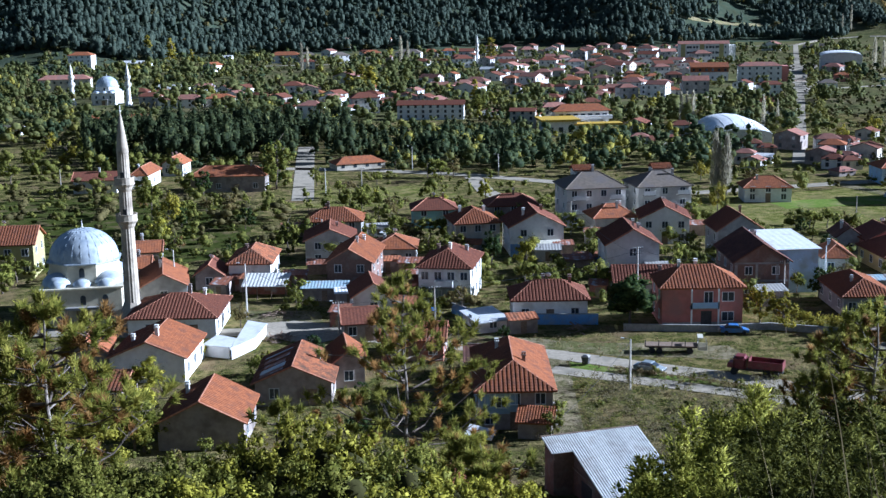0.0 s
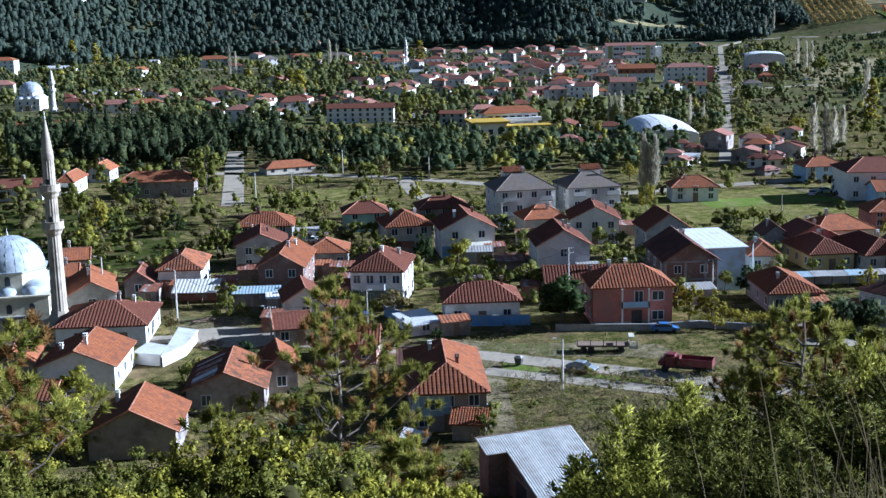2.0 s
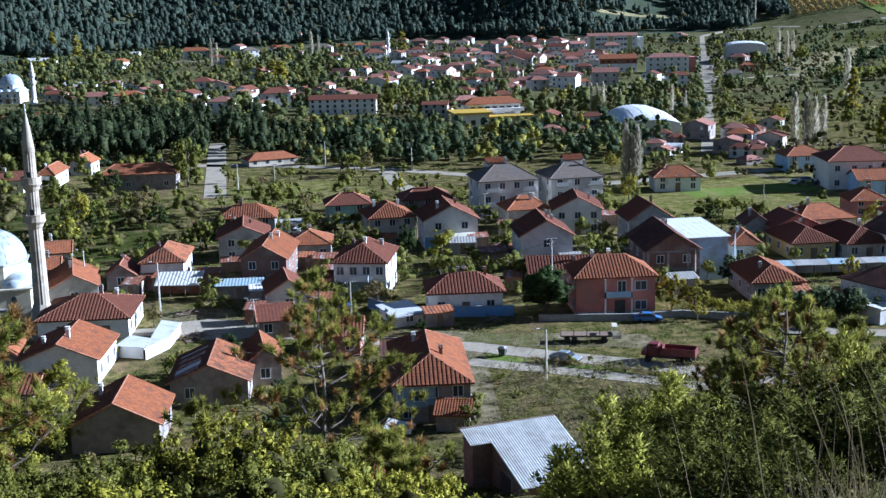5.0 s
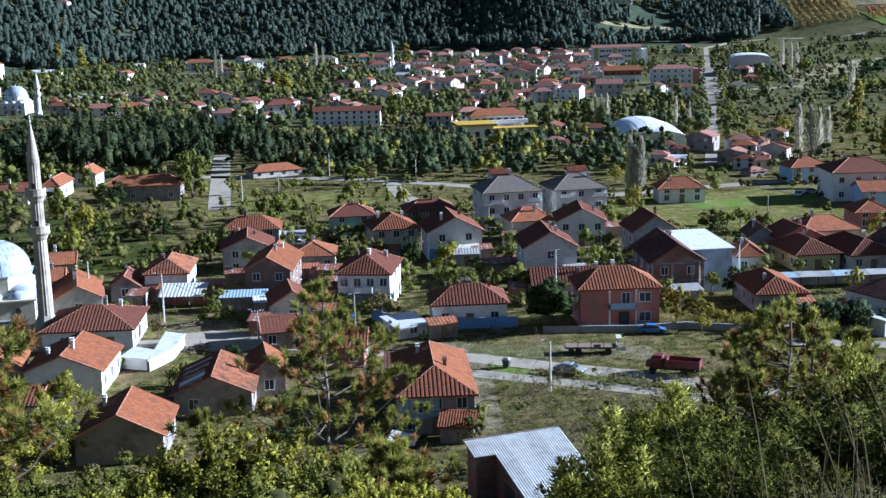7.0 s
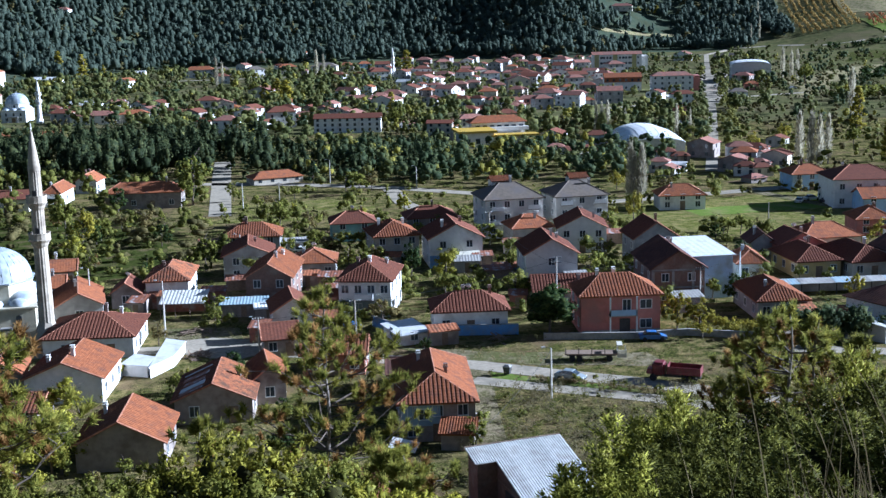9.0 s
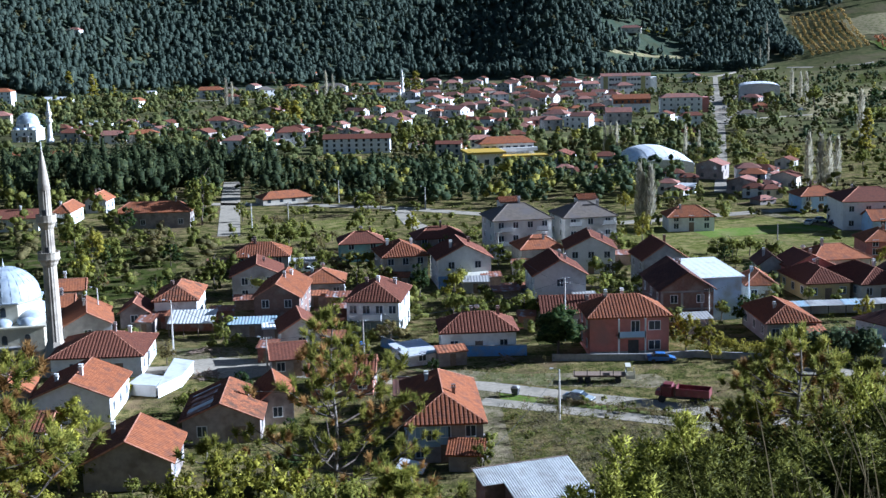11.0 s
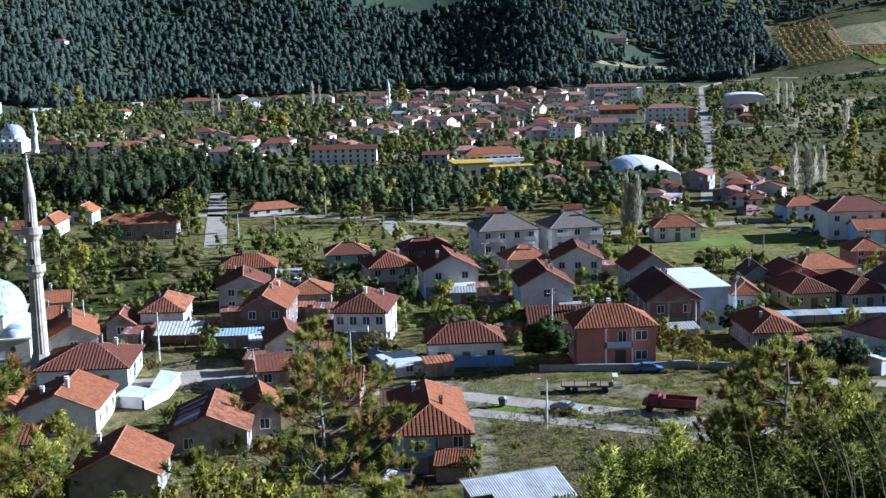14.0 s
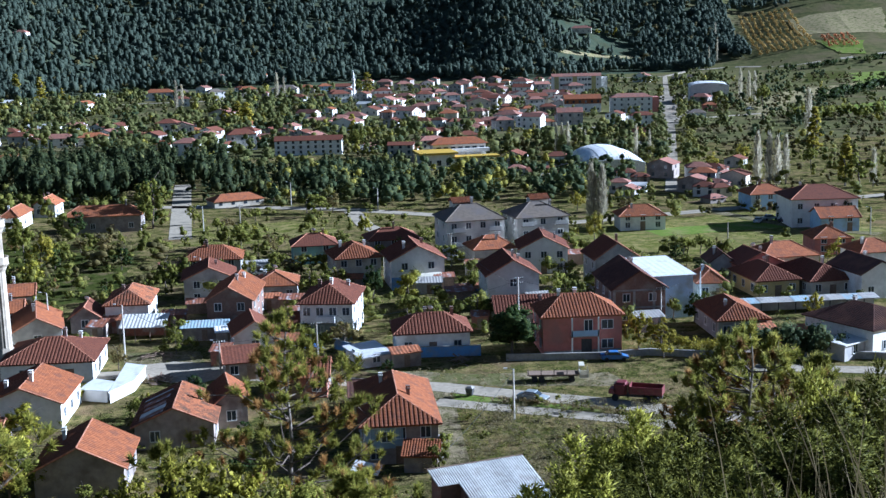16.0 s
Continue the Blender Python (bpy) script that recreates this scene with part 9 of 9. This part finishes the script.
def bush_mesh(seed, material, form):
    """A bush of height and width 1, built of leafy tufts round dark cores that paint the shade of the gaps. form:
    "round" heads of leaves, or upright "plume" shapes as of juniper.
    """
    rng = random.Random(seed)
    verts, faces, ways, inner, inner_faces = [], [], [], [], []

    def tuft(c, d, r, count, leaf, long=1.0):
        clump(verts, faces, c, r * 0.6, r * 0.6, rng)
        ways.extend((v + d * 0.45).normalized() for v in ICO)
        for _ in range(count):
            v = (Vector((rng.gauss(0, 1), rng.gauss(0, 1), rng.gauss(0, 1))).normalized() + d * 0.5).normalized()
            n = (v + Vector((rng.gauss(0, 0.4), rng.gauss(0, 0.4), rng.gauss(0, 0.4)))).normalized()
            a = n.cross(Vector((rng.gauss(0, 1), rng.gauss(0, 1), rng.gauss(0, 1)))).normalized()
            w = n.cross(a) * leaf * rng.uniform(0.3, 0.5) / long
            a = (a + v * 0.45 + d * (long - 1)) * leaf * rng.uniform(0.8, 1.5)
            q = c + v * r * rng.uniform(0.75, 1.15)
            k = len(verts)
            verts.extend((q, q + a * 0.5 + w, q + a, q + a * 0.5 - w))
            faces.extend(((k, k + 2, k + 1), (k, k + 3, k + 2)))
            ways.extend([(v * 0.7 + n * 0.5 + d * 0.4).normalized()] * 4)

    if form == "round":
        for i in range(15):
            t, k = i * 2.4 + rng.uniform(-0.4, 0.4), 0.45 * ((i + 0.5) / 15) ** 0.6
            r = rng.uniform(0.10, 0.16)
            head = Vector((k * math.cos(t), k * math.sin(t), min(0.97 - r, (1 - 0.95 * k) * rng.uniform(0.62, 0.92))))
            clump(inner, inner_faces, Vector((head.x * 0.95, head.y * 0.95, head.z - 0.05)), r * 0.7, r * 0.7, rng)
            for n in range(12):
                d = Vector((rng.gauss(0, 1), rng.gauss(0, 1), rng.gauss(0.35, 0.8))).normalized()
                tuft(head + d * r * rng.uniform(0.75, 1.2), (d + Vector((0, 0, 0.6))).normalized(), rng.uniform(0.026, 0.045), 32, 0.0165)
            for n in range(5):
                d = Vector((rng.gauss(0, 1), rng.gauss(0, 1), rng.gauss(-0.4, 0.3))).normalized()
                tuft(Vector((head.x * 1.05, head.y * 1.05, head.z * rng.uniform(0.2, 0.75))) + d * 0.08, d, rng.uniform(0.028, 0.042), 22, 0.0165)
    else:
        for i in range(5):
            t, k = i * 2.4 + rng.uniform(-0.5, 0.5), 0.42 * ((i + 0.1) / 5) ** 0.6
            foot = Vector((k * math.cos(t) * 0.85, k * math.sin(t) * 0.85, 0.05))
            tip = Vector((k * math.cos(t) * 1.1, k * math.sin(t) * 1.1, (1 - 0.6 * k) * (rng.uniform(0.7, 1.0) if i else 0.97)))
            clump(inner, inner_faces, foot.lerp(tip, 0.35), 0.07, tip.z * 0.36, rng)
            for n in range(30):
                u = 0.22 + 0.78 * (n + rng.random()) / 30
                a = n * 2.4 + rng.uniform(-0.3, 0.3)
                out = Vector((math.cos(a), math.sin(a), 0))
                reach = (0.03 + 0.22 * (1 - u) ** 0.8) * rng.uniform(0.75, 1.2)
                d = (out * (0.45 + 0.6 * (1 - u)) + Vector((0, 0, 0.75))).normalized()
                for f in (0.45, 0.72, 1.0):
                    at = foot.lerp(tip, u) + out * reach * f + Vector((0, 0, reach * (0.9 * f * f - 0.3)))
                    tuft(at, d, (0.024 + 0.03 * (1 - u)) * (1.2 - 0.4 * f), 12, 0.024, 1.8)
    return from_lists("foliage", verts, faces, material, ways), from_lists("inner_growth", inner, inner_faces, CORE_SHADE)


def bush_stems(seed):
    rng = random.Random(seed)
    bm = bmesh.new()
    for _ in range(9):
        t, k = rng.random() * 6.3, rng.uniform(0.1, 0.3)
        e = Vector((k * math.cos(t), k * math.sin(t), rng.uniform(0.4, 0.6)))
        tube(bm, [Vector((0, 0, -0.08)), e * 0.5 + Vector((0, 0, 0.05)), e], 0.012, 0.004, 5)
    return mesh("stem", bm, BARK)


BUSHES = {(kind, form): [(bush_mesh(seed + i, leaf, form), bush_stems(seed + i)) for i in range(3)]
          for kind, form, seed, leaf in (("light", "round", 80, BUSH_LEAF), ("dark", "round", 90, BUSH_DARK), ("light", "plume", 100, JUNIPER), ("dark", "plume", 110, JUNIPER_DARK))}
bush_rng = random.Random(8)
BUSH_MADE = {}


def bush(kind, x, y, top, wide):
    """A bush whose tip stands at the height top above the valley; junipers grow on the steeper side of the slope."""
    z = land(x, y) - 0.05
    h = max(0.9, (top - z) * 0.97)
    form = "plume" if x > 1.7 else "round"
    i = bush_rng.randrange(3)
    m = pose(x, y, z, 0, 0, bush_rng.uniform(0, 360))
    w = wide * 1.6
    if (kind, form, i) not in BUSH_MADE:
        words = {"light": "light green", "dark": "dark green"}[kind] + {"round": " leafy bush on the hillside", "plume": " juniper bush with upright plumes on the hillside"}[form]
        ob = thing("bush", m, words, "bush", "bushes of the hillside")
        (foliage_mesh, inner_mesh), stem_mesh = BUSHES[kind, form][i]
        part("foliage", foliage_mesh, None, ob)
        tagged(part("inner_growth", inner_mesh, None, ob, "dark core standing in for shade inside the bush"), kind="stuff")
        part("stem", stem_mesh, None, ob)
        BUSH_MADE[kind, form, i] = ob
    else:
        ob = copy_thing(BUSH_MADE[kind, form, i], m)
    ob.scale = (w, w, h)
    return ob


def pine(x, y, top, wide, seed, dense=1.0):
    """A young sparse pine: pale trunk, whorls of limbs, tufts of needles, some of them withered."""
    rng = random.Random(100 + seed)
    z = land(x, y)
    h = top - z
    ob = thing("pine_tree", pose(x, y, z), "sparse young pine with pale trunk and browning needles", "pine tree", "pines of the hillside")
    bm = bmesh.new()
    line = [Vector((0.05 * math.sin(k * 1.3 + seed), 0.05 * math.cos(k * 1.7), -0.2 + (h + 0.1) * k / 10)) for k in range(11)]
    tube(bm, line, 0.04 + 0.0035 * h, 0.015, 8)
    part("trunk", bm, PALE_BARK, ob)
    limbs = bmesh.new()
    tufts = {0: ([], []), 1: ([], [])}

    def tuft(c, d, old):
        verts, faces = tufts[old]
        size = rng.uniform(0.12, 0.20) if seed > 3 else rng.uniform(0.15, 0.25)
        for _ in range(74):
            n = (d * 0.75 + Vector((rng.gauss(0, 1), rng.gauss(0, 1), rng.gauss(0, 1) + 0.2)) * 0.6).normalized() * size * rng.uniform(0.6, 1.1)
            s = n.orthogonal().normalized() * 0.0125
            b = c + d * rng.uniform(-0.12, 0.05) + Vector((rng.gauss(0, 0.02), rng.gauss(0, 0.02), rng.gauss(0, 0.02)))
            k = len(verts)
            verts.extend((b - s, b + s, b + n))
            faces.append((k, k + 1, k + 2))
    count = int((7 + h * 1.2) * dense)
    for i in range(count):
        u = 0.22 + 0.74 * i / count
        p = Vector((0, 0, h * u))
        reach = wide * 0.5 * min(1.0, (1.06 - u) * 1.75) * rng.uniform(0.6, 1.35)
        for j in range(rng.randint(2, 4)):
            t = rng.random() * 6.3
            e = p + Vector((math.cos(t) * reach, math.sin(t) * reach, reach * rng.uniform(0.15, 0.7)))
            mid = p.lerp(e, 0.5) - Vector((0, 0, reach * 0.14))
            tube(limbs, [p, mid, e], 0.026, 0.008, 5)
            tuft(e, (e - mid).normalized() * 0.6 + Vector((0, 0, 0.5)), 0)
            for k in range(int((1.5 if seed == 1 else 3) + reach * (2.8 if seed == 1 else 4))):
                f = 0.35 + 0.65 * rng.random() ** 0.7
                q = p.lerp(mid, f * 2) if f < 0.5 else mid.lerp(e, f * 2 - 1)
                side = Vector((rng.gauss(0, 0.2), rng.gauss(0, 0.2), abs(rng.gauss(0.12, 0.12)))) * min(1.4, 0.4 + reach * 0.6)
                tube(limbs, [q, q + side], 0.009, 0.005, 4)
                tuft(q + side, side.normalized() * 0.5 + Vector((0, 0, 0.6)), 1 if rng.random() < 0.6 * (1.15 - f) else 0)
    for k in range(9):
        twig = bmesh.new()
        u, t = rng.uniform(0.12, 0.7), rng.random() * 6.3
        p = Vector((0, 0, h * u))
        reach = wide * rng.uniform(0.15, 0.38)
        e = p + Vector((math.cos(t) * reach, math.sin(t) * reach, reach * rng.uniform(0.1, 0.8)))
        mid = p.lerp(e, 0.55) + Vector((rng.gauss(0, 0.06), rng.gauss(0, 0.06), -0.08))
        tube(twig, [p, mid, e], 0.02, 0.006, 5)
        tube(twig, [mid, mid.lerp(e, 0.5) + Vector((rng.gauss(0, 0.15), rng.gauss(0, 0.15), 0.16))], 0.011, 0.004, 4)
        part("dead_branch", twig, PALE_BARK, ob, "bare pale dead branch")
    for k in range(5):
        tuft(Vector((rng.gauss(0, 0.06), rng.gauss(0, 0.06), h * rng.uniform(0.94, 0.99))), Vector((0, 0, 1)), 0)
    part("limb", limbs, BARK, ob)
    part("needles", from_lists("needles", *tufts[0], NEEDLE), None, ob, "olive-green pine needles")
    part("withered_needles", from_lists("withered_needles", *tufts[1], NEEDLE_BROWN), None, ob, "brown withered needles")
    return ob


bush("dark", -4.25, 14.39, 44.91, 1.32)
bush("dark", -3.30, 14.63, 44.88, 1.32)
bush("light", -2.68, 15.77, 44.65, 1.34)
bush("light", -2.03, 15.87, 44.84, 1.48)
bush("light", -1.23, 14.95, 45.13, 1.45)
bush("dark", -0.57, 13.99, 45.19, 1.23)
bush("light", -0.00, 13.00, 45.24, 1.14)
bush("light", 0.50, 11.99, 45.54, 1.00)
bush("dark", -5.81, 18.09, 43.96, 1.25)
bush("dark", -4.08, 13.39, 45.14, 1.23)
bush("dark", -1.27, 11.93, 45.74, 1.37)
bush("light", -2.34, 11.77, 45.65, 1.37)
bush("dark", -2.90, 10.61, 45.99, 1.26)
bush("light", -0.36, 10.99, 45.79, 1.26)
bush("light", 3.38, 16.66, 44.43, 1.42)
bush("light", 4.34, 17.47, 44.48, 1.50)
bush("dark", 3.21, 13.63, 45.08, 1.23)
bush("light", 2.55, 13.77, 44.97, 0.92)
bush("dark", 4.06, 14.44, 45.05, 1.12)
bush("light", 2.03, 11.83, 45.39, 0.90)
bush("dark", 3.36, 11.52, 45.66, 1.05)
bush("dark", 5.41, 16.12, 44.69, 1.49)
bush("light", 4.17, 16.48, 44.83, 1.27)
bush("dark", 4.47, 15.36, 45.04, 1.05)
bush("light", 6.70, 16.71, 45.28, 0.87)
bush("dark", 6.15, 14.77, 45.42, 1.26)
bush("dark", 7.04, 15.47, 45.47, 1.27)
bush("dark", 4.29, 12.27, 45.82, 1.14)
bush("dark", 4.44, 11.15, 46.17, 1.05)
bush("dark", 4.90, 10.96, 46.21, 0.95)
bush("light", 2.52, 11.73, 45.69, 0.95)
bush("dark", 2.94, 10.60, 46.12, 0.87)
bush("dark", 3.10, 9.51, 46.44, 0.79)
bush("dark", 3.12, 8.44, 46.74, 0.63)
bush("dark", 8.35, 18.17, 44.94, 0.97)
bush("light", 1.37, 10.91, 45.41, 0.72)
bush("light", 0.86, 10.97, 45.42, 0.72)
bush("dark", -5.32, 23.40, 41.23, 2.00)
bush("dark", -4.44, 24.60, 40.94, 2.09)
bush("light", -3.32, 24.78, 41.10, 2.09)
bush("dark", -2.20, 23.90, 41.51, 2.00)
pine(-0.98, 29.98, 43.45, 3.5, 1, 1.2)
pine(-7.05, 21.89, 44.96, 3.43, 2, 0.95)
pine(-8.49, 22.45, 44.38, 3.16, 3, 0.95)
pine(8.54, 24.56, 43.86, 2.85, 4, 0.66)
pine(9.35, 25.33, 43.43, 2.02, 7, 0.66)
pine(9.07, 22.22, 43.82, 1.37, 8, 0.66)
pine(8.62, 26.64, 43.00, 1.84, 5, 0.66)
pine(8.16, 25.74, 42.77, 1.54, 6, 0.66)
pine(0.69, 24.99, 41.01, 1.65, 3, 0.95)
pine(-3.53, 25.76, 41.55, 1.94, 1, 0.7)


def stalks(name, n, x0, x1, y0, y1, low, high, seed, label, material=DRY_STALK):
    """Dry grass stalks with seed heads, standing on the slope."""
    rng = random.Random(seed)
    verts, faces = [], []
    for _ in range(n):
        x, y = rng.uniform(x0, x1), rng.uniform(y0, y1)
        h = rng.uniform(low, high)
        b = Vector((x, y, land(x, y) - 0.03))
        lean = Vector((rng.gauss(-0.1, 0.22), rng.gauss(0, 0.22), 1)) * h
        s = Vector((rng.uniform(-1, 1), rng.uniform(-1, 1), 0)).normalized() * rng.uniform(0.002, 0.0045)
        m = b + lean * 0.6 + Vector((0, 0, h * 0.05))
        e = b + lean
        k = len(verts)
        verts.extend((b - s, b + s, m + s * 0.8, m - s * 0.8, e))
        faces.extend(((k, k + 1, k + 2, k + 3), (k + 3, k + 2, k + 4)))
        for _ in range(2):
            leaf_card(verts, faces, m.lerp(e, 0.6 + 0.4 * rng.random()), 0.008, rng, 1.5, 3.5)
    return tagged(new(name, from_lists(name, verts, faces, material)), label, "grass", kind="stuff")


stalks("dry_grass", 2000, 0.6, 4.6, 4.2, 7.6, 0.18, 0.5, 41, "dry straw-coloured grass on the hillside")
stalks("tall_stalks", 85, 1.4, 4.2, 5.0, 8.2, 0.6, 1.35, 42, "tall dry stalks above the grass")
stalks("slope_grass", 1500, -4.0, 1.0, 9.0, 14.0, 0.2, 0.5, 43, "thin dry grass between the bushes")
